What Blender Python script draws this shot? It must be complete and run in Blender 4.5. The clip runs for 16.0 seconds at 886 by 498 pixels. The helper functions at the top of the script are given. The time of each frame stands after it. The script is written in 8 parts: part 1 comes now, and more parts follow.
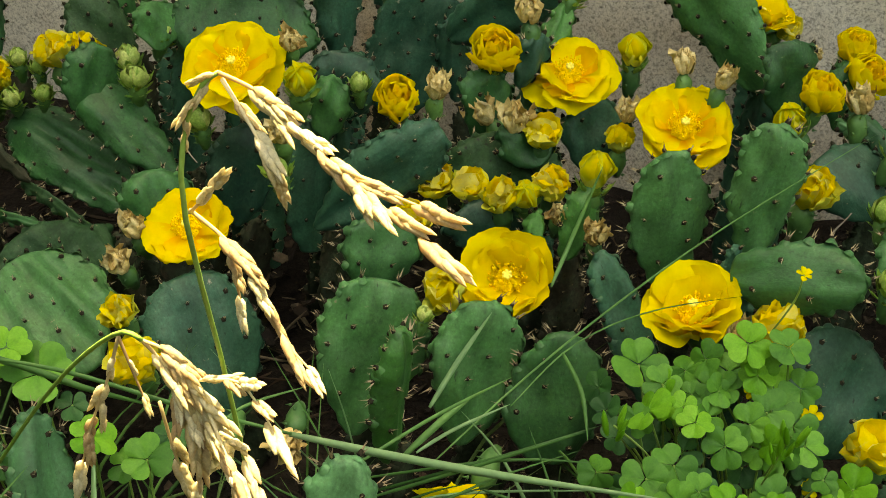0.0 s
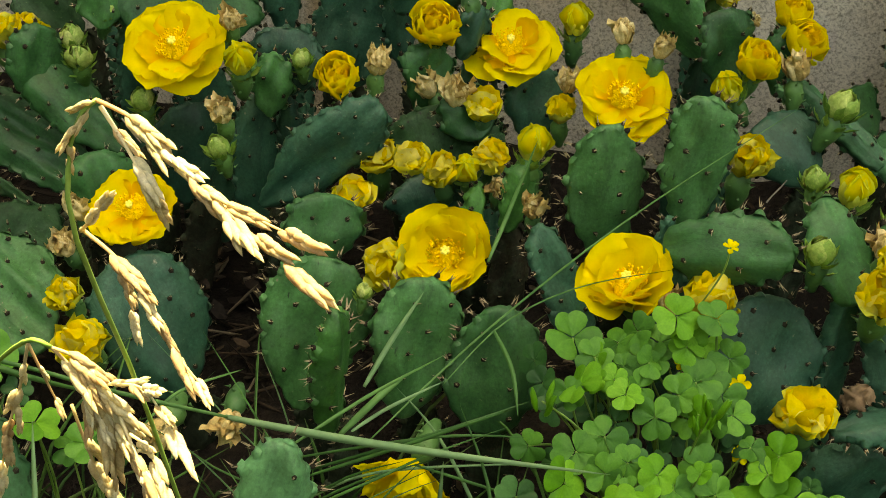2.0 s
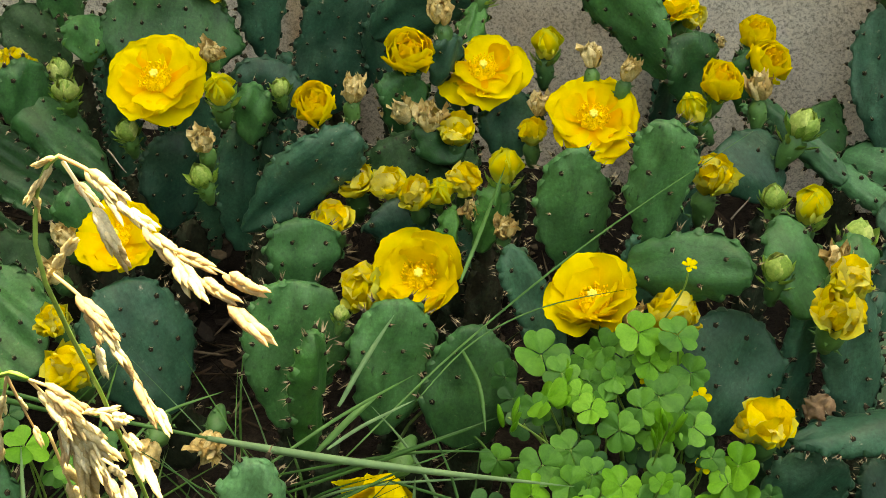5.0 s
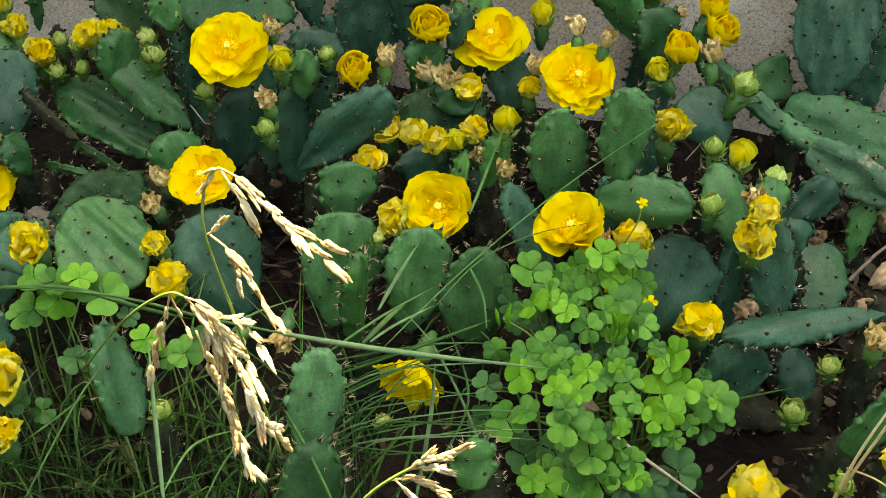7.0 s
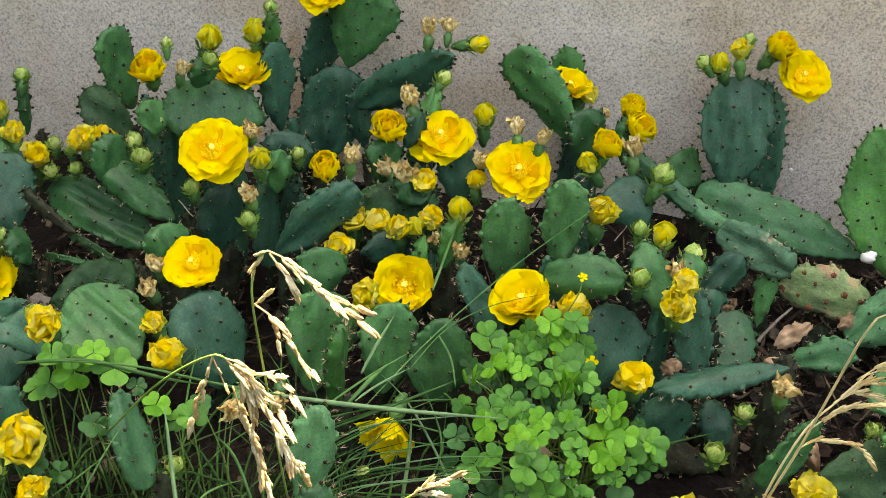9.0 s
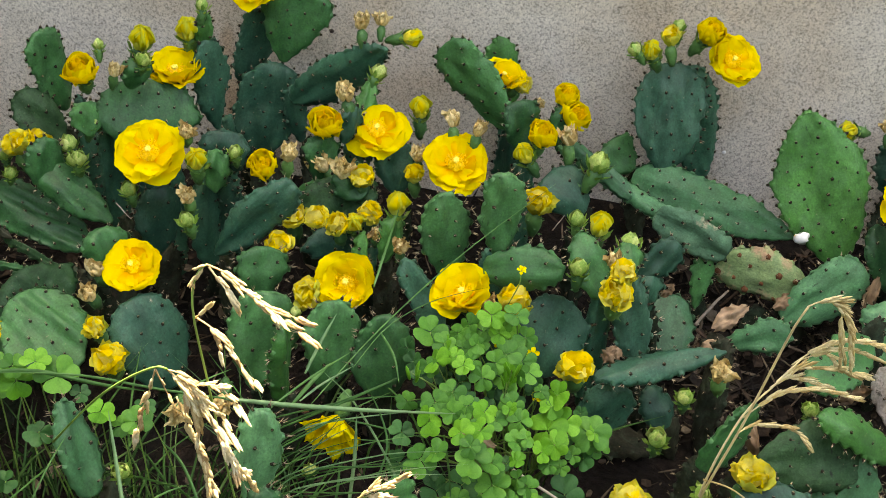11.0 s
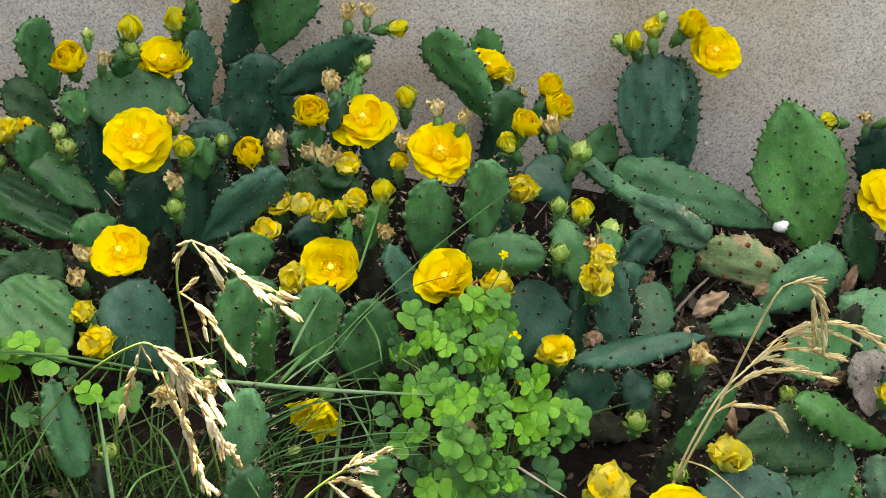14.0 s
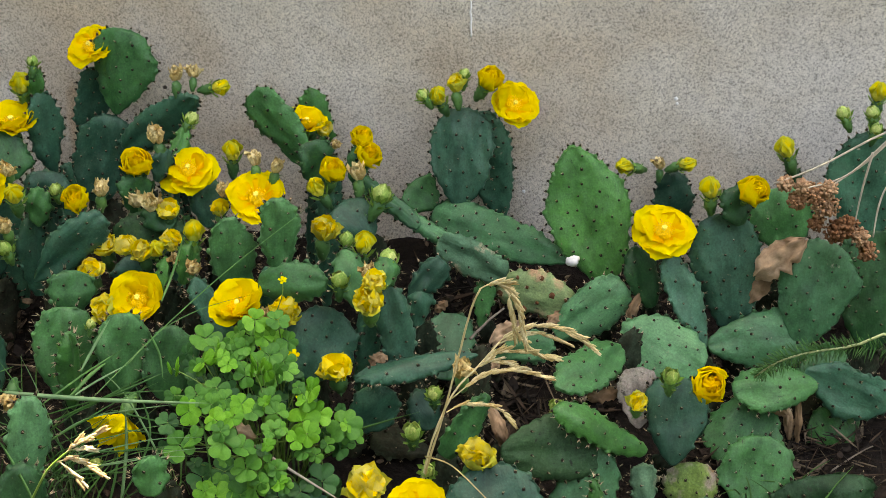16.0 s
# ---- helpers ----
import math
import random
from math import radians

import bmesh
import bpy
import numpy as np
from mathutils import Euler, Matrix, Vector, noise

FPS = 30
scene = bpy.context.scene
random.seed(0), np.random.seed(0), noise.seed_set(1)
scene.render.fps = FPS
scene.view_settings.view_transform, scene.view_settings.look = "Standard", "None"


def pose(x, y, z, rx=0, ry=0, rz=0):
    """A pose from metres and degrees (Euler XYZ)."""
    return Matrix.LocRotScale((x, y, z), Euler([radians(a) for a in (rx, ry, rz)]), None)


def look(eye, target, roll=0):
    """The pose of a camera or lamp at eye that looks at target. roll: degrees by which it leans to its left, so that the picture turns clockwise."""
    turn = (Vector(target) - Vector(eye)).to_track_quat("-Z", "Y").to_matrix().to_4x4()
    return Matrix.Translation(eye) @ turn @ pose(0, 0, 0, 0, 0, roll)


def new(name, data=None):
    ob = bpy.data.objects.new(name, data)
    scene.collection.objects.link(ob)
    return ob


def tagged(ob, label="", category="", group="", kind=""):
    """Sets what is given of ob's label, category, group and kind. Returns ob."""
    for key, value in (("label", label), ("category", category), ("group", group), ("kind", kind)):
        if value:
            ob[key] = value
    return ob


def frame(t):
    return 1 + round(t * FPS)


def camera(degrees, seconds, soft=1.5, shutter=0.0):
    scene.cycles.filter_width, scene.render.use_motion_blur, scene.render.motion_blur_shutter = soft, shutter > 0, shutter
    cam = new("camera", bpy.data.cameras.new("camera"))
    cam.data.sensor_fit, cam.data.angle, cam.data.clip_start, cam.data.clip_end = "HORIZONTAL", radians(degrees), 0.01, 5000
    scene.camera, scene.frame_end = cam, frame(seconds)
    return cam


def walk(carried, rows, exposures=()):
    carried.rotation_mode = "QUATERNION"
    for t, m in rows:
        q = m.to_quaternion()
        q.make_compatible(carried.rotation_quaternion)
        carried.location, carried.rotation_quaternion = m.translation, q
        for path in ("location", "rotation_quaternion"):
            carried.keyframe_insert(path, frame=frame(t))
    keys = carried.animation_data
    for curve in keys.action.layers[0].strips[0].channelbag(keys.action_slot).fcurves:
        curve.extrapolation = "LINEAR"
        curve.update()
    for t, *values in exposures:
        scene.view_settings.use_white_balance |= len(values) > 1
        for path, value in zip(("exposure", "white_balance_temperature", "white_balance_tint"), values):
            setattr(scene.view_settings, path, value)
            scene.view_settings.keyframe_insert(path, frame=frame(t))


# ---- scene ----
# camera and its walk
cam = camera(35.6, 16.0, soft=0.8)
PATH = [
    (0, (-0.0465, -1.1513, 0.5809), (-0.5076, 0.4909, -0.4634), 1.14),
    (0.5, (-0.0485, -1.1588, 0.6054), (-0.5108, 0.4835, -0.4381), 0.63),
    (1, (-0.0359, -1.1567, 0.6203), (-0.4667, 0.4840, -0.4391), 1.42),
    (1.5, (-0.0291, -1.1478, 0.5935), (-0.4534, 0.4634, -0.5128), 0.76),
    (2, (-0.0191, -1.1456, 0.6028), (-0.4457, 0.4651, -0.5033), 0.35),
    (2.5, (-0.0097, -1.1487, 0.6116), (-0.4351, 0.4627, -0.4942), -0.07),
    (3, (-0.0053, -1.1482, 0.6127), (-0.4280, 0.4632, -0.4940), -0.01),
    (3.5, (-0.0028, -1.1508, 0.6170), (-0.4280, 0.4621, -0.4866), 0.00),
    (4, (-0.0012, -1.1540, 0.6163), (-0.4272, 0.4646, -0.4786), 0.03),
    (4.2, (-0.0031, -1.1541, 0.6179), (-0.4301, 0.4643, -0.4769), -0.11),
    (6.3, (0.0626, -1.2445, 0.6940), (-0.3754, 0.3704, -0.4016), -1.34),
    (6.5, (0.0718, -1.2689, 0.7173), (-0.3588, 0.3042, -0.4402), -1.48),
    (7, (0.0670, -1.3544, 0.8031), (-0.3798, 0.1678, -0.4149), -1.76),
    (7.5, (0.0396, -1.4331, 0.8709), (-0.3291, 0.1352, -0.3143), 0.65),
    (8, (0.0067, -1.4936, 0.9137), (-0.2692, 0.2002, -0.1133), 4.40),
    (8.5, (0.0245, -1.5136, 0.9021), (-0.3177, 0.1191, -0.2011), 1.02),
    (9, (0.0518, -1.5121, 0.8999), (-0.2783, 0.1139, -0.2169), -0.09),
    (9.5, (0.0497, -1.5053, 0.9012), (-0.2632, 0.0973, -0.2537), -1.14),
    (10, (0.0559, -1.5053, 0.9196), (-0.2337, 0.1006, -0.2367), -1.24),
    (10.2, (0.0597, -1.5059, 0.9224), (-0.2154, 0.1068, -0.2282), -1.01),
    (12.3, (0.0421, -1.5169, 0.9093), (-0.1910, 0.1068, -0.2349), 0.08),
    (12.5, (0.0422, -1.5196, 0.9074), (-0.1944, 0.1036, -0.2368), 0.33),
    (13, (0.0467, -1.5247, 0.9079), (-0.1903, 0.0982, -0.2367), 0.60),
    (13.5, (0.0558, -1.5283, 0.9197), (-0.1790, 0.0922, -0.2287), 0.72),
    (14, (0.0656, -1.5324, 0.9203), (-0.1671, 0.0909, -0.2246), 0.10),
    (14.5, (0.1220, -1.5653, 0.9348), (-0.0938, 0.0710, -0.1949), 0.22),
    (15, (0.2143, -1.6189, 0.9229), (-0.0580, 0.0204, -0.1899), -1.02),
    (15.5, (0.2945, -1.6424, 0.9310), (0.0212, 0.0290, -0.1328), -1.15),
    (16, (0.3243, -1.6528, 0.9305), (0.0596, 0.0463, -0.0908), -1.25),
]
EXPOSURES = [(t, stops, kelvin, tint) for t, stops, kelvin, tint in ((0.0, 2.70, 16000, 4), (1.0, 2.67, 16000, 4), (1.5, 2.57, 16500, 4), (3.0, 2.67, 16000, 4), (4.2, 2.75, 15500, 4), (6.5, 2.95, 12200, 9), (7.0, 2.92, 11700, 9), (8.0, 2.79, 10800, 14), (8.5, 3.05, 10500, 14), (9.0, 3.05, 10500, 14), (10.0, 3.00, 10500, 14), (12.5, 3.01, 10500, 14), (15.0, 3.05, 10500, 14), (16.0, 2.89, 10500, 14))]
walk(cam, [(t, look(eye, target, roll)) for t, eye, target, roll in PATH], EXPOSURES)

# world and sun: the bed lies in the shade of the house, the sun stands high behind it
SUN_UP, SUN_TURN = 76.5, 12.0
world = bpy.data.worlds.new("sky")
scene.world = world
world.use_nodes = True
wn = world.node_tree.nodes
sky = wn.new("ShaderNodeTexSky")
sky.sky_type = "NISHITA"
sky.sun_disc = False
sky.sun_elevation = radians(SUN_UP)
sky.sun_rotation = radians(SUN_TURN)
sky.dust_density = 2.0
sky.ozone_density = 0.6
wn["Background"].inputs["Strength"].default_value = 0.15
world.node_tree.links.new(sky.outputs[0], wn["Background"].inputs["Color"])
sun = new("sun", bpy.data.lights.new("sun", "SUN"))
sun.data.energy = 5.0
sun.data.angle = radians(0.5)
sun.data.color = (1.0, 0.95, 0.86)
a, e = radians(SUN_TURN), radians(SUN_UP)
sun.matrix_world = look((3 * math.sin(a) * math.cos(e), 3 * math.cos(a) * math.cos(e), 3 * math.sin(e)), (0, 0, 0))


# ---------- materials ----------
def material(name, rough=0.6, spec=0.4):
    m = bpy.data.materials.new(name)
    m.use_nodes = True
    b = m.node_tree.nodes["Principled BSDF"]
    b.inputs["Roughness"].default_value = rough
    b.inputs["Specular IOR Level"].default_value = spec
    return m, m.node_tree, b


def link(tree, a, b):
    tree.links.new(a, b)


def noise_node(tree, scale, detail=4.0, rough=0.55, coord=None, distortion=0.0):
    n = tree.nodes.new("ShaderNodeTexNoise")
    n.inputs["Scale"].default_value = scale
    n.inputs["Detail"].default_value = detail
    n.inputs["Roughness"].default_value = rough
    n.inputs["Distortion"].default_value = distortion
    if coord is not None:
        link(tree, coord, n.inputs["Vector"])
    return n


def coords(tree, which="Object"):
    return tree.nodes.new("ShaderNodeTexCoord").outputs[which]


def ramp(tree, fac, *stops):
    r = tree.nodes.new("ShaderNodeValToRGB")
    while len(r.color_ramp.elements) < len(stops):
        r.color_ramp.elements.new(0.5)
    for el, (p, c) in zip(r.color_ramp.elements, stops):
        el.position = p
        el.color = (*c, 1) if len(c) == 3 else c
    link(tree, fac, r.inputs["Fac"])
    return r.outputs["Color"]


def grey(v):
    return (v, v, v)


def mix(tree, fac, a, b, blend="MIX"):
    n = tree.nodes.new("ShaderNodeMix")
    n.data_type, n.blend_type = "RGBA", blend
    for v, s in ((fac, n.inputs[0]), (a, n.inputs[6]), (b, n.inputs[7])):
        if isinstance(v, (int, float)):
            s.default_value = v
        elif isinstance(v, tuple):
            s.default_value = (*v, 1)
        else:
            link(tree, v, s)
    return n.outputs[2]


def bump(tree, b, height, strength=0.3, distance=0.001, under=None):
    n = tree.nodes.new("ShaderNodeBump")
    n.inputs["Strength"].default_value = strength
    n.inputs["Distance"].default_value = distance
    link(tree, height, n.inputs["Height"])
    if under is not None:
        link(tree, under, n.inputs["Normal"])
    link(tree, n.outputs[0], b.inputs["Normal"])
    return n.outputs[0]


def random_of(tree):
    return tree.nodes.new("ShaderNodeObjectInfo").outputs["Random"]


def concrete():
    m, t, b = material("concrete", 0.9, 0.2)
    mp = t.nodes.new("ShaderNodeMapping")
    mp.inputs["Rotation"].default_value = (0.4, 0.7, 0.3)
    link(t, coords(t), mp.inputs[0])
    c = mp.outputs[0]
    big = noise_node(t, 2.6, 4, 0.6, c, 0.6)
    mid = noise_node(t, 24.0, 4, 0.6, c)
    base = ramp(t, big.outputs[0], (0.34, (0.58, 0.48, 0.37)), (0.50, (0.66, 0.60, 0.51)), (0.66, (0.71, 0.67, 0.61)))
    col = mix(t, 0.6, base, ramp(t, mid.outputs[0], (0.3, grey(0.84)), (0.55, grey(1.0)), (0.75, grey(1.08))), "MULTIPLY")
    heights = []
    # sand and fine gravel: dark pits and pale grains of three sizes
    for scale, det, low, high in ((150.0, 3, 0.74, 1.08), (330.0, 2, 0.46, 1.18), (620.0, 2, 0.66, 1.24)):
        v = noise_node(t, scale, det, 0.6, c, 0.3)
        tone = ramp(t, v.outputs[0], (0.28, grey(low * 0.8)), (0.40, grey(low + 0.20)), (0.50, grey(1.0)), (0.62, grey(1.04)), (0.74, grey(high)))
        col = mix(t, 0.85, col, tone, "MULTIPLY")
        heights.append(v.outputs[0])
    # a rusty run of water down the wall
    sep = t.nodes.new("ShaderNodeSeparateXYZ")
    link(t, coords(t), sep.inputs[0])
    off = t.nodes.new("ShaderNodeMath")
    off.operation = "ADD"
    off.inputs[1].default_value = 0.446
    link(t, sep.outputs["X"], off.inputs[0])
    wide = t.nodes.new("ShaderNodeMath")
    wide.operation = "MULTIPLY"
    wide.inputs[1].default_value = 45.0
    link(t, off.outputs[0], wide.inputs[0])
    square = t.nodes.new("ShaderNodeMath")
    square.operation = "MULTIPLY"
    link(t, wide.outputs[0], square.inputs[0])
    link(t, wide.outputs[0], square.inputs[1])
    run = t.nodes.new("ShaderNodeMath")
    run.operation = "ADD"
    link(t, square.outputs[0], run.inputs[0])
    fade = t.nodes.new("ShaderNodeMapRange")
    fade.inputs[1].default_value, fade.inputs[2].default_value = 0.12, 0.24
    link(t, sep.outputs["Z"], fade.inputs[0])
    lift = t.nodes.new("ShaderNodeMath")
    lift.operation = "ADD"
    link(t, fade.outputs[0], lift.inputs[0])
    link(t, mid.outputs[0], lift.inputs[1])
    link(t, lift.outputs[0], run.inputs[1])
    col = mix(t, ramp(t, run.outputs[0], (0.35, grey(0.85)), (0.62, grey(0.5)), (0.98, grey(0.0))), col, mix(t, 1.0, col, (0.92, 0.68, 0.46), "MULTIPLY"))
    link(t, col, b.inputs["Base Color"])
    n0 = bump(t, b, heights[0], 0.2, 0.0015)
    n1 = bump(t, b, heights[1], 0.35, 0.0014, n0)
    bump(t, b, mid.outputs[0], 0.2, 0.004, n1)
    return m


def soil():
    m, t, b = material("soil", 0.95, 0.15)
    c = coords(t)
    big = noise_node(t, 9.0, 5, 0.6, c)
    fine = noise_node(t, 130.0, 5, 0.65, c)
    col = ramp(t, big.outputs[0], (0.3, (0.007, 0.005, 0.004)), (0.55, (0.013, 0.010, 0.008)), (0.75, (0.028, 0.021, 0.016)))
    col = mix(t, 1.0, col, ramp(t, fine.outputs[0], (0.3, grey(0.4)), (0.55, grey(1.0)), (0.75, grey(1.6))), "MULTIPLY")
    link(t, col, b.inputs["Base Color"])
    bump(t, b, fine.outputs[0], 0.9, 0.008)
    return m


def plain(name, colour, rough=0.6, spec=0.35, vary=0.25, scale=60.0, relief=0.15, trans=0.0, edge=None):
    """A natural surface of one colour with grain, and a little change from piece to piece."""
    m, t, b = material(name, rough, spec)
    c = coords(t)
    n = noise_node(t, scale, 4, 0.6, c)
    n2 = noise_node(t, scale / 6, 3, 0.5, c)
    col = mix(t, 1.0, tuple(colour), ramp(t, n.outputs[0], (0.3, grey(1 - vary)), (0.7, grey(1 + vary))), "MULTIPLY")
    col = mix(t, 1.0, col, ramp(t, n2.outputs[0], (0.3, grey(1 - vary * 0.6)), (0.7, grey(1 + vary * 0.6))), "MULTIPLY")
    col = mix(t, 1.0, col, ramp(t, random_of(t), (0.0, grey(1 - vary * 0.7)), (1.0, grey(1 + vary * 0.5))), "MULTIPLY")
    if edge is not None:
        col = mix(t, ramp(t, n2.outputs[0], (0.45, grey(0.0)), (0.7, grey(0.8))), col, tuple(edge))
    link(t, col, b.inputs["Base Color"])
    if trans:
        b.inputs["Subsurface Weight"].default_value = trans
        b.inputs["Subsurface Radius"].default_value = (1.0, 0.8, 0.3)
        b.inputs["Subsurface Scale"].default_value = 0.003
    bump(t, b, n.outputs[0], relief, 0.001)
    return m


BLOCKER_GREEN = plain("dull green light blocker", (0.06, 0.085, 0.045), 0.8, 0.2, 0.3, 8)
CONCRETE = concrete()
SOIL = soil()
SIDING = plain("white siding paint", (0.78, 0.79, 0.80), 0.45, 0.4, 0.03, 20, 0.05)


def part(name, bm, mat, parent=None, label="", smooth=True):
    """Links a bmesh, or a mesh that is shared, as one mesh object under a thing or a part."""
    if isinstance(bm, bmesh.types.BMesh):
        me = bpy.data.meshes.new(name)
        for f in bm.faces:
            f.smooth = smooth
        bm.to_mesh(me)
        bm.free()
    else:
        me = bm
    if mat is not None and not me.materials:
        me.materials.append(mat)
    ob = new(name, me)
    if parent is not None:
        ob.parent = parent
    if label:
        ob["label"] = label
    return ob


def box(bm, x0, x1, y0, y1, z0, z1):
    vs = [bm.verts.new((x, y, z)) for x in (x0, x1) for y in (y0, y1) for z in (z0, z1)]
    for f in ((0, 1, 3, 2), (4, 6, 7, 5), (0, 4, 5, 1), (2, 3, 7, 6), (0, 2, 6, 4), (1, 5, 7, 3)):
        bm.faces.new([vs[i] for i in f])


def ground_at(x, y):
    """The level of the bed: it falls gently away from the wall and to the right."""
    return -0.05 + 0.06 * max(y, -1.2) - 0.08 * min(max(x, 0.0), 0.6)


# ---------- large structure ----------
def build_structure():
    bm = bmesh.new()
    box(bm, -6, 7, 0.0, 0.22, -0.4, 0.385)
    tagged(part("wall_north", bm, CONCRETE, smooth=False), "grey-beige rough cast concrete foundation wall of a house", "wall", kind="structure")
    bm = bmesh.new()
    box(bm, -6, 7, -0.018, 0.22, 0.389, 0.60)
    box(bm, -6, 7, -0.006, 0.22, 0.60, 3.18)
    box(bm, -6, 7, -0.06, 3.0, 3.18, 3.32)
    tagged(part("wall_siding", bm, SIDING, smooth=False), "white painted house siding above the concrete foundation", "siding", kind="structure")
    bm = bmesh.new()
    bmesh.ops.create_grid(bm, x_segments=260, y_segments=150, size=1)
    for v in bm.verts:
        v.co.x *= 2.6
        v.co.y = v.co.y * 1.5 - 1.4
        p = v.co
        v.co.z = ground_at(p.x, p.y) + 0.012 * noise.noise(p * 4) + 0.008 * noise.noise(p * 17) + 0.004 * noise.noise(p * 45)
    edge = [e for e in bm.edges if e.is_boundary]
    ext = bmesh.ops.extrude_edge_only(bm, edges=edge)
    for v in [g for g in ext["geom"] if isinstance(g, bmesh.types.BMVert)]:
        d = Vector((v.co.x, v.co.y + 1.4, 0)).normalized()
        v.co.x, v.co.y = v.co.x + d.x * 300, v.co.y + (d.y * 300 if v.co.y < 0 else 0)
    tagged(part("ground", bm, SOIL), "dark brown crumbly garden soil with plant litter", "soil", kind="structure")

    # unseen plain walls added round the bed: they block low sky light, west one nearest
    for name, x0, x1, y0, y1 in (("wall_south", -6, 7, -4.4, -4.2), ("wall_west", -2.0, -1.8, -4.2, 0.0), ("wall_east", 7, 7.2, -4.4, 0.22)):
        bm = bmesh.new()
        box(bm, x0, x1, y0, y1, -0.6, 2.3)
        tagged(part(name, bm, BLOCKER_GREEN, smooth=False), "unseen plain dull green wall added to block low sky light", "wall", kind="structure")


build_structure()


# ---------- plant materials ----------
def leafy(name, colours, rough=0.5, spec=0.35, scale=40.0, relief=0.3, thin=0.0, tip=None, spots=None, ridge=0.0, coarse=None, grain=0.5):
    """Living tissue: three colours mixed by noise and from piece to piece; thin tissue lets light through; tip: (axis length, colour) towards the far end."""
    m, t, b = material(name, rough, spec)
    c = coords(t)
    big = noise_node(t, coarse or scale * 0.45, 4, 0.6, c)
    fine = noise_node(t, scale * 4, 4, 0.6, c)
    rnd = random_of(t)
    shift = t.nodes.new("ShaderNodeMath")
    shift.operation = "MULTIPLY_ADD"
    link(t, rnd, shift.inputs[0])
    shift.inputs[1].default_value, shift.inputs[2].default_value = 0.55, -0.27
    add = t.nodes.new("ShaderNodeMath")
    add.operation = "ADD"
    link(t, shift.outputs[0], add.inputs[0])
    link(t, big.outputs[0], add.inputs[1])
    col = ramp(t, add.outputs[0], (0.25, colours[0]), (0.5, colours[1]), (0.78, colours[2]))
    col = mix(t, grain, col, ramp(t, fine.outputs[0], (0.3, grey(0.6)), (0.7, grey(1.3))), "MULTIPLY")
    if tip is not None:
        sep = t.nodes.new("ShaderNodeSeparateXYZ")
        link(t, c, sep.inputs[0])
        fac = t.nodes.new("ShaderNodeMapRange")
        fac.inputs[1].default_value, fac.inputs[2].default_value = tip[0], tip[1]
        link(t, sep.outputs["Y"], fac.inputs[0])
        col = mix(t, fac.outputs[0], col, tuple(tip[2]))
    if spots is not None:
        sn = noise_node(t, spots[0], 5, 0.6, c)
        col = mix(t, ramp(t, sn.outputs[0], (spots[1], grey(0.0)), (spots[1] + 0.06, grey(1.0))), col, tuple(spots[2]))
    link(t, col, b.inputs["Base Color"])
    if ridge:
        mp = t.nodes.new("ShaderNodeMapping")
        mp.inputs["Scale"].default_value = (1.9, 1.0, 0.8)
        link(t, c, mp.inputs[0])
        rn = noise_node(t, 42, 3, 0.5, mp.outputs[0], 0.6)
        n1 = bump(t, b, rn.outputs[0], ridge, 0.004)
        n2 = bump(t, b, big.outputs[0], 0.35, 0.006, n1)
        bump(t, b, fine.outputs[0], relief, 0.0008, n2)
        mp2 = t.nodes.new("ShaderNodeMapping")
        mp2.inputs["Scale"].default_value = (1.5, 1.0, 0.42)
        mp2.inputs["Rotation"].default_value = (0.0, 0.35, 0.0)
        link(t, c, mp2.inputs[0])
        lines = noise_node(t, 120, 4, 0.65, mp2.outputs[0], 1.4)
        col = mix(t, 1.0, col, ramp(t, lines.outputs[0], (0.32, grey(0.90)), (0.5, grey(1.0)), (0.64, grey(1.03)), (0.78, grey(1.12))), "MULTIPLY")
        # waxy bloom in soft patches, small corky flecks, dark pits
        wax = noise_node(t, 34, 5, 0.7, c, 0.8)
        col = mix(t, ramp(t, wax.outputs[0], (0.46, grey(0.0)), (0.72, grey(0.32))), col, (0.085, 0.180, 0.110))
        dull = noise_node(t, 20, 4, 0.65, mp.outputs[0], 0.9)
        col = mix(t, 1.0, col, ramp(t, dull.outputs[0], (0.30, grey(0.66)), (0.50, grey(1.0)), (0.72, grey(1.22))), "MULTIPLY")
        speck = noise_node(t, 420, 3, 0.65, c)
        col = mix(t, 0.8, col, ramp(t, speck.outputs[0], (0.30, grey(0.66)), (0.46, grey(0.96)), (0.56, grey(1.05)), (0.72, grey(1.40))), "MULTIPLY")
        fleck = noise_node(t, 210, 3, 0.6, c)
        col = mix(t, ramp(t, fleck.outputs[0], (0.70, grey(0.0)), (0.75, grey(0.75))), col, (0.20, 0.165, 0.11))
        pit = noise_node(t, 170, 3, 0.6, mp2.outputs[0])
        col = mix(t, ramp(t, pit.outputs[0], (0.27, grey(0.8)), (0.34, grey(0.0))), col, (0.010, 0.022, 0.012))
        n3 = bump(t, b, lines.outputs[0], 0.2, 0.0014, n2)
        bump(t, b, fine.outputs[0], relief + 0.2, 0.0012, n3)
        link(t, col, b.inputs["Base Color"])
    else:
        bump(t, b, fine.outputs[0], relief, 0.0006)
    if thin:
        tr = t.nodes.new("ShaderNodeBsdfTranslucent")
        link(t, col, tr.inputs["Color"])
        ms = t.nodes.new("ShaderNodeMixShader")
        ms.inputs[0].default_value = thin
        link(t, b.outputs[0], ms.inputs[1])
        link(t, tr.outputs[0], ms.inputs[2])
        link(t, ms.outputs[0], t.nodes["Material Output"].inputs["Surface"])
    return m


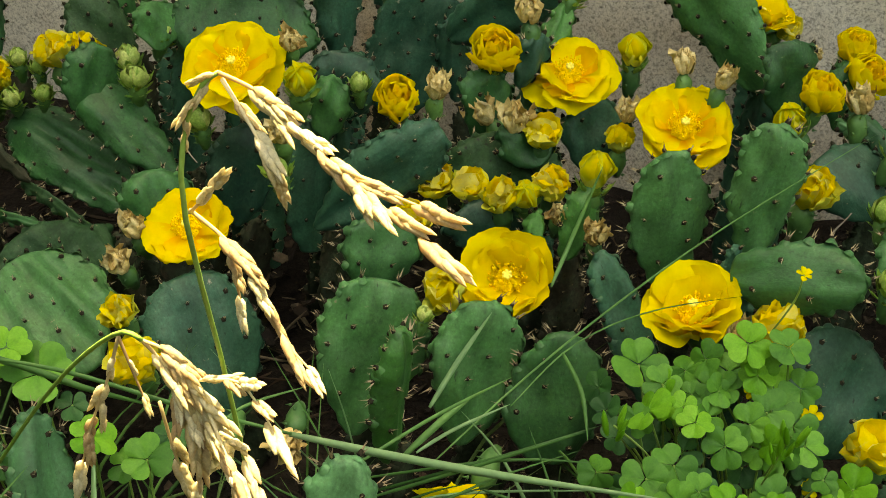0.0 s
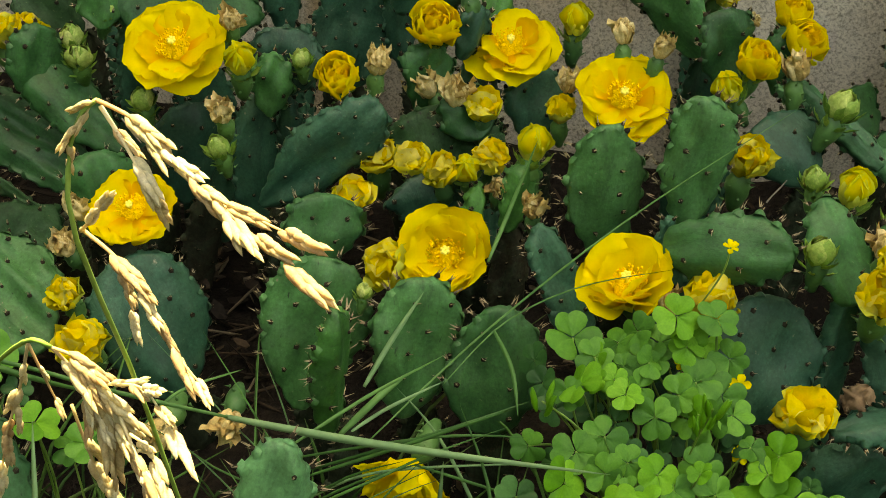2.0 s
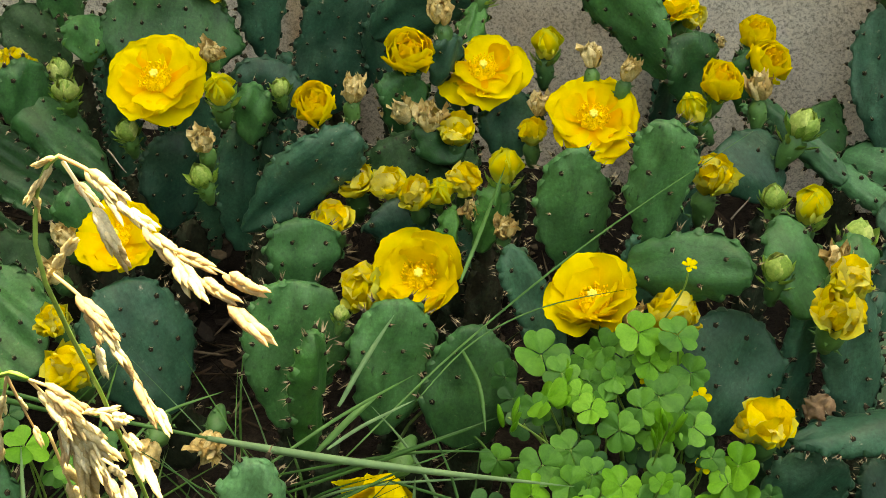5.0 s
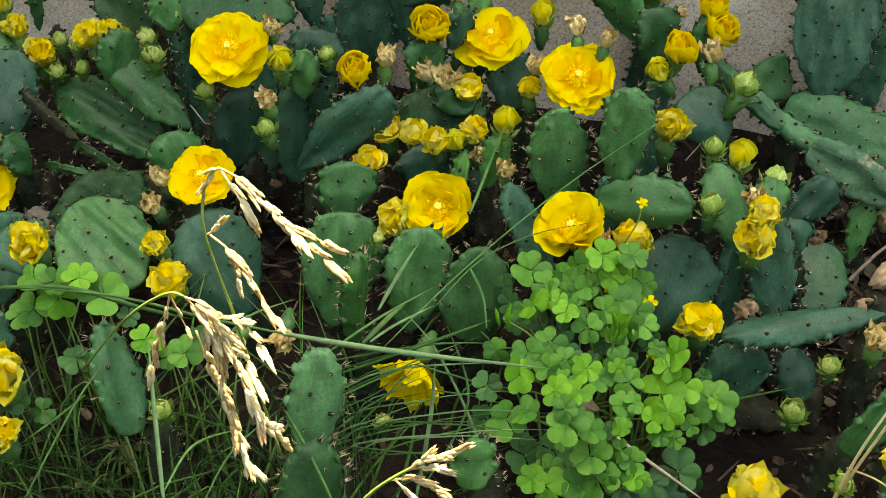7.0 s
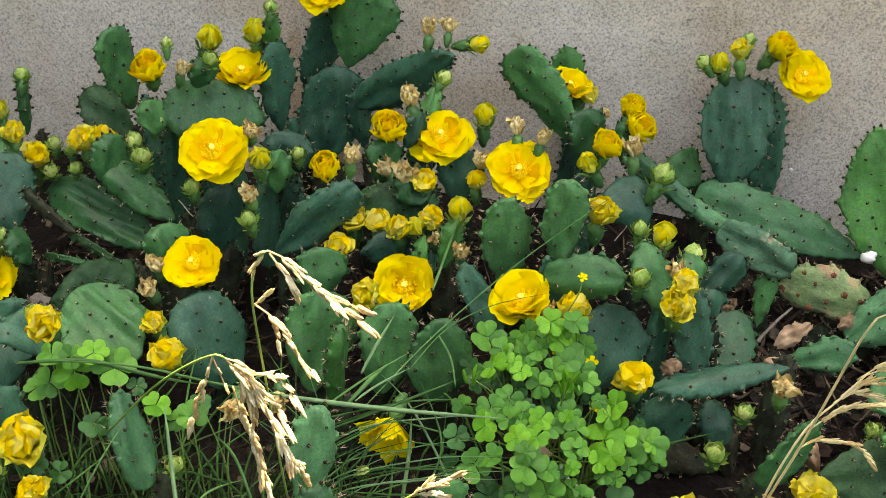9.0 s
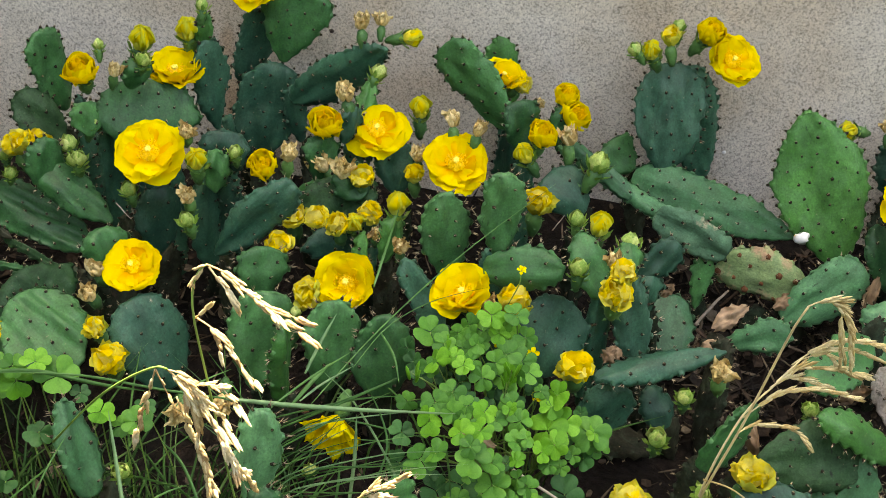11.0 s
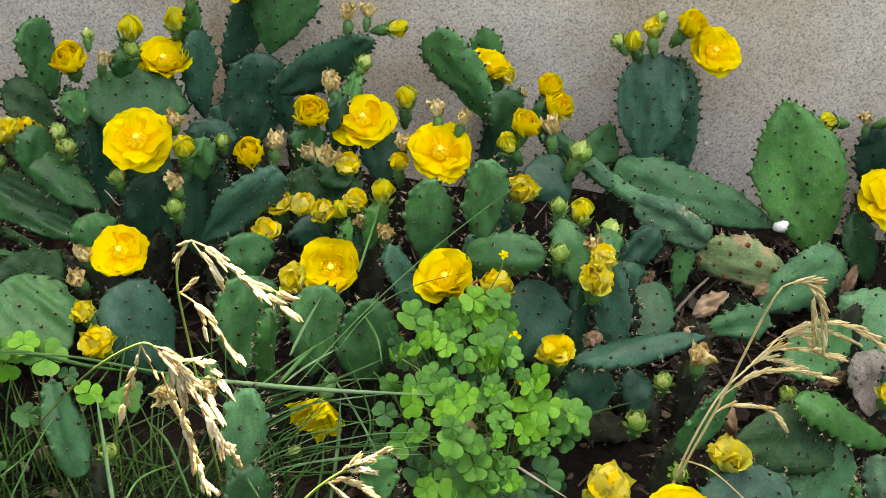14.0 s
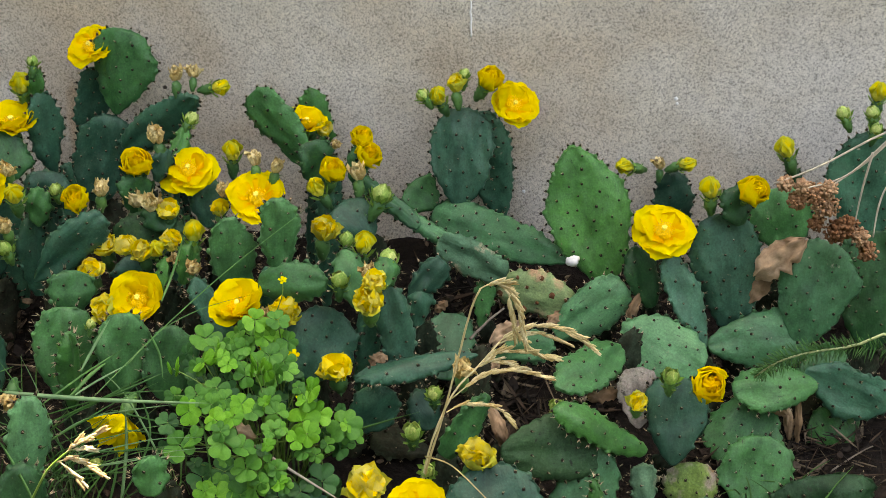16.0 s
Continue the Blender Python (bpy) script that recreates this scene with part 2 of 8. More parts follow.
CORK = (0.33, 0.29, 0.22)
PAD = leafy("cactus skin green", ((0.0097, 0.0642, 0.0214), (0.0201, 0.1138, 0.0338), (0.0416, 0.1795, 0.0527)), 0.50, 0.30, 22, 0.4, ridge=0.22, spots=(55, 0.70, CORK))
PAD_GREEN = leafy("cactus skin fresh green", ((0.0161, 0.0854, 0.0279), (0.0301, 0.1400, 0.0434), (0.0570, 0.2057, 0.0660)), 0.50, 0.30, 22, 0.4, ridge=0.18, spots=(55, 0.71, CORK))
PAD_BLUE = leafy("cactus skin blue green", ((0.0080, 0.0485, 0.0299), (0.0161, 0.0854, 0.0507), (0.0319, 0.1375, 0.0792)), 0.50, 0.30, 22, 0.4, ridge=0.32, spots=(60, 0.69, CORK))
PAD_TEAL = leafy("cactus skin pale teal", ((0.0178, 0.0777, 0.0492), (0.0331, 0.1259, 0.0772), (0.0614, 0.1888, 0.1187)), 0.50, 0.30, 22, 0.4, ridge=0.3, spots=(60, 0.70, CORK))
PAD_PALE = leafy("cactus skin pale green", ((0.0214, 0.0969, 0.0449), (0.0381, 0.1586, 0.0651), (0.0703, 0.2332, 0.0989)), 0.50, 0.30, 22, 0.4, ridge=0.22, spots=(55, 0.68, CORK))
PAD_YOUNG = leafy("cactus skin young", ((0.0161, 0.0950, 0.0226), (0.0321, 0.1554, 0.0338), (0.0592, 0.2368, 0.0527)), 0.50, 0.30, 22, 0.4, ridge=0.12)
PAD_DECAY = leafy("cactus skin decaying", ((0.10, 0.19, 0.075), (0.15, 0.25, 0.10), (0.23, 0.31, 0.14)), 0.7, 0.25, 40, 0.6, ridge=0.4, spots=(20, 0.52, (0.40, 0.25, 0.15)))
PAD_YELLOWED = leafy("cactus skin yellowed", ((0.13, 0.22, 0.05), (0.20, 0.30, 0.07), (0.27, 0.34, 0.10)), 0.7, 0.2, 40, 0.6, ridge=0.4, spots=(13, 0.50, (0.30, 0.24, 0.19)))
# old stem skin, darkened so its colour carries the shade between the pads
PAD_OLD_SHADED = leafy("old corky stem darkened as shade", ((0.014, 0.020, 0.011), (0.024, 0.030, 0.017), (0.044, 0.040, 0.026)), 0.8, 0.15, 40, 0.8, ridge=0.6, spots=(50, 0.60, (0.060, 0.046, 0.032)))
PAD_SPOTTED = leafy("cactus skin dark spotted", ((0.006, 0.036, 0.012), (0.010, 0.052, 0.017), (0.020, 0.066, 0.024)), 0.6, 0.2, 30, 0.6, ridge=0.4, spots=(75, 0.64, (0.010, 0.013, 0.008)))
PAD_SCAR = leafy("cactus skin scarred", ((0.030, 0.100, 0.055), (0.052, 0.145, 0.080), (0.085, 0.19, 0.105)), 0.65, 0.25, 30, 0.6, ridge=0.3, spots=(16, 0.535, (0.46, 0.37, 0.25)))
PAD_DEAD = leafy("cactus dried", ((0.13, 0.115, 0.10), (0.23, 0.205, 0.18), (0.33, 0.30, 0.26)), 0.85, 0.15, 40, 1.0, ridge=1.0, spots=(80, 0.62, (0.06, 0.05, 0.045)))
# dark areole dots: the shadow in each hollow is part of this colour
AREOLE_DARK = plain("areole dot with hollow shade", (0.024, 0.021, 0.014), 0.9, 0.1, 0.35, 300)
RUST = plain("rusty tuft", (0.15, 0.062, 0.030), 0.9, 0.1, 0.4, 260)
BARB = plain("barb", (0.34, 0.27, 0.175), 0.6, 0.3, 0.4, 300)
PETAL = leafy("petal yellow", ((0.93, 0.77, 0.006), (0.94, 0.81, 0.008), (0.95, 0.85, 0.012)), 0.6, 0.2, 70, 0.15, thin=0.60, coarse=60, grain=0.08, tip=(0.0110, 0.0030, (0.95, 0.66, 0.010)))
PETAL_IN = leafy("petal inner", ((0.93, 0.69, 0.006), (0.94, 0.74, 0.008), (0.95, 0.78, 0.012)), 0.6, 0.2, 70, 0.15, thin=0.60, coarse=60, grain=0.08, tip=(0.0120, 0.0030, (0.95, 0.60, 0.010)))
PETAL_CUP = leafy("cup petal yellow", ((0.95, 0.80, 0.012), (0.95, 0.85, 0.020), (0.95, 0.88, 0.045)), 0.6, 0.2, 70, 0.15, thin=0.62, coarse=60, grain=0.12)
PETAL_CUP_OUT = leafy("cup petal greenish foot", ((0.93, 0.77, 0.012), (0.94, 0.82, 0.020), (0.95, 0.86, 0.045)), 0.6, 0.2, 70, 0.15, thin=0.6, coarse=60, grain=0.14, tip=(0.0068, 0.0036, (0.66, 0.68, 0.07)))
PETAL_ORANGE = leafy("petal orange", ((0.95, 0.72, 0.010), (0.96, 0.78, 0.014), (0.97, 0.84, 0.020)), 0.55, 0.25, 90, 0.15, thin=0.62, coarse=80, grain=0.10)
PETAL_PALE = leafy("petal greenish", ((0.62, 0.66, 0.11), (0.80, 0.76, 0.11), (0.92, 0.80, 0.08)), 0.6, 0.25, 90, 0.4, thin=0.45, coarse=90, grain=0.2)
PETAL_FADED = leafy("petal faded", ((0.93, 0.74, 0.012), (0.94, 0.82, 0.05), (0.90, 0.85, 0.26)), 0.65, 0.2, 120, 0.4, thin=0.6, coarse=110, grain=0.2)
PETAL_DRY = leafy("petal dried", ((0.52, 0.36, 0.14), (0.72, 0.56, 0.25), (0.84, 0.71, 0.40)), 0.8, 0.15, 120, 0.8, thin=0.25, coarse=110)
STAMEN = plain("stamen", (0.96, 0.64, 0.02), 0.6, 0.3, 0.15, 400, 0.0)
STIGMA = plain("stigma", (0.93, 0.79, 0.14), 0.6, 0.3, 0.1, 300, 0.0)
SEPAL_GREEN = leafy("closed petal green", ((0.26, 0.46, 0.10), (0.42, 0.58, 0.16), (0.64, 0.72, 0.27)), 0.5, 0.3, 120, 0.3, thin=0.3, coarse=120)
OVARY = leafy("ovary green", ((0.026, 0.10, 0.032), (0.042, 0.14, 0.040), (0.075, 0.20, 0.052)), 0.5, 0.35, 60, 0.3)
SCALE = leafy("bud scale", ((0.12, 0.29, 0.05), (0.20, 0.40, 0.07), (0.34, 0.50, 0.10)), 0.5, 0.3, 120, 0.3, thin=0.15, coarse=120)


def frame_of(long, face):
    """Axes with z along long and -y towards face."""
    z = Vector(long).normalized()
    f = Vector(face)
    y = -(f - z * f.dot(z))
    y = y.normalized() if y.length > 1e-5 else z.orthogonal().normalized()
    x = y.cross(z)
    return Matrix((x, y, z)).transposed().to_4x4()


def put(ob, m):
    """Sets the pose of a part whose thing stands unturned."""
    ob.matrix_basis = Matrix.Translation(-ob.parent.location) @ m if ob.parent else m
    return ob


def plant(name, x, y, z, label, category, group=""):
    ob = new(name)
    ob.empty_display_size = 0.02
    ob.location = (x, y, z)
    return tagged(ob, label, category, group)


def tube(bm, pts, radii, sides=6, cap=True):
    """A round rod along points."""
    rings = []
    up = Vector((0.31, 0.17, 0.93))
    for i, p in enumerate(pts):
        d = (Vector(pts[min(i + 1, len(pts) - 1)]) - Vector(pts[max(i - 1, 0)])).normalized()
        a = d.cross(up).normalized()
        b = d.cross(a)
        r = radii[i] if isinstance(radii, (list, tuple)) else radii
        rings.append([bm.verts.new(Vector(p) + (a * math.cos(k * 2 * math.pi / sides) + b * math.sin(k * 2 * math.pi / sides)) * r) for k in range(sides)])
    for r0, r1 in zip(rings, rings[1:]):
        for k in range(sides):
            bm.faces.new((r0[k], r0[(k + 1) % sides], r1[(k + 1) % sides], r1[k]))
    if cap:
        bm.faces.new(rings[0][::-1])
        bm.faces.new(rings[-1])


def spike(bm, p, d, length, r, sides=3):
    d = Vector(d).normalized()
    a = d.orthogonal().normalized()
    b = d.cross(a)
    ring = [bm.verts.new(Vector(p) + (a * math.cos(k * 2 * math.pi / sides) + b * math.sin(k * 2 * math.pi / sides)) * r) for k in range(sides)]
    top = bm.verts.new(Vector(p) + d * length)
    for k in range(sides):
        bm.faces.new((ring[k], ring[(k + 1) % sides], top))


def swell(bm, p, d, r, height, sides=8):
    """A soft low swelling of the skin."""
    d = Vector(d).normalized()
    a = d.orthogonal().normalized()
    b = d.cross(a)
    rows = []
    for q, h in ((1.0, -0.25), (0.72, 0.35), (0.38, 0.85)):
        rows.append([bm.verts.new(Vector(p) + d * h * height + (a * math.cos(k * 6.2832 / sides) + b * math.sin(k * 6.2832 / sides)) * r * q) for k in range(sides)])
    top = bm.verts.new(Vector(p) + d * height)
    for r0, r1 in zip(rows, rows[1:]):
        for k in range(sides):
            bm.faces.new((r0[k], r0[(k + 1) % sides], r1[(k + 1) % sides], r1[k]))
    for k in range(sides):
        bm.faces.new((rows[-1][k], rows[-1][(k + 1) % sides], top))


def knob(bm, p, d, r, flat=0.7):
    """A small low dome."""
    d = Vector(d).normalized()
    a = d.orthogonal().normalized()
    b = d.cross(a)
    ring = [bm.verts.new(Vector(p) - d * r * 0.3 + (a * math.cos(k * 1.2566) + b * math.sin(k * 1.2566)) * r) for k in range(5)]
    mid = [bm.verts.new(Vector(p) + d * r * flat * 0.6 + (a * math.cos(k * 1.2566) + b * math.sin(k * 1.2566)) * r * 0.7) for k in range(5)]
    top = bm.verts.new(Vector(p) + d * r * flat)
    for k in range(5):
        j = (k + 1) % 5
        bm.faces.new((ring[k], ring[j], mid[j], mid[k]))
        bm.faces.new((mid[k], mid[j], top))


# ---------- prickly pear ----------
PAD_SEED = [0]


def pad(thing, base, tip, width, face, mat=None, thick=0.014, bend=0.0, shape=None, spiny=1.0, wrinkle=0.0016):
    """One flat joint of a prickly pear: a thick rounded blade with rows of bristle tufts on its faces and barbs along its rim."""
    PAD_SEED[0] += 1
    rng = random.Random(100 + PAD_SEED[0])
    base, tip = Vector(base), Vector(tip)
    length = (tip - base).length
    rusty = mat is PAD_DECAY
    ea, eb = shape or (rng.uniform(0.5, 0.95), rng.uniform(0.38, 0.62))
    top = max((s / 60 + 0.02) ** ea * (1 - s / 60) ** eb for s in range(60))
    off = Vector((rng.random() * 50, rng.random() * 50, rng.random() * 50))

    def profile(s):
        return (s + 0.02) ** ea * max(1 - s, 0.0) ** eb / top

    def at(s, c, side):
        f = profile(s)
        w = width / 2 * f * (1 + 0.22 * noise.noise(off + Vector((1.9 * s, 2.0 if c > 0 else -2.0, 0))))
        w += width * f * (0.075 * noise.noise(off + Vector((4.5 * s, 5.0 if c > 0 else -5.0, 3))) + 0.04 * noise.noise(off + Vector((11.0 * s, 5.0 if c > 0 else -5.0, 3))))
        w += 0.0011 * math.sin(s * length / 0.0135 * 6.283 + off.x) * min(1.0, f * 2)
        h = thick / 2 * f**0.65
        y = side * h * max(1 - abs(c) ** 2.6, 0.0) ** 0.60
        y += bend * length * (s - 0.5) ** 2 + 0.10 * bend * width * c * c
        y += 0.007 * noise.noise(off + Vector((1.3 * c, s * 2.2, 5))) * f
        # wrinkles that run up the joint and fan out
        y += side * wrinkle * noise.noise(off + Vector((w * c / 0.010 + 1.6 * s, s * length / 0.045, side * 9))) * f
        return Vector((w * c, y, length * s))

    # places of the bristle tufts, in slanting rows on both faces
    step = 0.019
    rows = max(3, int(length / (step * 0.8)))
    tufts = []
    for i in range(1, rows):
        s = (i + rng.uniform(-0.12, 0.12)) / rows
        half = width / 2 * profile(s)
        cols = max(1, int(2 * half / (step * 1.25)))
        for j in range(cols):
            c = ((j + 0.5 + (0.25 if i % 2 else -0.25)) / cols * 2 - 1) * 0.9 + rng.uniform(-0.12, 0.12)
            if abs(c) > 0.88:
                continue
            for side in (-1, 1):
                tufts.append((c, side, at(s, c, side), rng.uniform(0.0010, 0.0024)))
    n = min(46, max(22, int(length / 0.0036)))
    k = 2 * min(25, max(12, int(width / 0.0034)))
    rings, coords_, sides_ = [], [], []
    for i in range(n + 1):
        s = 0.6 * (0.5 - 0.5 * math.cos(math.pi * i / n)) + 0.4 * i / n
        if i in (0, n):
            coords_.append(at(s, 0.0, 0.0))
            sides_.append(0)
            rings.append([len(coords_) - 1])
            continue
        ring = []
        for j in range(k):
            side = 1 if j < k / 2 else -1
            u = (j if j <= k / 2 else k - j) / (k / 2)
            c = 0.6 * math.cos(math.pi * u) + 0.4 * (1 - 2 * u)
            coords_.append(at(s, c, side))
            sides_.append(side)
            ring.append(len(coords_) - 1)
        rings.append(ring)
    co, sd = np.array([tuple(v) for v in coords_]), np.array(sides_)
    for c, side, p, rise in tufts:
        # each tuft sits on a soft swelling, steeper below it
        dx, dz = (co[:, 0] - p.x) / 0.0050, (co[:, 2] - p.z - 0.001) / 0.0066
        co[:, 1] += np.where(sd == side, side * rise * np.exp(-(dx * dx + dz * dz)), 0.0)
    bm = bmesh.new()
    vs = [bm.verts.new(v) for v in co.tolist()]
    rings = [[vs[q] for q in r] for r in rings]
    for r0, r1 in zip(rings, rings[1:]):
        for j in range(k):
            q = (j + 1) % k
            if len(r0) == 1:
                bm.faces.new((r0[0], r1[j], r1[q]))
            elif len(r1) == 1:
                bm.faces.new((r0[q], r0[j], r1[0]))
            else:
                bm.faces.new((r0[q], r0[j], r1[j], r1[q]))
    bmesh.ops.recalc_face_normals(bm, faces=bm.faces)
    m = Matrix.Translation(base) @ frame_of(tip - base, face)
    skin = bm
    bm, bb = bmesh.new(), bmesh.new()
    for c, side, p, rise in tufts:
        d = Vector((c * 0.35, side, 0.25))
        p = p + Vector((0, side * (rise * 0.95 + 0.0003), 0))
        knob(bm, p, d, rng.uniform(0.0028, 0.0050) if rusty else rng.uniform(0.0013, 0.0023), 0.3 if rusty else 0.5)
        for _ in range(4):
            spike(bb, p + Vector((rng.uniform(-0.0008, 0.0008), 0, rng.uniform(-0.0002, 0.001))), d + Vector((rng.uniform(-0.7, 0.7), 0, rng.uniform(-0.2, 0.9))), rng.uniform(0.0018, 0.0042) * spiny**2, 0.0004)
    turns = max(10, int((2 * length + width) / (step * 0.9)))
    for i in range(turns):
        a = (i + rng.uniform(-0.2, 0.2)) / turns
        s = 0.16 + 0.84 * (1 - abs(2 * a - 1))
        s = 1 - (1 - s) ** 1.5
        c = 0.99 if a < 0.5 else -0.99
        p = at(min(s, 0.995), c, 0.0)
        p2 = at(min(s, 0.995) - 0.02, c, 0.0)
        along = (p - p2).normalized()
        out = Vector((along.z, 0, -along.x)) if c > 0 else Vector((-along.z, 0, along.x))
        d = out + Vector((0, rng.uniform(-0.5, 0.5), 0.3))
        swell(skin, p - d.normalized() * 0.001, d, 0.0044, rng.uniform(0.0016, 0.0036), 6)
        p = p + d.normalized() * 0.002
        knob(bm, p, d, rng.uniform(0.0014, 0.0022), 1.4)
        for _ in range(4):
            spike(bb, p + Vector((rng.uniform(-0.001, 0.001), rng.uniform(-0.001, 0.001), rng.uniform(-0.001, 0.001))), d + Vector((rng.uniform(-0.5, 0.5), rng.uniform(-0.6, 0.6), rng.uniform(-0.5, 0.5))), rng.uniform(0.0022, 0.0056) * spiny**2.2, 0.0006)
    ob = put(part("pad", skin, mat or PAD, thing), m)
    tagged(part("bristle_cover", bm, RUST if rusty else AREOLE_DARK, ob), kind="stuff")
    tagged(part("barb_fringe", bb, BARB, ob, smooth=False), kind="stuff")
    return ob


def petal_mesh(name, length, width, rise, curl, ruffle, seed, mat, notch=0.0, nu=12, nv=13, bowl=0.16):
    """One petal from its claw at the origin, out along +y, with z up: rise is the slope at the claw, curl its change to the tip."""
    rng = random.Random(seed)
    off = Vector((rng.random() * 40, rng.random() * 40, rng.random() * 40))
    bm = bmesh.new()
    grid = []
    pos, ang = Vector((0, 0, 0)), rise
    for i in range(nu + 1):
        s = i / nu
        w = width / 2 * (0.24 + 0.92 * s**0.75) * (1 - 0.30 * s**7.0)
        row = []
        for j in range(nv):
            c = j / (nv - 1) * 2 - 1
            back = 0.20 * length * abs(c) ** 2.6 * s + 0.075 * length * s * noise.noise(off + Vector((4.5 * c, 9, 0)))
            if notch:
                back += notch * length * s**3 * max(0.0, 1 - abs(c) * 4)
            cup = width * bowl * c * c * (0.4 + s)
            z = cup + ruffle * s * length * noise.noise(off + Vector((2.0 * c, 2.4 * s, 1)))
            z += 0.035 * s**4 * length * noise.noise(off + Vector((11.0 * c, 3 * s, 2)))
            back += 0.02 * length * s**3 * noise.noise(off + Vector((12.0 * c, 4, 8)))
            z += ruffle * 0.5 * s * s * length * noise.noise(off + Vector((5.0 * c, 5 * s, 7)))
            d = Vector((0, math.cos(ang), math.sin(ang)))
            nrm = Vector((0, -math.sin(ang), math.cos(ang)))
            row.append(bm.verts.new(pos + Vector((w * c, 0, 0)) - d * back + nrm * z))
        grid.append(row)
        pos = pos + Vector((0, math.cos(ang), math.sin(ang))) * (length / nu)
        ang += curl / nu
    for r0, r1 in zip(grid, grid[1:]):
        for j in range(nv - 1):
            bm.faces.new((r0[j], r0[j + 1], r1[j + 1], r1[j]))
    top = list(bm.verts)
    # a second skin gives the petal its thickness
    geo = bmesh.ops.duplicate(bm, geom=list(bm.verts) + list(bm.edges) + list(bm.faces))
    bm.normal_update()
    under = [g for g in geo["geom"] if isinstance(g, bmesh.types.BMFace)]
    for v in {v for f in under for v in f.verts}:
        v.co -= v.normal * 0.0004
    bmesh.ops.reverse_faces(bm, faces=under)
    me = bpy.data.meshes.new(name)
    for f in bm.faces:
        f.smooth = True
    bm.to_mesh(me)
    bm.free()
    me.materials.append(mat)
    return me


# shared petals, for a bloom of 70 mm
WIDE = [petal_mesh("petal", 0.034, 0.047, radians(30), radians((-22, -6, 8, -14, 18)[i]), 0.12, 20 + i, PETAL, -0.07, bowl=0.07) for i in range(5)]
INNER = [petal_mesh("petal", 0.025, 0.030, radians(40), radians((6, 30, -8, 46)[i]), 0.15, 30 + i, PETAL_IN, -0.06, bowl=0.10) for i in range(4)]
CUP = [petal_mesh("petal", 0.028, 0.032, radians(42), radians(60), 0.04, 40 + i, PETAL_CUP, 0.06, bowl=0.11) for i in range(4)]
CUP_IN = [petal_mesh("petal", 0.026, 0.026, radians(52), radians(54), 0.07, 50 + i, PETAL_CUP, 0.05, bowl=0.11) for i in range(4)]
CUP_HEART = [petal_mesh("petal", 0.024, 0.019, radians(70), radians(58), 0.14, 55 + i, PETAL_ORANGE) for i in range(3)]
BUD = [petal_mesh("petal", 0.031, 0.031, radians(40), radians(92), 0.06, 45 + i, PETAL_CUP_OUT, -0.04) for i in range(3)]
CUP_OUT = [petal_mesh("sepal", 0.0165, 0.019, radians(58), radians(48), 0.06, 60 + i, PETAL_PALE, 0.0) for i in range(3)]
CLOSED = [petal_mesh("sepal", 0.0205, 0.0170, radians(52), radians(74), 0.05, 65 + i, SEPAL_GREEN, -0.10, 8, 7) for i in range(3)]
FADED = [petal_mesh("petal", 0.025, 0.026, radians(74), radians(25 + 30 * i), 0.34, 70 + i, PETAL_FADED, 0.0, 9, 8) for i in range(5)]
FADED_OUT = [petal_mesh("sepal", 0.020, 0.019, radians(58), radians(15), 0.34, 80 + i, PETAL_PALE, -0.03, 8, 7) for i in range(4)]
DRY = [petal_mesh("petal", 0.021, 0.016, radians(70), radians(8 + 17 * i), 0.46, 90 + i, PETAL_DRY, -0.24, 10, 9) for i in range(6)]
NARROW = [petal_mesh("petal", 0.034, 0.021, radians(64), radians(-18), 0.16, 120 + i, PETAL_CUP, -0.14) for i in range(3)]
SCALES = [petal_mesh("scale", 0.0125, 0.0070, radians(52), radians(30), 0.06, 110 + i, SCALE, -0.28, 6, 5) for i in range(3)]


def ovary_mesh(length=0.028, r=0.0075, seed=1):
    """The green club below a bloom, from -length up to the origin, with small tufts."""
    rng = random.Random(seed)
    bm = bmesh.new()
    n, k = 7, 10
    prof = (0.42, 0.62, 0.80, 0.95, 1.05, 1.02, 0.80, 0.35)
    tube(bm, [(0.0007 * math.sin(i), 0.0007 * math.cos(2 * i), -length + length * i / n) for i in range(n + 1)], [r * p for p in prof], k)
    for i in range(9):
        a, h = i * 2.4, -length * (0.12 + 0.8 * i / 9)
        d = Vector((math.cos(a), math.sin(a), 0.5))
        p = Vector((math.cos(a) * r * 0.95, math.sin(a) * r * 0.95, h))
        knob(bm, p, d, 0.0014)
        spike(bm, p, d, rng.uniform(0.003, 0.006), 0.0009)
    me = bpy.data.meshes.new("ovary")
    for f in bm.faces:
        f.smooth = True
    bm.to_mesh(me)
    bm.free()
    me.materials.append(OVARY)
    return me


OVARIES = [ovary_mesh(0.030, 0.0078, s) for s in range(3)]


def stamen_mesh(seed):
    rng = random.Random(seed)
    bm = bmesh.new()
    # the cushion that the stamens stand on
    for i in range(7):
        a = i * 1.047
        knob(bm, (math.cos(a) * 0.0055 * (i < 6), math.sin(a) * 0.005 * (i < 6), 0.0035), (0, 0, 1), 0.0055, 0.7)
    for i in range(130):
        a, q = rng.random() * 6.283, rng.random() ** 0.6
        foot = Vector((math.cos(a), math.sin(a), 0)) * 0.0035
        top = Vector((math.cos(a) * (0.003 + 0.0098 * q), math.sin(a) * (0.003 + 0.0098 * q), rng.uniform(0.0075, 0.0125) - 0.001 * q))
        spike(bm, foot, top - foot, (top - foot).length, 0.0005)
        knob(bm, top, (math.cos(a) * 0.3, math.sin(a) * 0.3, 1), rng.uniform(0.0006, 0.0010), 1.2)
    me = bpy.data.meshes.new("stamens")
    for f in bm.faces:
        f.smooth = True
    bm.to_mesh(me)
    bm.free()
    me.materials.append(STAMEN)
    return me


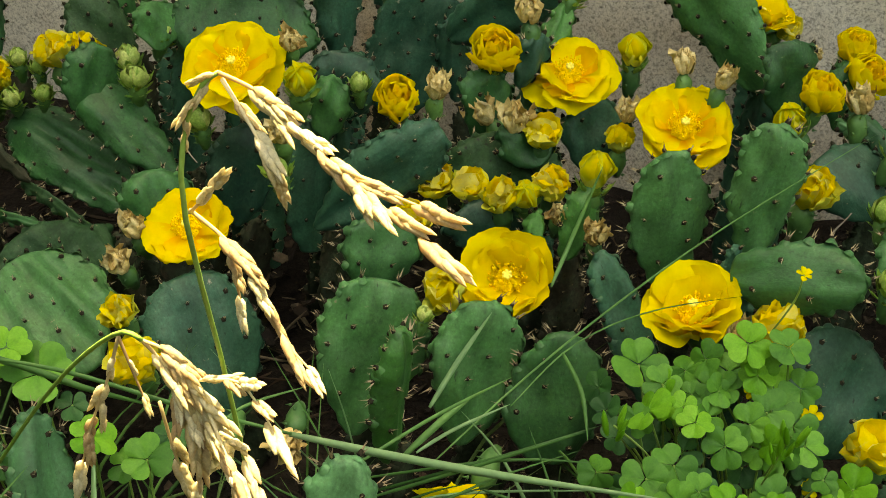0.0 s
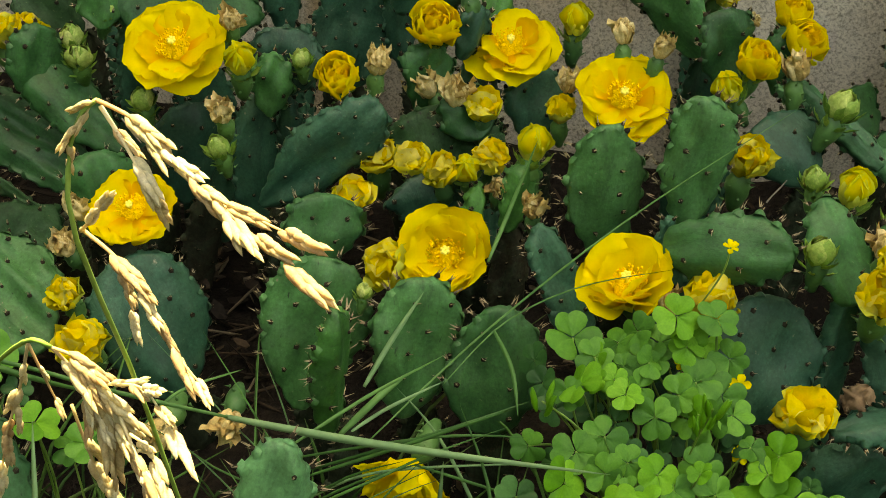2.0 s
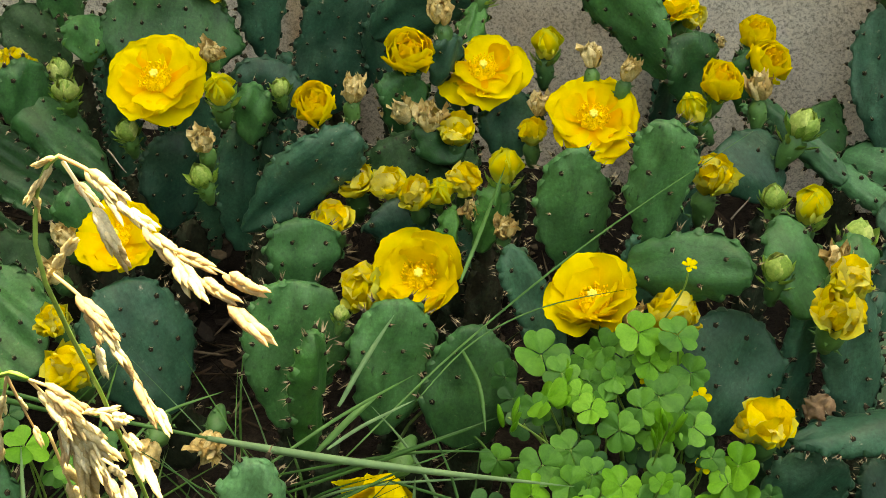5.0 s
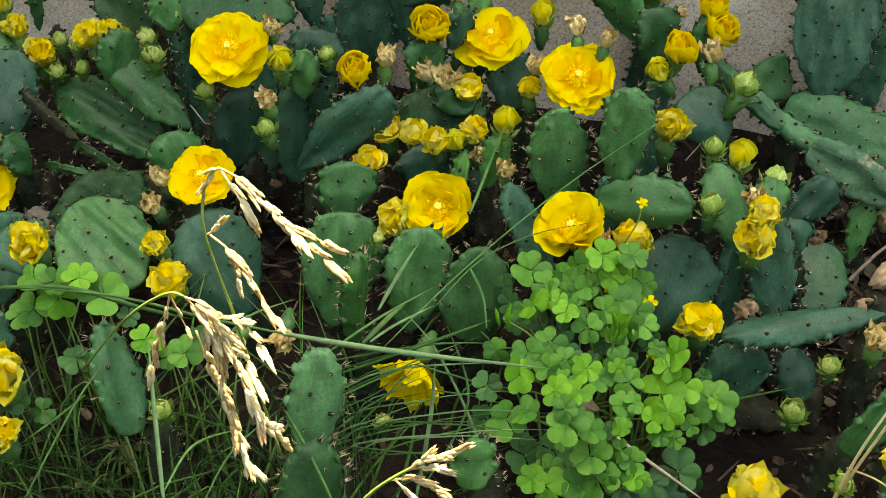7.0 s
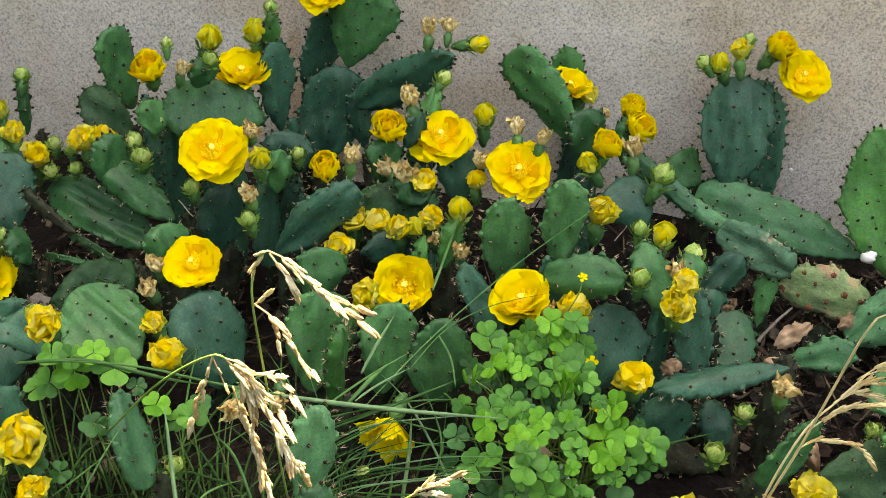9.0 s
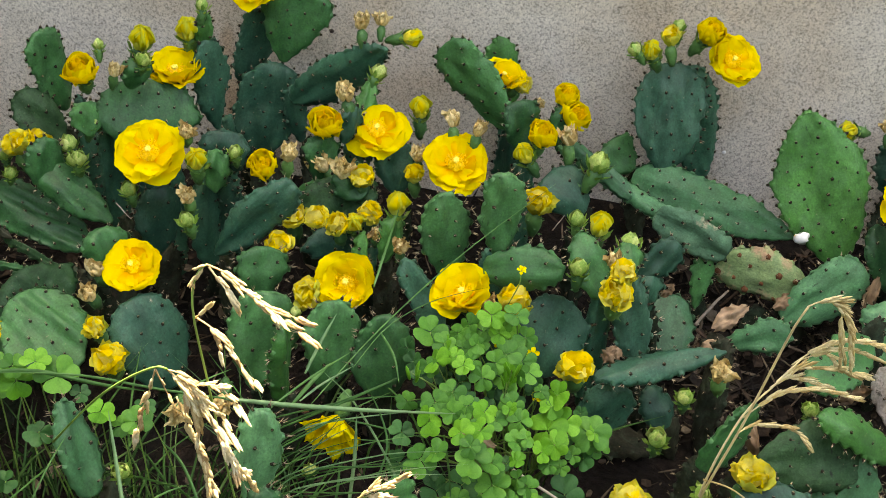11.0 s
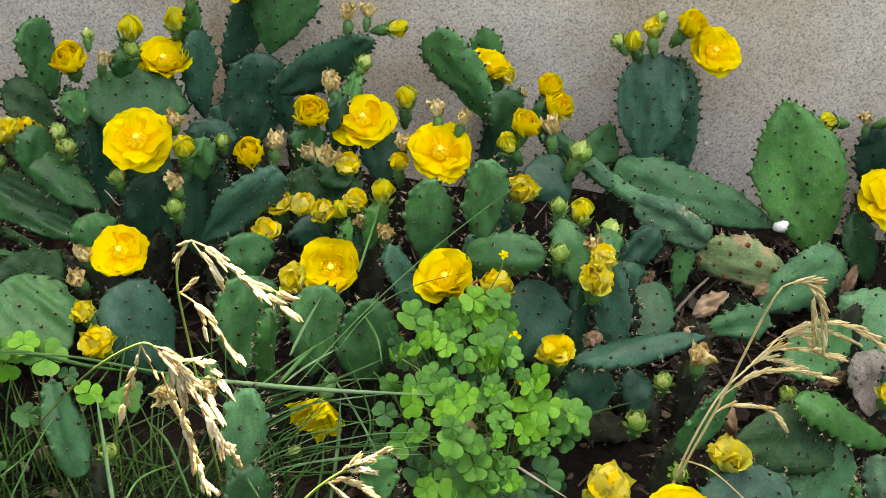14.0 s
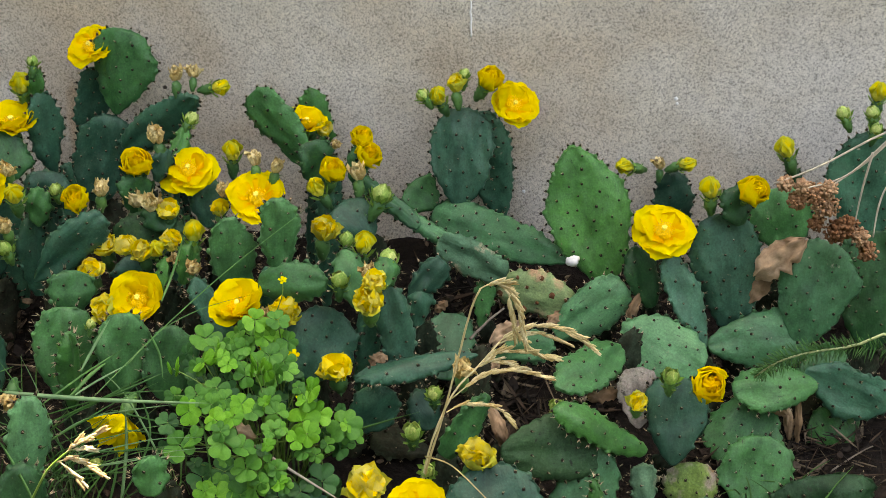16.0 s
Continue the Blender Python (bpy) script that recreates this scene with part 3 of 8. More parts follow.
def stigma_mesh():
    bm = bmesh.new()
    tube(bm, [(0, 0, 0), (0, 0, 0.012)], [0.0012, 0.0014], 6)
    for i in range(6):
        a = i * 1.047
        knob(bm, (math.cos(a) * 0.0018, math.sin(a) * 0.0018, 0.0125), (math.cos(a), math.sin(a), 1.2), 0.0018, 1.3)
    me = bpy.data.meshes.new("stigma")
    for f in bm.faces:
        f.smooth = True
    bm.to_mesh(me)
    bm.free()
    me.materials.append(STIGMA)
    return me


STAMENS = [stamen_mesh(3), stamen_mesh(4)]
STIGMA_MESH = stigma_mesh()
BLOOM_SEED = [0]


def whorl(owner, meshes, count, rng, radius, height, lean=0.0, size=1.0, name="petal", jitter=0.12, spin=None):
    """Sets petals round an axis; lean tips each one outwards, in degrees."""
    start = rng.random() * 6.283 if spin is None else spin
    for i in range(count):
        a = start + i * 2 * math.pi / count + rng.uniform(-jitter, jitter)
        ob = part(name, rng.choice(meshes), None, owner)
        s = size * rng.uniform(0.92, 1.08)
        turn = Matrix.Rotation(a - math.pi / 2, 4, "Z")
        ob.matrix_basis = turn @ Matrix.Translation((0, radius, height + rng.uniform(-0.0006, 0.0006))) @ Matrix.Rotation(radians(-lean + rng.uniform(-7, 7)), 4, "X") @ Matrix.Rotation(rng.uniform(-0.2, 0.2), 4, "Y") @ Matrix.Diagonal((s, s, s, 1))


def bloom(thing, name, place, axis, size, label, lift=0.0):
    """The ovary of a bud or bloom as a part of the plant; its petals follow as children. size: 1 is full size; place: the middle of the petals."""
    BLOOM_SEED[0] += 1
    rng = random.Random(500 + BLOOM_SEED[0])
    z = Vector(axis).normalized()
    m = Matrix.Translation(Vector(place) - z * lift * size) @ frame_of(z, (rng.uniform(-1, 1), rng.uniform(-1, 1), 0.3)) @ Matrix.Diagonal((size, size, size, 1))
    ob = put(part(name, rng.choice(OVARIES), None, thing, label), m)
    return ob, rng


def flower(thing, place, axis, diameter, lean=0.0, label="open bright yellow flower"):
    ob, rng = bloom(thing, "flower", place, axis, diameter / 0.077, label, 0.014)
    whorl(ob, FADED_OUT[:2], 3, rng, 0.004, -0.004, 52 + lean, 1.25, "sepal")
    whorl(ob, WIDE, 7, rng, 0.004, -0.001, 14 + lean, 1.0, "petal", 0.13)
    whorl(ob, WIDE, 5, rng, 0.004, 0.0005, 2 + lean, 0.86, "petal", 0.25)
    whorl(ob, INNER, 4, rng, 0.0055, 0.002, 20 + lean, 0.95, "petal", 0.4)
    part("stamen_tuft", rng.choice(STAMENS), None, ob).matrix_basis = Matrix.Translation((0, 0, 0.002))
    part("stigma", STIGMA_MESH, None, ob).matrix_basis = Matrix.Translation((0, 0, 0.002))
    return ob


def goblet(thing, place, axis, diameter, label="open bright yellow flower with upswept petals"):
    """A flower whose broad petals stand up round its heart like a goblet."""
    ob, rng = bloom(thing, "flower", place, axis, diameter / 0.067, label, 0.018)
    whorl(ob, FADED_OUT[:2], 4, rng, 0.004, -0.004, 24, 1.1, "sepal")
    whorl(ob, WIDE, 5, rng, 0.005, -0.001, -14, 1.0, "petal", 0.2)
    whorl(ob, WIDE, 5, rng, 0.0045, 0.0005, -24, 0.95, "petal", 0.2)
    whorl(ob, WIDE, 2, rng, 0.0045, 0.002, -34, 0.80, "petal", 0.4)
    part("stamen_tuft", rng.choice(STAMENS), None, ob).matrix_basis = Matrix.Translation((0, 0, 0.004))
    part("stigma", STIGMA_MESH, None, ob).matrix_basis = Matrix.Translation((0, 0, 0.005))
    return ob


def cup(thing, place, axis, diameter, label="half-open yellow flower with an orange heart"):
    axis = Vector(axis).normalized() + Vector((0.0, -0.50, 0.10))
    ob, rng = bloom(thing, "opening_flower", place, axis, diameter / 0.0425, label, 0.012)
    whorl(ob, SCALES, 6, rng, 0.0064, -0.006, 8, 0.9, "scale")
    whorl(ob, CUP_OUT, 5, rng, 0.005, -0.002, 0, 1.0, "sepal")
    whorl(ob, CUP, 6, rng, 0.0052, 0.0, 0, 0.94)
    whorl(ob, CUP, 4, rng, 0.0045, 0.0015, -3, 0.92)
    whorl(ob, CUP_IN, 5, rng, 0.0040, 0.0045, 2, 0.98)
    whorl(ob, CUP_HEART, 5, rng, 0.0034, 0.0060, 6, 0.92)
    whorl(ob, CUP_HEART, 4, rng, 0.0012, 0.0075, 0, 0.86)
    return ob


def yellow_bud(thing, place, axis, diameter, label="swelling yellow flower bud"):
    axis = Vector(axis).normalized() + Vector((0.0, -0.22, 0.04))
    ob, rng = bloom(thing, "bud", place, axis, diameter / 0.034, label, 0.011)
    whorl(ob, SCALES, 7, rng, 0.0066, -0.006, 12, 0.9, "scale")
    whorl(ob, CUP_OUT, 5, rng, 0.0056, -0.001, -8, 0.95, "sepal")
    whorl(ob, BUD, 5, rng, 0.003, 0.001, -12, 0.82)
    whorl(ob, BUD, 3, rng, 0.0015, 0.002, -20, 0.80)
    return ob


def green_bud(thing, place, axis, diameter, label="closed green flower bud"):
    ob, rng = bloom(thing, "bud", place, axis, diameter / 0.0315, label, 0.006)
    whorl(ob, SCALES, 6, rng, 0.0068, -0.012, 26, 0.75, "scale", 0.3)
    whorl(ob, SCALES, 7, rng, 0.0070, -0.006, 14, 0.95, "scale", 0.3)
    whorl(ob, CLOSED, 5, rng, 0.0062, -0.005, -2, 0.90, "sepal")
    whorl(ob, CLOSED, 4, rng, 0.0040, -0.003, -12, 0.88, "sepal")
    whorl(ob, CLOSED, 3, rng, 0.0020, -0.001, -18, 0.80, "sepal")
    return ob


def faded(thing, place, axis, diameter, label="wilting crumpled yellow flower"):
    ob, rng = bloom(thing, "wilted_flower", place, axis, diameter / 0.036, label, 0.010)
    whorl(ob, FADED_OUT, 5, rng, 0.005, -0.002, 6, 0.95, "sepal", 0.35)
    whorl(ob, FADED, 6, rng, 0.0045, 0.0, 4, 0.95, "petal", 0.4)
    whorl(ob, FADED, 5, rng, 0.002, 0.002, -10, 0.9, "petal", 0.5)
    return ob


def dried(thing, place, axis, diameter, label="dried tan withered flower"):
    ob, rng = bloom(thing, "withered_flower", place, axis, diameter / 0.034, label, 0.009)
    whorl(ob, DRY, 6, rng, 0.0056, -0.001, 10, 0.92, "petal", 0.35)
    whorl(ob, DRY, 6, rng, 0.004, 0.001, -2, 0.95, "petal", 0.4)
    whorl(ob, DRY, 4, rng, 0.002, 0.002, -12, 0.85, "petal", 0.5)
    return ob


def drooping(thing, place, axis, diameter, label="drooping yellow flower with narrow spread petals"):
    ob, rng = bloom(thing, "flower", place, axis, diameter / 0.060, label, 0.016)
    whorl(ob, NARROW, 6, rng, 0.004, 0.0, 14, 1.0, "petal", 0.3)
    whorl(ob, NARROW, 4, rng, 0.003, 0.001, -6, 0.9, "petal", 0.4)
    whorl(ob, NARROW, 1, rng, 0.004, -0.002, 50, 1.05, "petal", 0.0)
    return ob


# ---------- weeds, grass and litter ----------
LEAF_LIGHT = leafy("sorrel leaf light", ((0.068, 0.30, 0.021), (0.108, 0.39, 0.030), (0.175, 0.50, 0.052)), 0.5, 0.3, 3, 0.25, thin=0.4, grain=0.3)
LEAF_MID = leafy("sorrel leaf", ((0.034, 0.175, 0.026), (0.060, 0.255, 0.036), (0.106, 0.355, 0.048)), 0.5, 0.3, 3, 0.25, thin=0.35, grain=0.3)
# bluish leaves, and lower inner leaves with the canopy's shade in their colour
LEAF_DEEP_SHADED = leafy("sorrel leaf deep, shade toned", ((0.015, 0.092, 0.025), (0.026, 0.136, 0.035), (0.041, 0.188, 0.048)), 0.5, 0.3, 3, 0.25, thin=0.3, grain=0.3)
STALK = leafy("stalk green", ((0.07, 0.18, 0.03), (0.12, 0.26, 0.05), (0.19, 0.34, 0.08)), 0.55, 0.3, 60, 0.2)
BLADE = leafy("grass blade", ((0.028, 0.12, 0.03), (0.05, 0.18, 0.045), (0.10, 0.28, 0.08)), 0.5, 0.35, 25, 0.3, thin=0.3)
BLADE_PALE = leafy("grass blade pale", ((0.09, 0.23, 0.095), (0.15, 0.32, 0.145), (0.22, 0.41, 0.20)), 0.5, 0.35, 25, 0.3, thin=0.3)
HUSK = leafy("ripe grass husk", ((0.50, 0.36, 0.20), (0.64, 0.56, 0.33), (0.76, 0.72, 0.54)), 0.6, 0.3, 5, 0.5, thin=0.45, coarse=3.2)
STRAW = leafy("dry straw", ((0.50, 0.36, 0.15), (0.65, 0.54, 0.27), (0.78, 0.69, 0.42)), 0.65, 0.25, 6, 0.5, thin=0.25, coarse=4)
BLEACHED = plain("bleached stem", (0.52, 0.46, 0.36), 0.7, 0.25, 0.25, 120)
DRY_LEAF = leafy("dry leaf", ((0.20, 0.125, 0.070), (0.34, 0.225, 0.135), (0.50, 0.35, 0.225)), 0.75, 0.2, 45, 0.8, thin=0.15)
SEED_HEAD = leafy("brown seed head", ((0.17, 0.075, 0.035), (0.29, 0.145, 0.075), (0.42, 0.26, 0.15)), 0.85, 0.15, 200, 0.8, coarse=160)
FERN = leafy("feather leaf", ((0.02, 0.09, 0.02), (0.035, 0.14, 0.03), (0.06, 0.20, 0.045)), 0.55, 0.3, 80, 0.3, thin=0.25)
GREY_TWIG = plain("grey twig", (0.20, 0.17, 0.14), 0.8, 0.2, 0.35, 150)
WHITE = plain("chalk white", (0.80, 0.80, 0.78), 0.6, 0.3, 0.08, 200)


def by_island(name, colours, rough=0.85, thin=0.0):
    """Loose bits, each of its own colour out of a few."""
    m, t, b = material(name, rough, 0.2)
    geo = t.nodes.new("ShaderNodeNewGeometry")
    n = noise_node(t, 260, 4, 0.6, coords(t))
    stops = [(i / (len(colours) - 1), c) for i, c in enumerate(colours)]
    col = mix(t, 0.7, ramp(t, geo.outputs["Random Per Island"], *stops), ramp(t, n.outputs[0], (0.3, grey(0.55)), (0.7, grey(1.3))), "MULTIPLY")
    link(t, col, b.inputs["Base Color"])
    bump(t, b, n.outputs[0], 0.5, 0.001)
    return m


LITTER = by_island("litter", ((0.0064, 0.0048, 0.0040), (0.0208, 0.0136, 0.0096), (0.0640, 0.0440, 0.0296), (0.0112, 0.0080, 0.0064), (0.1520, 0.1200, 0.0840), (0.0176, 0.0144, 0.0120), (0.0096, 0.0072, 0.0056)))
TURF = by_island("turf", ((0.013, 0.054, 0.013), (0.032, 0.115, 0.023), (0.061, 0.180, 0.040), (0.025, 0.086, 0.019), (0.014, 0.058, 0.014), (0.043, 0.137, 0.030), (0.086, 0.158, 0.050)), 0.6)


def smooth_path(pts, n):
    """Catmull-Rom through the points."""
    pts = [Vector(p) for p in pts]
    out = []
    for i in range(n + 1):
        u = i / n * (len(pts) - 1)
        k = min(int(u), len(pts) - 2)
        f = u - k
        p0, p1, p2, p3 = pts[max(k - 1, 0)], pts[k], pts[k + 1], pts[min(k + 2, len(pts) - 1)]
        out.append(0.5 * (2 * p1 + (p2 - p0) * f + (2 * p0 - 5 * p1 + 4 * p2 - p3) * f * f + (3 * p1 - p0 - 3 * p2 + p3) * f**3))
    return out


def strip(bm, pts, width, face, fold=0.25, taper=(0.6, 0.05)):
    """A grass blade: a folded ribbon that narrows to its tip, with two skins."""
    face = Vector(face)
    rows = []
    n = len(pts) - 1
    for i, p in enumerate(pts):
        d = (Vector(pts[min(i + 1, n)]) - Vector(pts[max(i - 1, 0)])).normalized()
        side = d.cross(face).normalized()
        up = side.cross(d)
        s = i / n
        w = width / 2 * (taper[0] + (1 - taper[0]) * min(1, s * 4)) * (1 if s < 0.55 else 1 - (1 - taper[1]) * ((s - 0.55) / 0.45) ** 1.5)
        e = max(width * 0.05, 0.0002)
        rows.append([bm.verts.new(Vector(p) + q) for q in (-side * w + up * w * fold, up * -e, side * w + up * w * fold, up * -3 * e)])
    for r0, r1 in zip(rows, rows[1:]):
        for j in range(4):
            q = (j + 1) % 4
            bm.faces.new((r0[j], r0[q], r1[q], r1[j]))
    bm.faces.new(rows[0][::-1])
    bm.faces.new(rows[-1])


def blade(thing, pts, width, mat=None, face=(0.1, -0.8, 0.6), name="blade"):
    bm = bmesh.new()
    strip(bm, smooth_path(pts, 14), width, face)
    return put(part(name, bm, mat or BLADE, thing), Matrix.Identity(4))


def stem(thing, pts, r0, r1, mat, name="stem", n=14):
    bm = bmesh.new()
    path = smooth_path(pts, n)
    tube(bm, path, [r0 + (r1 - r0) * i / n for i in range(n + 1)], 6)
    return put(part(name, bm, mat, thing), Matrix.Identity(4))


def leaflet_mesh(mat, seed):
    """A heart-shaped leaflet, from its foot out along +y, folded a little along its rib."""
    rng = random.Random(seed)
    bm = bmesh.new()
    nu, nv = 7, 15
    rows = []
    fold = rng.uniform(0.05, 0.42)
    lobes = ((0.0, 0.82), (0.14, 0.90), (0.3, 0.975), (0.5, 1.0), (0.7, 0.96), (0.86, 0.86), (1.0, 0.66))
    for i in range(nu + 1):
        s = 0.04 + 0.96 * i / nu
        row = []
        for j in range(nv):
            c = j / (nv - 1) * 2 - 1
            u = abs(c)
            k = next(q for q in range(6) if u <= lobes[q + 1][0])
            (u0, r0), (u1, r1) = lobes[k], lobes[k + 1]
            reach = s * (r0 + (r1 - r0) * (u - u0) / (u1 - u0))
            a = c * 1.08
            z = fold * abs(math.sin(a)) * reach - 0.14 * s * s + 0.06 * noise.noise(Vector((2 * c + seed, 2 * s, 1)))
            row.append(bm.verts.new((reach * math.sin(a) * (1 - 0.3 * fold), reach * math.cos(a) + 0.03, z)))
        rows.append(row)
    for r0, r1 in zip(rows, rows[1:]):
        for j in range(nv - 1):
            bm.faces.new((r0[j], r0[j + 1], r1[j + 1], r1[j]))
    geo = bmesh.ops.duplicate(bm, geom=list(bm.verts) + list(bm.edges) + list(bm.faces))
    under = [g for g in geo["geom"] if isinstance(g, bmesh.types.BMFace)]
    for v in {v for f in under for v in f.verts}:
        v.co.z -= 0.02
    bmesh.ops.reverse_faces(bm, faces=under)
    me = bpy.data.meshes.new("leaflet")
    for f in bm.faces:
        f.smooth = True
    bm.to_mesh(me)
    bm.free()
    me.materials.append(mat)
    return me


LEAFLETS = {m.name: [leaflet_mesh(m, s + 7) for s in range(5)] for m in (LEAF_LIGHT, LEAF_MID, LEAF_DEEP_SHADED)}
SORREL_SEED = [0]


def sorrel_leaf(thing, place, up, size, mat, foot):
    """A leaf of three hearts on its own stalk; size: the length of one leaflet."""
    SORREL_SEED[0] += 1
    rng = random.Random(900 + SORREL_SEED[0])
    place, foot, up = Vector(place), Vector(foot), Vector(up).normalized()
    bm = bmesh.new()
    mid = place.lerp(foot, 0.5) + Vector((rng.uniform(-0.008, 0.008), rng.uniform(-0.008, 0.008), 0.006)) - up * 0.008
    m = Matrix.Translation(place) @ frame_of(up, (rng.uniform(-1, 1), rng.uniform(-1, 1), 0.2))
    inv = m.inverted()
    tube(bm, [inv @ p for p in smooth_path((foot, mid, place), 8)], [0.0011 - 0.0005 * i / 8 for i in range(9)], 5)
    ob = put(part("leaf", bm, STALK, thing), m)
    for k in range(3):
        leaf = part("leaflet", rng.choice(LEAFLETS[mat.name]), None, ob)
        s = size * rng.uniform(0.9, 1.1)
        leaf.matrix_basis = Matrix.Rotation(k * 2.094 + rng.uniform(-0.15, 0.15), 4, "Z") @ Matrix.Rotation(radians(rng.uniform(-22, 30)), 4, "X") @ Matrix.Diagonal((s, s, s, 1))
    return ob


def pod_mesh():
    """An upright ridged seed pod, one unit long."""
    bm = bmesh.new()
    tube(bm, [(0, 0, 0), (0, 0, 0.12), (0, 0, 0.4), (0, 0, 0.75), (0, 0, 0.92), (0, 0, 1)], [0.05, 0.10, 0.13, 0.10, 0.05, 0.01], 5)
    me = bpy.data.meshes.new("seed_pod")
    for f in bm.faces:
        f.smooth = True
    bm.to_mesh(me)
    bm.free()
    me.materials.append(LEAF_LIGHT)
    return me


POD = pod_mesh()


def sorrel_pods(thing, place, foot, count, seed):
    """A stalk that ends in a cluster of green pods and narrow young leaves."""
    rng = random.Random(seed)
    place, foot = Vector(place), Vector(foot)
    bm = bmesh.new()
    tube(bm, [p - place for p in smooth_path((foot, foot.lerp(place, 0.5) + Vector((0.001, 0, 0.002)), place), 8)], 0.0006, 5)
    ob = put(part("pod_stalk", bm, STALK, thing), Matrix.Translation(place))
    for k in range(count):
        a = rng.random() * 6.283
        pod = part("seed_pod", POD, None, ob)
        size = rng.uniform(0.010, 0.016)
        pod.matrix_basis = Matrix.Translation((math.cos(a) * 0.003, math.sin(a) * 0.003, rng.uniform(-0.008, 0.002))) @ Matrix.Rotation(radians(rng.uniform(6, 30)), 4, Vector((-math.sin(a), math.cos(a), 0))) @ Matrix.Diagonal((size, size, size, 1))
    return ob


TINY = [petal_mesh("petal", 0.0062, 0.0046, radians(35), radians(-25), 0.06, 140 + i, PETAL_CUP, 0.0, 5, 5) for i in range(2)]


def sorrel_flower(thing, place, up, foot, size=1.0):
    rng = random.Random(int(place[0] * 9999))
    m = Matrix.Translation(place) @ frame_of(up, (0.3, 0.2, 0.1))
    inv = m.inverted()
    bm = bmesh.new()
    mid = Vector(place).lerp(Vector(foot), 0.5) + Vector((0.004, 0, 0.004))
    tube(bm, [inv @ p for p in smooth_path((foot, mid, place), 8)], 0.0006, 5)
    ob = put(part("small_flower", bm, STALK, thing, "tiny five-petalled yellow flower"), m)
    whorl(ob, TINY, 5, rng, 0.0006, 0.0, 8, size)
    return ob


def spikelet_mesh(mat, seed, open_=0.16, plump=1.0):
    """A grass spikelet along +y: overlapping pointed husks in two rows."""
    rng = random.Random(seed)
    bm = bmesh.new()
    for i in range(8):
        side = 1 if i % 2 else -1
        y0 = 0.02 + 0.085 * i
        a = rng.uniform(0.04, 0.06 + open_)
        d = Vector((side * math.sin(a), math.cos(a), rng.uniform(-0.16, 0.16)))
        p = Vector((side * 0.018 * plump, y0, rng.uniform(-0.02, 0.02) * plump))
        length = rng.uniform(0.34, 0.48) * (1.1 - 0.05 * i)
        fat = plump * (1.0 - 0.05 * i)
        tube(bm, [p, p + d * length * 0.25, p + d * length * 0.6, p + d * length * 0.85, p + d * length], [0.014 * fat, 0.050 * fat, 0.044 * fat, 0.018 * fat, 0.002], 6)
    me = bpy.data.meshes.new("spikelet")
    for f in bm.faces:
        f.smooth = True
    bm.to_mesh(me)
    bm.free()
    me.materials.append(mat)
    return me


SPIKELETS = {m.name: [spikelet_mesh(m, 5 + i, 0.16, fat) for i in range(5)] for m, fat in ((HUSK, 1.55), (STRAW, 1.3))}
SPIKE_SEED = [0]


def spray(thing, pts, mat, size, count, r=0.0007, start=0.15, spread=22, name="branch"):
    """A branch of a grass panicle, with spikelets as its children lying along it."""
    SPIKE_SEED[0] += 1
    rng = random.Random(1300 + SPIKE_SEED[0])
    path = smooth_path(pts, 16)
    bm = bmesh.new()
    tube(bm, path, [r * (1 - 0.6 * i / 16) for i in range(17)], 5)
    ob = put(part(name, bm, mat, thing), Matrix.Identity(4))
    for k in range(count):
        u = start + (1 - start) * (k + rng.uniform(0, 0.6)) / count
        i = min(int(u * 16), 15)
        p = path[i].lerp(path[i + 1], u * 16 - i)
        d = (path[i + 1] - path[i]).normalized()
        side = d.orthogonal().normalized()
        side.rotate(Matrix.Rotation(rng.random() * 6.283, 3, d))
        d2 = (d + side * math.tan(radians(rng.uniform(2, spread)))).normalized()
        sp = part("spikelet", rng.choice(SPIKELETS[mat.name]), None, ob)
        s = size * rng.uniform(0.8, 1.2)
        x = d2.orthogonal().normalized()
        m = Matrix((x, d2, x.cross(d2))).transposed().to_4x4()
        sp.matrix_basis = Matrix.Translation(p) @ m @ Matrix.Rotation(rng.random() * 6.283, 4, "Y") @ Matrix.Diagonal((s, s, s, 1))
    return ob


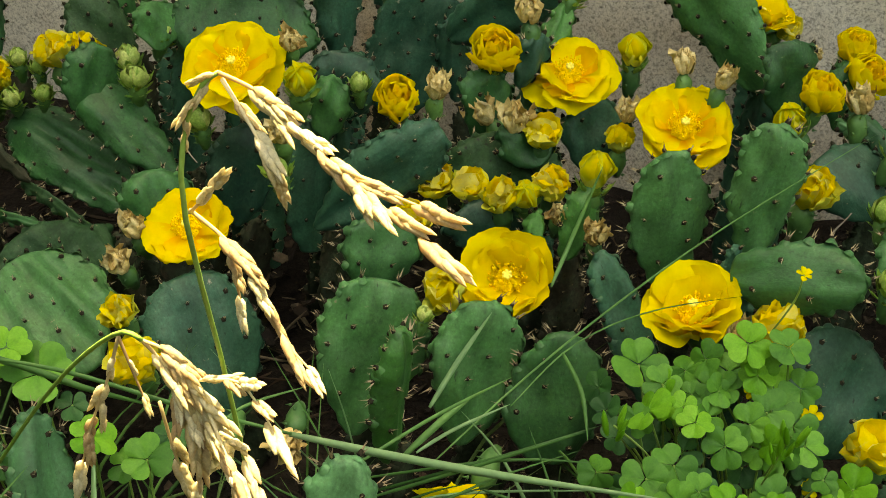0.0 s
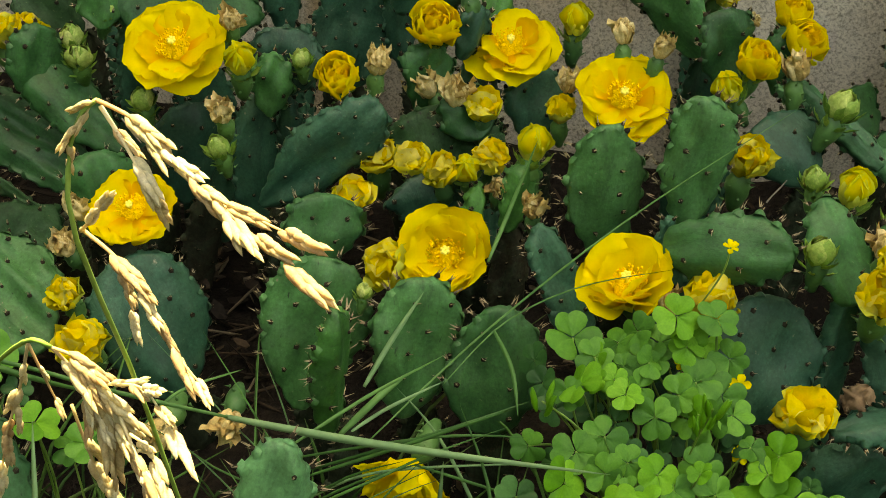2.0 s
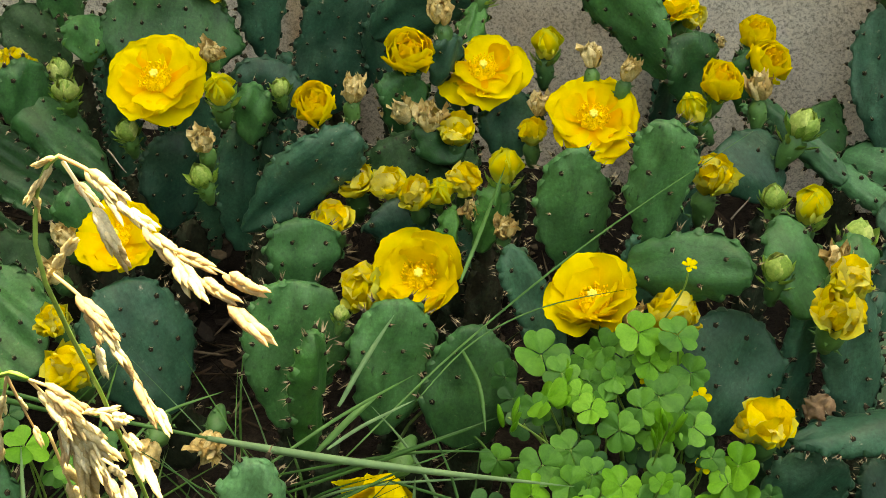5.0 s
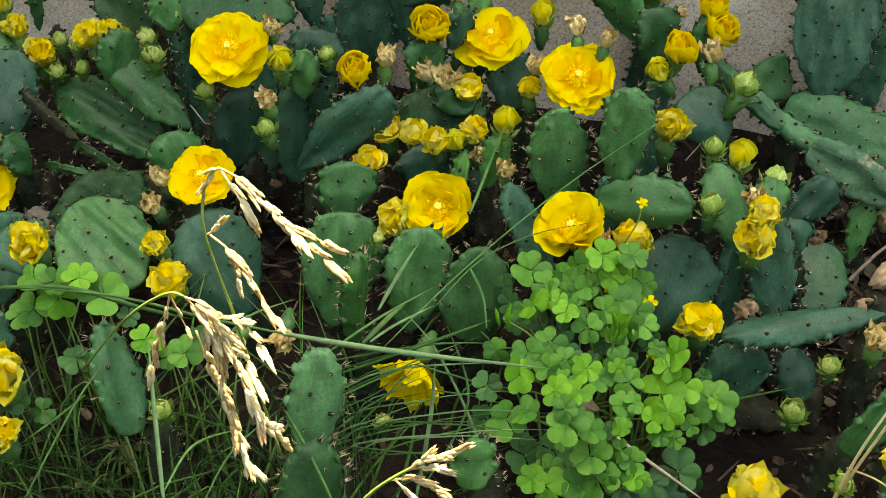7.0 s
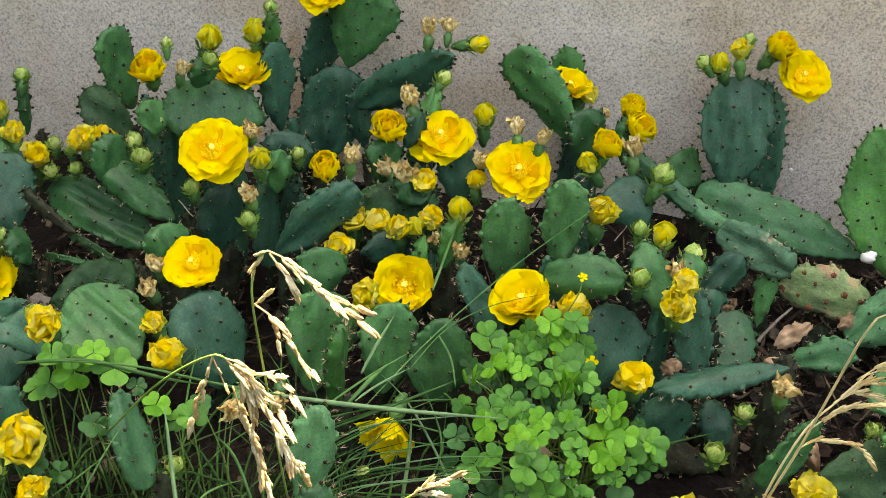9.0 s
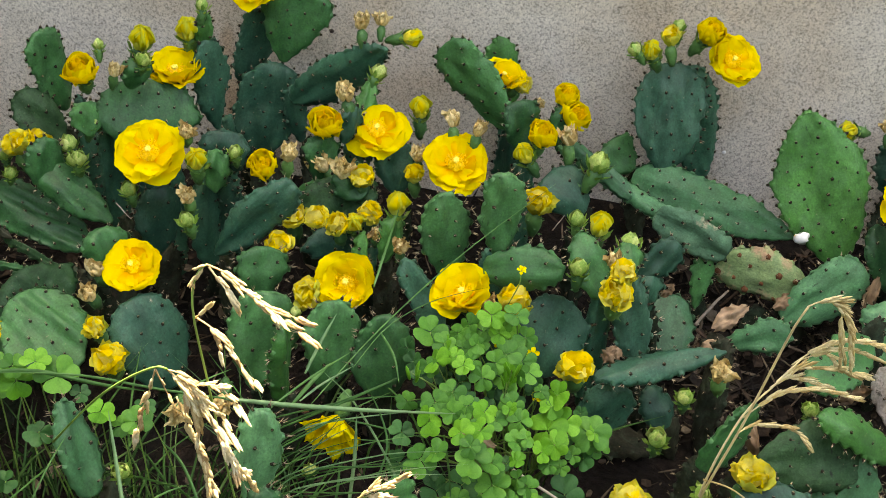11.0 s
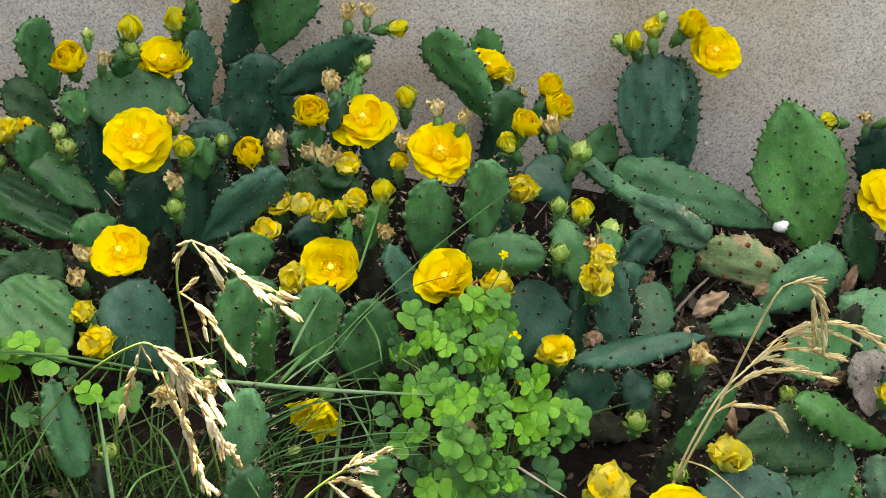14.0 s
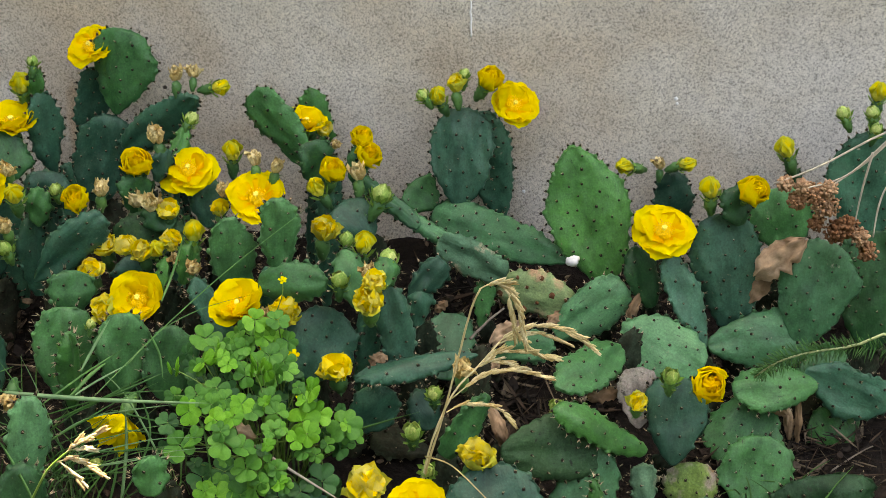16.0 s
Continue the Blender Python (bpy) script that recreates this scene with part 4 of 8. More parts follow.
def dry_leaf(name, place, along, face, length, width, curl, label, seed, mat=None):
    """A curled dead leaf lying on the bed."""
    rng = random.Random(seed)
    bm = bmesh.new()
    nu, nv = 18, 13
    rows = []
    for i in range(nu + 1):
        s = i / nu
        w = width / 2 * math.sin(math.pi * min(0.04 + s * 0.95, 1)) ** 0.6
        row = []
        for j in range(nv):
            c = j / (nv - 1) * 2 - 1
            z = curl * (c * c * width * 0.5 + (s - 0.5) ** 2 * length) + 0.30 * width * noise.noise(Vector((c * 2, s * 4, seed * 3.1))) + 0.20 * width * noise.noise(Vector((c * 5, s * 8, seed * 1.7))) + 0.08 * width * noise.noise(Vector((c * 13, s * 19, seed * 2.9)))
            e = 1 + 0.45 * abs(c) * noise.noise(Vector((s * 9, seed * 2.3, 4.0 if c > 0 else -4.0)))
            row.append(bm.verts.new((w * c * e, z, (s - 0.5) * length * (1 + 0.12 * noise.noise(Vector((c * 3, seed * 1.1, 2)))))))
        rows.append(row)
    for r0, r1 in zip(rows, rows[1:]):
        for j in range(nv - 1):
            bm.faces.new((r0[j], r0[j + 1], r1[j + 1], r1[j]))
    geo = bmesh.ops.duplicate(bm, geom=list(bm.verts) + list(bm.edges) + list(bm.faces))
    under = [g for g in geo["geom"] if isinstance(g, bmesh.types.BMFace)]
    for v in {v for f in under for v in f.verts}:
        v.co.y += 0.0006
    bmesh.ops.reverse_faces(bm, faces=under)
    ob = part(name, bm, mat or DRY_LEAF)
    ob.matrix_basis = Matrix.Translation(place) @ frame_of(along, face)
    return tagged(ob, label, "leaf")


def scatter_litter():
    rng = random.Random(77)
    bm = bmesh.new()

    def bit(x, y, big, fibre=False):
        z = ground_at(x, y) + 0.012 * noise.noise(Vector((x, y, 0)) * 4) + rng.uniform(0.0, 0.012 + 0.012 * big)
        long = fibre or rng.random() < 0.3
        a = (rng.uniform(0.012, 0.04) if long else rng.uniform(0.004, 0.014)) * (1 + 0.9 * big)
        b = a * (rng.uniform(0.03, 0.06) if fibre else rng.uniform(0.05, 0.12) if long else rng.uniform(0.4, 0.9))
        m = pose(x, y, z, rng.uniform(-40, 40), rng.uniform(-40, 40), rng.uniform(0, 360))
        n = 6
        lift = rng.uniform(0.0, 0.5) * b
        ring = [m @ Vector((a / 2 * math.cos(k * 1.0472) * rng.uniform(0.6, 1.15), b / 2 * math.sin(k * 1.0472) * rng.uniform(0.6, 1.15), 0.0008 + lift * math.cos(k * 1.0472) ** 2)) for k in range(n)]
        if math.hypot(x - 0.414, y + 0.438) < 0.03:
            return  # the yellowed pad lies bare
        up = [bm.verts.new(q) for q in ring]
        mid = bm.verts.new(m @ Vector((0, 0, 0.0008)))
        dn = [bm.verts.new(v.co - Vector((0, 0, 0.0012))) for v in up]
        low = bm.verts.new(mid.co - Vector((0, 0, 0.0012)))
        for k in range(n):
            bm.faces.new((up[k], up[(k + 1) % n], mid))
            bm.faces.new((dn[(k + 1) % n], dn[k], low))
            bm.faces.new((up[k], dn[k], dn[(k + 1) % n], up[(k + 1) % n]))

    for _ in range(3600):
        bit(rng.uniform(-1.0, 1.0), rng.uniform(-1.0, -0.01), 0.0)
    # thicker heaps where the soil lies bare
    for _ in range(60):
        bit(rng.gauss(0.176, 0.035), rng.gauss(-0.22, 0.035), 1.0)
    for _ in range(50):
        bit(rng.gauss(0.202, 0.04), rng.gauss(-0.183, 0.04), 1.0)
    for _ in range(35):
        bit(rng.gauss(0.115, 0.03), rng.gauss(-0.141, 0.03), 1.0)
    for _ in range(35):
        bit(rng.gauss(0.32, 0.03), rng.gauss(-0.205, 0.03), 1.0)
    for _ in range(60):
        bit(rng.gauss(0.292, 0.035), rng.gauss(-0.271, 0.035), 1.0)
    for _ in range(50):
        bit(rng.gauss(0.192, 0.03), rng.gauss(-0.375, 0.03), 1.0)
    for _ in range(40):
        bit(rng.gauss(0.163, 0.03), rng.gauss(-0.298, 0.03), 1.0)
    for _ in range(30):
        bit(rng.gauss(0.531, 0.03), rng.gauss(-0.295, 0.03), 0.4)
    # a thatch of thin dead fibres
    for _ in range(170):
        bit(rng.gauss(0.555, 0.045), rng.gauss(-0.335, 0.035), 0.5, True)
    for _ in range(110):
        bit(rng.gauss(0.215, 0.05), rng.gauss(-0.33, 0.05), 0.5, True)
    for _ in range(80):
        bit(rng.gauss(-0.33, 0.08), rng.gauss(-0.33, 0.06), 0.5, True)
    for _ in range(20):
        bit(rng.gauss(0.595, 0.04), rng.gauss(-0.321, 0.04), 0.4)
    for _ in range(40):
        bit(rng.gauss(0.324, 0.025), rng.gauss(-0.088, 0.025), 1.0)
    for _ in range(30):
        bit(rng.gauss(0.422, 0.02), rng.gauss(-0.386, 0.02), 1.0)
    for _ in range(15):
        bit(rng.gauss(0.526, 0.03), rng.gauss(-0.374, 0.03), 0.4)
    for _ in range(70):
        bit(rng.gauss(-0.451, 0.05), rng.gauss(-0.273, 0.05), 1.0)
    for _ in range(50):
        bit(rng.gauss(-0.219, 0.04), rng.gauss(-0.184, 0.04), 1.0)
    for _ in range(40):
        bit(rng.gauss(-0.505, 0.05), rng.gauss(-0.581, 0.05), 1.0)
    for _ in range(40):
        bit(rng.gauss(0.235, 0.03), rng.gauss(-0.335, 0.03), 1.0)
    for _ in range(25):
        bit(rng.gauss(0.305, 0.02), rng.gauss(-0.025, 0.02), 1.0)
    for _ in range(60):
        bit(rng.gauss(-0.651, 0.05), rng.gauss(-0.172, 0.05), 1.0)
    tagged(part("litter", bm, LITTER, smooth=False), "brown bark chips and dry plant bits on the soil", "litter", kind="stuff")


def scatter_turf():
    rng = random.Random(78)
    bm = bmesh.new()

    def tuft(x0, x1, y0, y1, count, low, high, wide):
        for _ in range(count):
            x, y = rng.uniform(x0, x1), rng.uniform(y0, y1)
            z = ground_at(x, y) - 0.004
            h = rng.uniform(low, high)
            a = rng.uniform(0, 6.283)
            lean = rng.uniform(0.15, 1.1) * h
            p = [Vector((x, y, z)), Vector((x + math.cos(a) * lean * 0.35, y + math.sin(a) * lean * 0.35, z + h * 0.6)), Vector((x + math.cos(a) * lean, y + math.sin(a) * lean, z + h * rng.uniform(0.6, 1.0)))]
            strip(bm, smooth_path(p, 6), rng.uniform(*wide), (math.sin(a) * 0.3, -0.9, 0.4))

    tuft(-0.85, -0.24, -0.95, -0.58, 1050, 0.04, 0.16, (0.001, 0.0028))
    tuft(-0.85, -0.25, -0.75, -0.52, 420, 0.02, 0.07, (0.0012, 0.003))
    tuft(-0.35, 0.00, -0.72, -0.50, 90, 0.06, 0.17, (0.0012, 0.003))
    tuft(-0.9, 1.0, -1.1, -0.78, 260, 0.03, 0.09, (0.0012, 0.003))
    tuft(0.45, 0.95, -0.62, -0.40, 60, 0.03, 0.08, (0.0012, 0.0024))
    tagged(part("turf", bm, TURF), "thin dark green lawn grass growing into the bed", "grass", kind="stuff")


def seed_head(thing, place, size):
    """A dry umbel: a ball of many small bristly seeds."""
    rng = random.Random(int(place[0] * 1e5) % 9973)
    bm = bmesh.new()
    for i in range(150):
        z = rng.uniform(-1, 1)
        a = rng.random() * 6.283
        d = Vector((math.cos(a) * math.sqrt(1 - z * z), math.sin(a) * math.sqrt(1 - z * z), z))
        r = size * 0.62 * rng.uniform(0.35, 1.0)
        spike(bm, (0, 0, 0), d, r, 0.0004)
        knob(bm, d * r, d, rng.uniform(0.0014, 0.0028), 1.1)
    return put(part("seed_head", bm, SEED_HEAD, thing, "brown dried seed cluster"), Matrix.Translation(place))


def build_feather(pts):
    x, y, z = pts[-1]
    p = plant("yarrow", x, y, ground_at(x, y), "green feathery yarrow leaf arching over the pads", "weed")
    path = smooth_path(pts, 40)
    stem(p, [*pts, (x + 0.02, y, ground_at(x, y))], 0.0011, 0.0016, RIB, "rib")
    rng = random.Random(21)
    # fine threads stand off the rib all round
    for i in range(1, 40):
        for turn in (-60, -35, -10, 20, 50, 120, 150, 180, 210, 240):
            d = (path[min(i + 1, 40)] - path[i - 1]).normalized()
            across = d.cross(Vector((0.1, -0.8, 0.6))).normalized()
            across.rotate(Matrix.Rotation(radians(turn + rng.uniform(-18, 18)), 3, d))
            size = 0.0150 * (0.45 + 0.55 * min(1, i / 10)) * rng.uniform(0.6, 1.2)
            base = path[i].lerp(path[min(i + 1, 40)], rng.random())
            end = base + (across - d * rng.uniform(0.1, 0.6)) * size
            bm = bmesh.new()
            strip(bm, smooth_path((base, base.lerp(end, 0.5) + Vector((0, 0, 0.001)), end), 3), 0.0009, (0.1, -0.8, 0.6), taper=(0.8, 0.3))
            put(part("leaflet", bm, FERN, p), Matrix.Identity(4))


def twig(pts, r):
    bm = bmesh.new()
    path = smooth_path(pts, 10)
    tube(bm, [q + Vector((0.0008 * noise.noise(q * 90), 0, 0.0015 * noise.noise(q * 70 + Vector((3, 0, 0))))) for q in path], [r * (1 - 0.04 * i) for i in range(11)], 6)
    tagged(part("twig", bm, GREY_TWIG), "thin grey-brown dry twig lying on the bed", "twig", "dry twigs")


def white_chip(place):
    bm = bmesh.new()
    bmesh.ops.create_icosphere(bm, subdivisions=2, radius=1)
    for v in bm.verts:
        v.co *= 1 + 0.55 * noise.noise(v.co * 1.9) + 0.5 * noise.noise(v.co * 4.3)
        v.co = Vector((v.co.x * 0.0085, v.co.y * 0.005, v.co.z * 0.0075))
    ob = part("pebble", bm, WHITE)
    ob.matrix_basis = Matrix.Translation(place)
    tagged(ob, "small chalky white pebble between the cactus pads", "pebble")


def wall_marks():
    """A run of white paint, specks and pits on the concrete, and the faint line of a form board."""
    bm = bmesh.new()
    n = 14
    path = [(0.1095 + 0.0006 * math.sin(i * 1.3), -0.0012, 0.258 + 0.056 * i / n) for i in range(n + 1)]
    tube(bm, path, [0.0016 - 0.0007 * abs(i - 5) / 9 for i in range(n + 1)], 6)
    tagged(part("paint_run", bm, WHITE), "thin run of white paint on the concrete wall", "paint", kind="structure")
    rng = random.Random(8)
    bm = bmesh.new()
    for x, z, r in ((0.375, 0.183, 0.0035), (0.377, 0.176, 0.0025), (0.18, 0.036, 0.003)):
        knob(bm, (x, -0.0005, z), (0, -1, 0), r, 0.3)
    tagged(part("paint_specks", bm, WHITE), "specks of white paint on the concrete", "paint", kind="structure")
    bm = bmesh.new()
    for _ in range(260):
        x, z = rng.uniform(-1.0, 1.1), rng.uniform(0.0, 0.38)
        knob(bm, (x, 0.0002, z), (0, -1, 0), rng.uniform(0.0008, 0.0022), 0.12)
    knob(bm, (-0.311, -0.0003, 0.168), (0, -1, 0), 0.0042, 0.12)
    tagged(part("wall_pits", bm, PIT), "small dark pits in the cast concrete", "pits", kind="stuff")


RIB = plain("pale rib", (0.42, 0.48, 0.24), 0.6, 0.3, 0.2, 120)
PIT = plain("pit dirt", (0.09, 0.075, 0.06), 0.95, 0.1, 0.3, 200)
wall_marks()


# ---------- the prickly pears ----------


def build_corner_clump():
    p = plant("prickly_pear", -0.513, -0.184, -0.061, "dark green prickly pear with yellow flowers leaning on the wall", "cactus", "prickly pears along the wall")
    pad(p, (-0.6117, -0.13, 0.1061), (-0.6241, -0.15, 0.2171), 0.061, (0.88, -0.46, -0.12), PAD)
    pad(p, (-0.604, -0.18, 0.09), (-0.648, -0.17, 0.151), 0.056, (0.78, -0.62, -0.05), PAD_SPOTTED)
    pad(p, (-0.4721, -0.25, 0.1151), (-0.4758, -0.2, 0.1944), 0.111, (0.41, -0.76, 0.50), PAD)
    pad(p, (-0.4179, -0.15, 0.1054), (-0.4212, -0.15, 0.2239), 0.048, (0.84, -0.54, 0.02), PAD_BLUE)
    pad(p, (-0.528, -0.26, 0.1498), (-0.5351, -0.24, 0.1829), 0.040, (0.64, -0.70, 0.20), PAD)
    pad(p, (-0.4808, -0.24, 0.2027), (-0.4672, -0.235, 0.2387), 0.036, (0.74, -0.64, -0.19), PAD)
    pad(p, (-0.426, -0.15, 0.2167), (-0.4194, -0.15, 0.2541), 0.021, (0.78, -0.60, -0.14), PAD_YOUNG, thick=0.011)
    cup(p, (-0.5143, -0.285, 0.2451), (0.17, -0.16, 0.97), 0.0448)
    green_bud(p, (-0.5121, -0.235, 0.2533), (-0.07, 0.42, 0.91), 0.0182)
    dried(p, (-0.4831, -0.27, 0.2414), (0.27, -0.08, 0.96), 0.0227)
    yellow_bud(p, (-0.464, -0.231, 0.2603), (0.35, 0.09, 0.93), 0.0375)
    green_bud(p, (-0.4595, -0.245, 0.2442), (0.36, -0.26, 0.90), 0.0236)
    yellow_bud(p, (-0.4392, -0.156, 0.2372), (0.08, -0.17, 0.98), 0.0364)
    goblet(p, (-0.4536, -0.172, 0.1969), (0.01, -0.09, 1.00), 0.0715)
    green_bud(p, (-0.4201, -0.15, 0.2663), (0.04, 0.37, 0.93), 0.0202)
    dried(p, (-0.3959, -0.312, 0.1974), (0.23, -0.41, 0.88), 0.0251)
    flower(p, (-0.4323, -0.335, 0.187), (0.08, -0.54, 0.84), 0.0761)
    yellow_bud(p, (-0.3787, -0.34, 0.1826), (0.14, -0.08, 0.99), 0.0321)
    green_bud(p, (-0.529, -0.25, 0.1634), (0.27, -0.08, 0.96), 0.0244)
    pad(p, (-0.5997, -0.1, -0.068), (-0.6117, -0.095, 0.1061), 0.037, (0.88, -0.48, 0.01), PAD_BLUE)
    pad(p, (-0.6206, -0.15, -0.071), (-0.6086, -0.145, 0.0896), 0.035, (0.65, -0.56, 0.51), PAD_OLD_SHADED)
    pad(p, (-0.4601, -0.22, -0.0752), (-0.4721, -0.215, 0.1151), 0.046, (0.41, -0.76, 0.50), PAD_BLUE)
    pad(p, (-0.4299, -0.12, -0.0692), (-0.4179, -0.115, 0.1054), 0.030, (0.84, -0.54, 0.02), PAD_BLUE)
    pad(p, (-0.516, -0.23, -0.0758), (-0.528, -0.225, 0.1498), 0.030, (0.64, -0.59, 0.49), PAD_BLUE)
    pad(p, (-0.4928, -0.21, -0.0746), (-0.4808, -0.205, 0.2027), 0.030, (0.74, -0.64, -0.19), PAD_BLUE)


def build_spreading_clump():
    p = plant("prickly_pear", -0.618, -0.296, -0.068, "spreading prickly pear with long ridged pads and green buds", "cactus", "prickly pears along the wall")
    pad(p, (-0.5242, -0.32, 0.0472), (-0.6533, -0.28, 0.0838), 0.064, (0.10, -0.48, 0.87), PAD, shape=(0.5, 0.45), wrinkle=0.0085)
    pad(p, (-0.4956, -0.31, 0.0718), (-0.5725, -0.3, 0.1306), 0.050, (0.46, -0.55, 0.70), PAD, wrinkle=0.0065)
    pad(p, (-0.4449, -0.32, 0.0404), (-0.4358, -0.3, 0.1208), 0.056, (0.67, -0.74, 0.11), PAD_BLUE)
    pad(p, (-0.5742, -0.31, 0.1136), (-0.5623, -0.29, 0.1636), 0.043, (0.76, -0.65, 0.08), PAD)
    pad(p, (-0.6651, -0.36, 0.0682), (-0.7088, -0.33, 0.1386), 0.095, (0.54, -0.60, 0.59), PAD_BLUE, wrinkle=0.004)
    pad(p, (-0.6667, -0.32, 0.0953), (-0.7147, -0.27, 0.141), 0.054, (0.71, 0.03, 0.71), PAD)
    pad(p, (-0.7374, -0.17, 0.0768), (-0.7362, -0.158, 0.1477), 0.017, (0.84, -0.54, 0.08), PAD, thick=0.012)
    pad(p, (-0.795, -0.2, 0.0219), (-0.7821, -0.18, 0.1227), 0.043, (0.97, -0.25, -0.07), PAD)
    pad(p, (-0.8416, -0.14, 0.063), (-0.8278, -0.12, 0.1565), 0.052, (0.73, -0.69, 0.04), PAD_BLUE)
    pad(p, (-0.6605, -0.4, 0.0577), (-0.7326, -0.38, 0.0851), 0.062, (0.16, -0.54, 0.83), PAD_BLUE)
    pad(p, (-0.628, -0.4, 0.0556), (-0.6445, -0.4, 0.0966), 0.038, (0.93, -0.01, 0.37), PAD)
    faded(p, (-0.6027, -0.29, 0.153), (-0.25, -0.15, 0.96), 0.0406)
    faded(p, (-0.5831, -0.28, 0.1512), (0.40, -0.09, 0.91), 0.0408)
    green_bud(p, (-0.55, -0.271, 0.1491), (-0.16, 0.05, 0.98), 0.0257)
    green_bud(p, (-0.5308, -0.296, 0.1452), (0.09, -0.25, 0.96), 0.0282)
    green_bud(p, (-0.6098, -0.299, 0.1218), (0.25, -0.25, 0.93), 0.0200)
    green_bud(p, (-0.4557, -0.345, 0.1441), (-0.04, -0.18, 0.98), 0.0246)
    yellow_bud(p, (-0.7207, -0.25, 0.1566), (-0.03, 0.06, 1.00), 0.0296)
    faded(p, (-0.6884, -0.28, 0.1462), (0.01, -0.11, 0.99), 0.0340)
    faded(p, (-0.6684, -0.28, 0.1199), (0.16, -0.26, 0.95), 0.0451)
    green_bud(p, (-0.6462, -0.29, 0.1087), (0.08, -0.44, 0.89), 0.0234)
    green_bud(p, (-0.6444, -0.275, 0.1371), (0.01, -0.11, 0.99), 0.0219)
    green_bud(p, (-0.6171, -0.29, 0.1397), (0.01, -0.11, 0.99), 0.0187)
    green_bud(p, (-0.7351, -0.158, 0.1554), (-0.03, 0.48, 0.88), 0.0248)
    green_bud(p, (-0.6701, -0.4, 0.107), (-0.44, -0.10, 0.89), 0.0249)
    green_bud(p, (-0.6538, -0.4, 0.0916), (0.27, -0.08, 0.96), 0.0263)
    green_bud(p, (-0.638, -0.4, 0.0759), (0.27, -0.08, 0.96), 0.0237)
    flower(p, (-0.6762, -0.42, 0.0537), (0.17, -0.46, 0.87), 0.0740)
    pad(p, (-0.5162, -0.375, 0.0381), (-0.5976, -0.365, 0.0814), 0.009, (0.37, -0.46, 0.81), PAD_SPOTTED, thick=0.011, bend=0.35, shape=(0.3, 0.3), wrinkle=0.005)
    pad(p, (-0.5881, -0.367, 0.0781), (-0.644, -0.36, 0.1217), 0.012, (0.51, -0.46, 0.73), PAD_OLD_SHADED, thick=0.011, bend=-0.3, shape=(0.4, 0.3), wrinkle=0.005)
    pad(p, (-0.5308, -0.385, 0.0489), (-0.6201, -0.38, 0.0558), 0.009, (0.04, -0.51, 0.86), PAD, thick=0.012, shape=(0.3, 0.3))
    pad(p, (-0.5362, -0.29, -0.0794), (-0.5242, -0.285, 0.0352), 0.038, (0.10, -0.48, 0.87), PAD_OLD_SHADED)
    pad(p, (-0.4836, -0.28, -0.0788), (-0.4956, -0.275, 0.0598), 0.030, (0.46, -0.55, 0.70), PAD_OLD_SHADED)
    pad(p, (-0.4569, -0.29, -0.0794), (-0.4449, -0.285, 0.0284), 0.034, (0.67, -0.74, 0.11), PAD_OLD_SHADED)
    pad(p, (-0.7494, -0.14, -0.0704), (-0.7374, -0.135, 0.0648), 0.030, (0.84, -0.54, 0.08), PAD_OLD_SHADED)
    pad(p, (-0.783, -0.17, -0.0722), (-0.795, -0.165, 0.0099), 0.030, (0.97, -0.25, -0.07), PAD_OLD_SHADED)
    pad(p, (-0.8536, -0.11, -0.0686), (-0.8416, -0.105, 0.0510), 0.031, (0.73, -0.69, 0.04), PAD_OLD_SHADED)
    pad(p, (-0.6485, -0.37, -0.0842), (-0.6605, -0.365, 0.0457), 0.037, (0.16, -0.54, 0.83), PAD_OLD_SHADED)
    pad(p, (-0.64, -0.37, -0.0842), (-0.628, -0.365, 0.0436), 0.030, (0.93, -0.01, 0.37), PAD_OLD_SHADED)
    pad(p, (-0.5042, -0.345, -0.0827), (-0.5162, -0.340, 0.0261), 0.030, (0.37, -0.46, 0.81), PAD_OLD_SHADED)
    pad(p, (-0.5188, -0.355, -0.0833), (-0.5308, -0.350, 0.0369), 0.030, (0.04, -0.51, 0.86), PAD_OLD_SHADED)


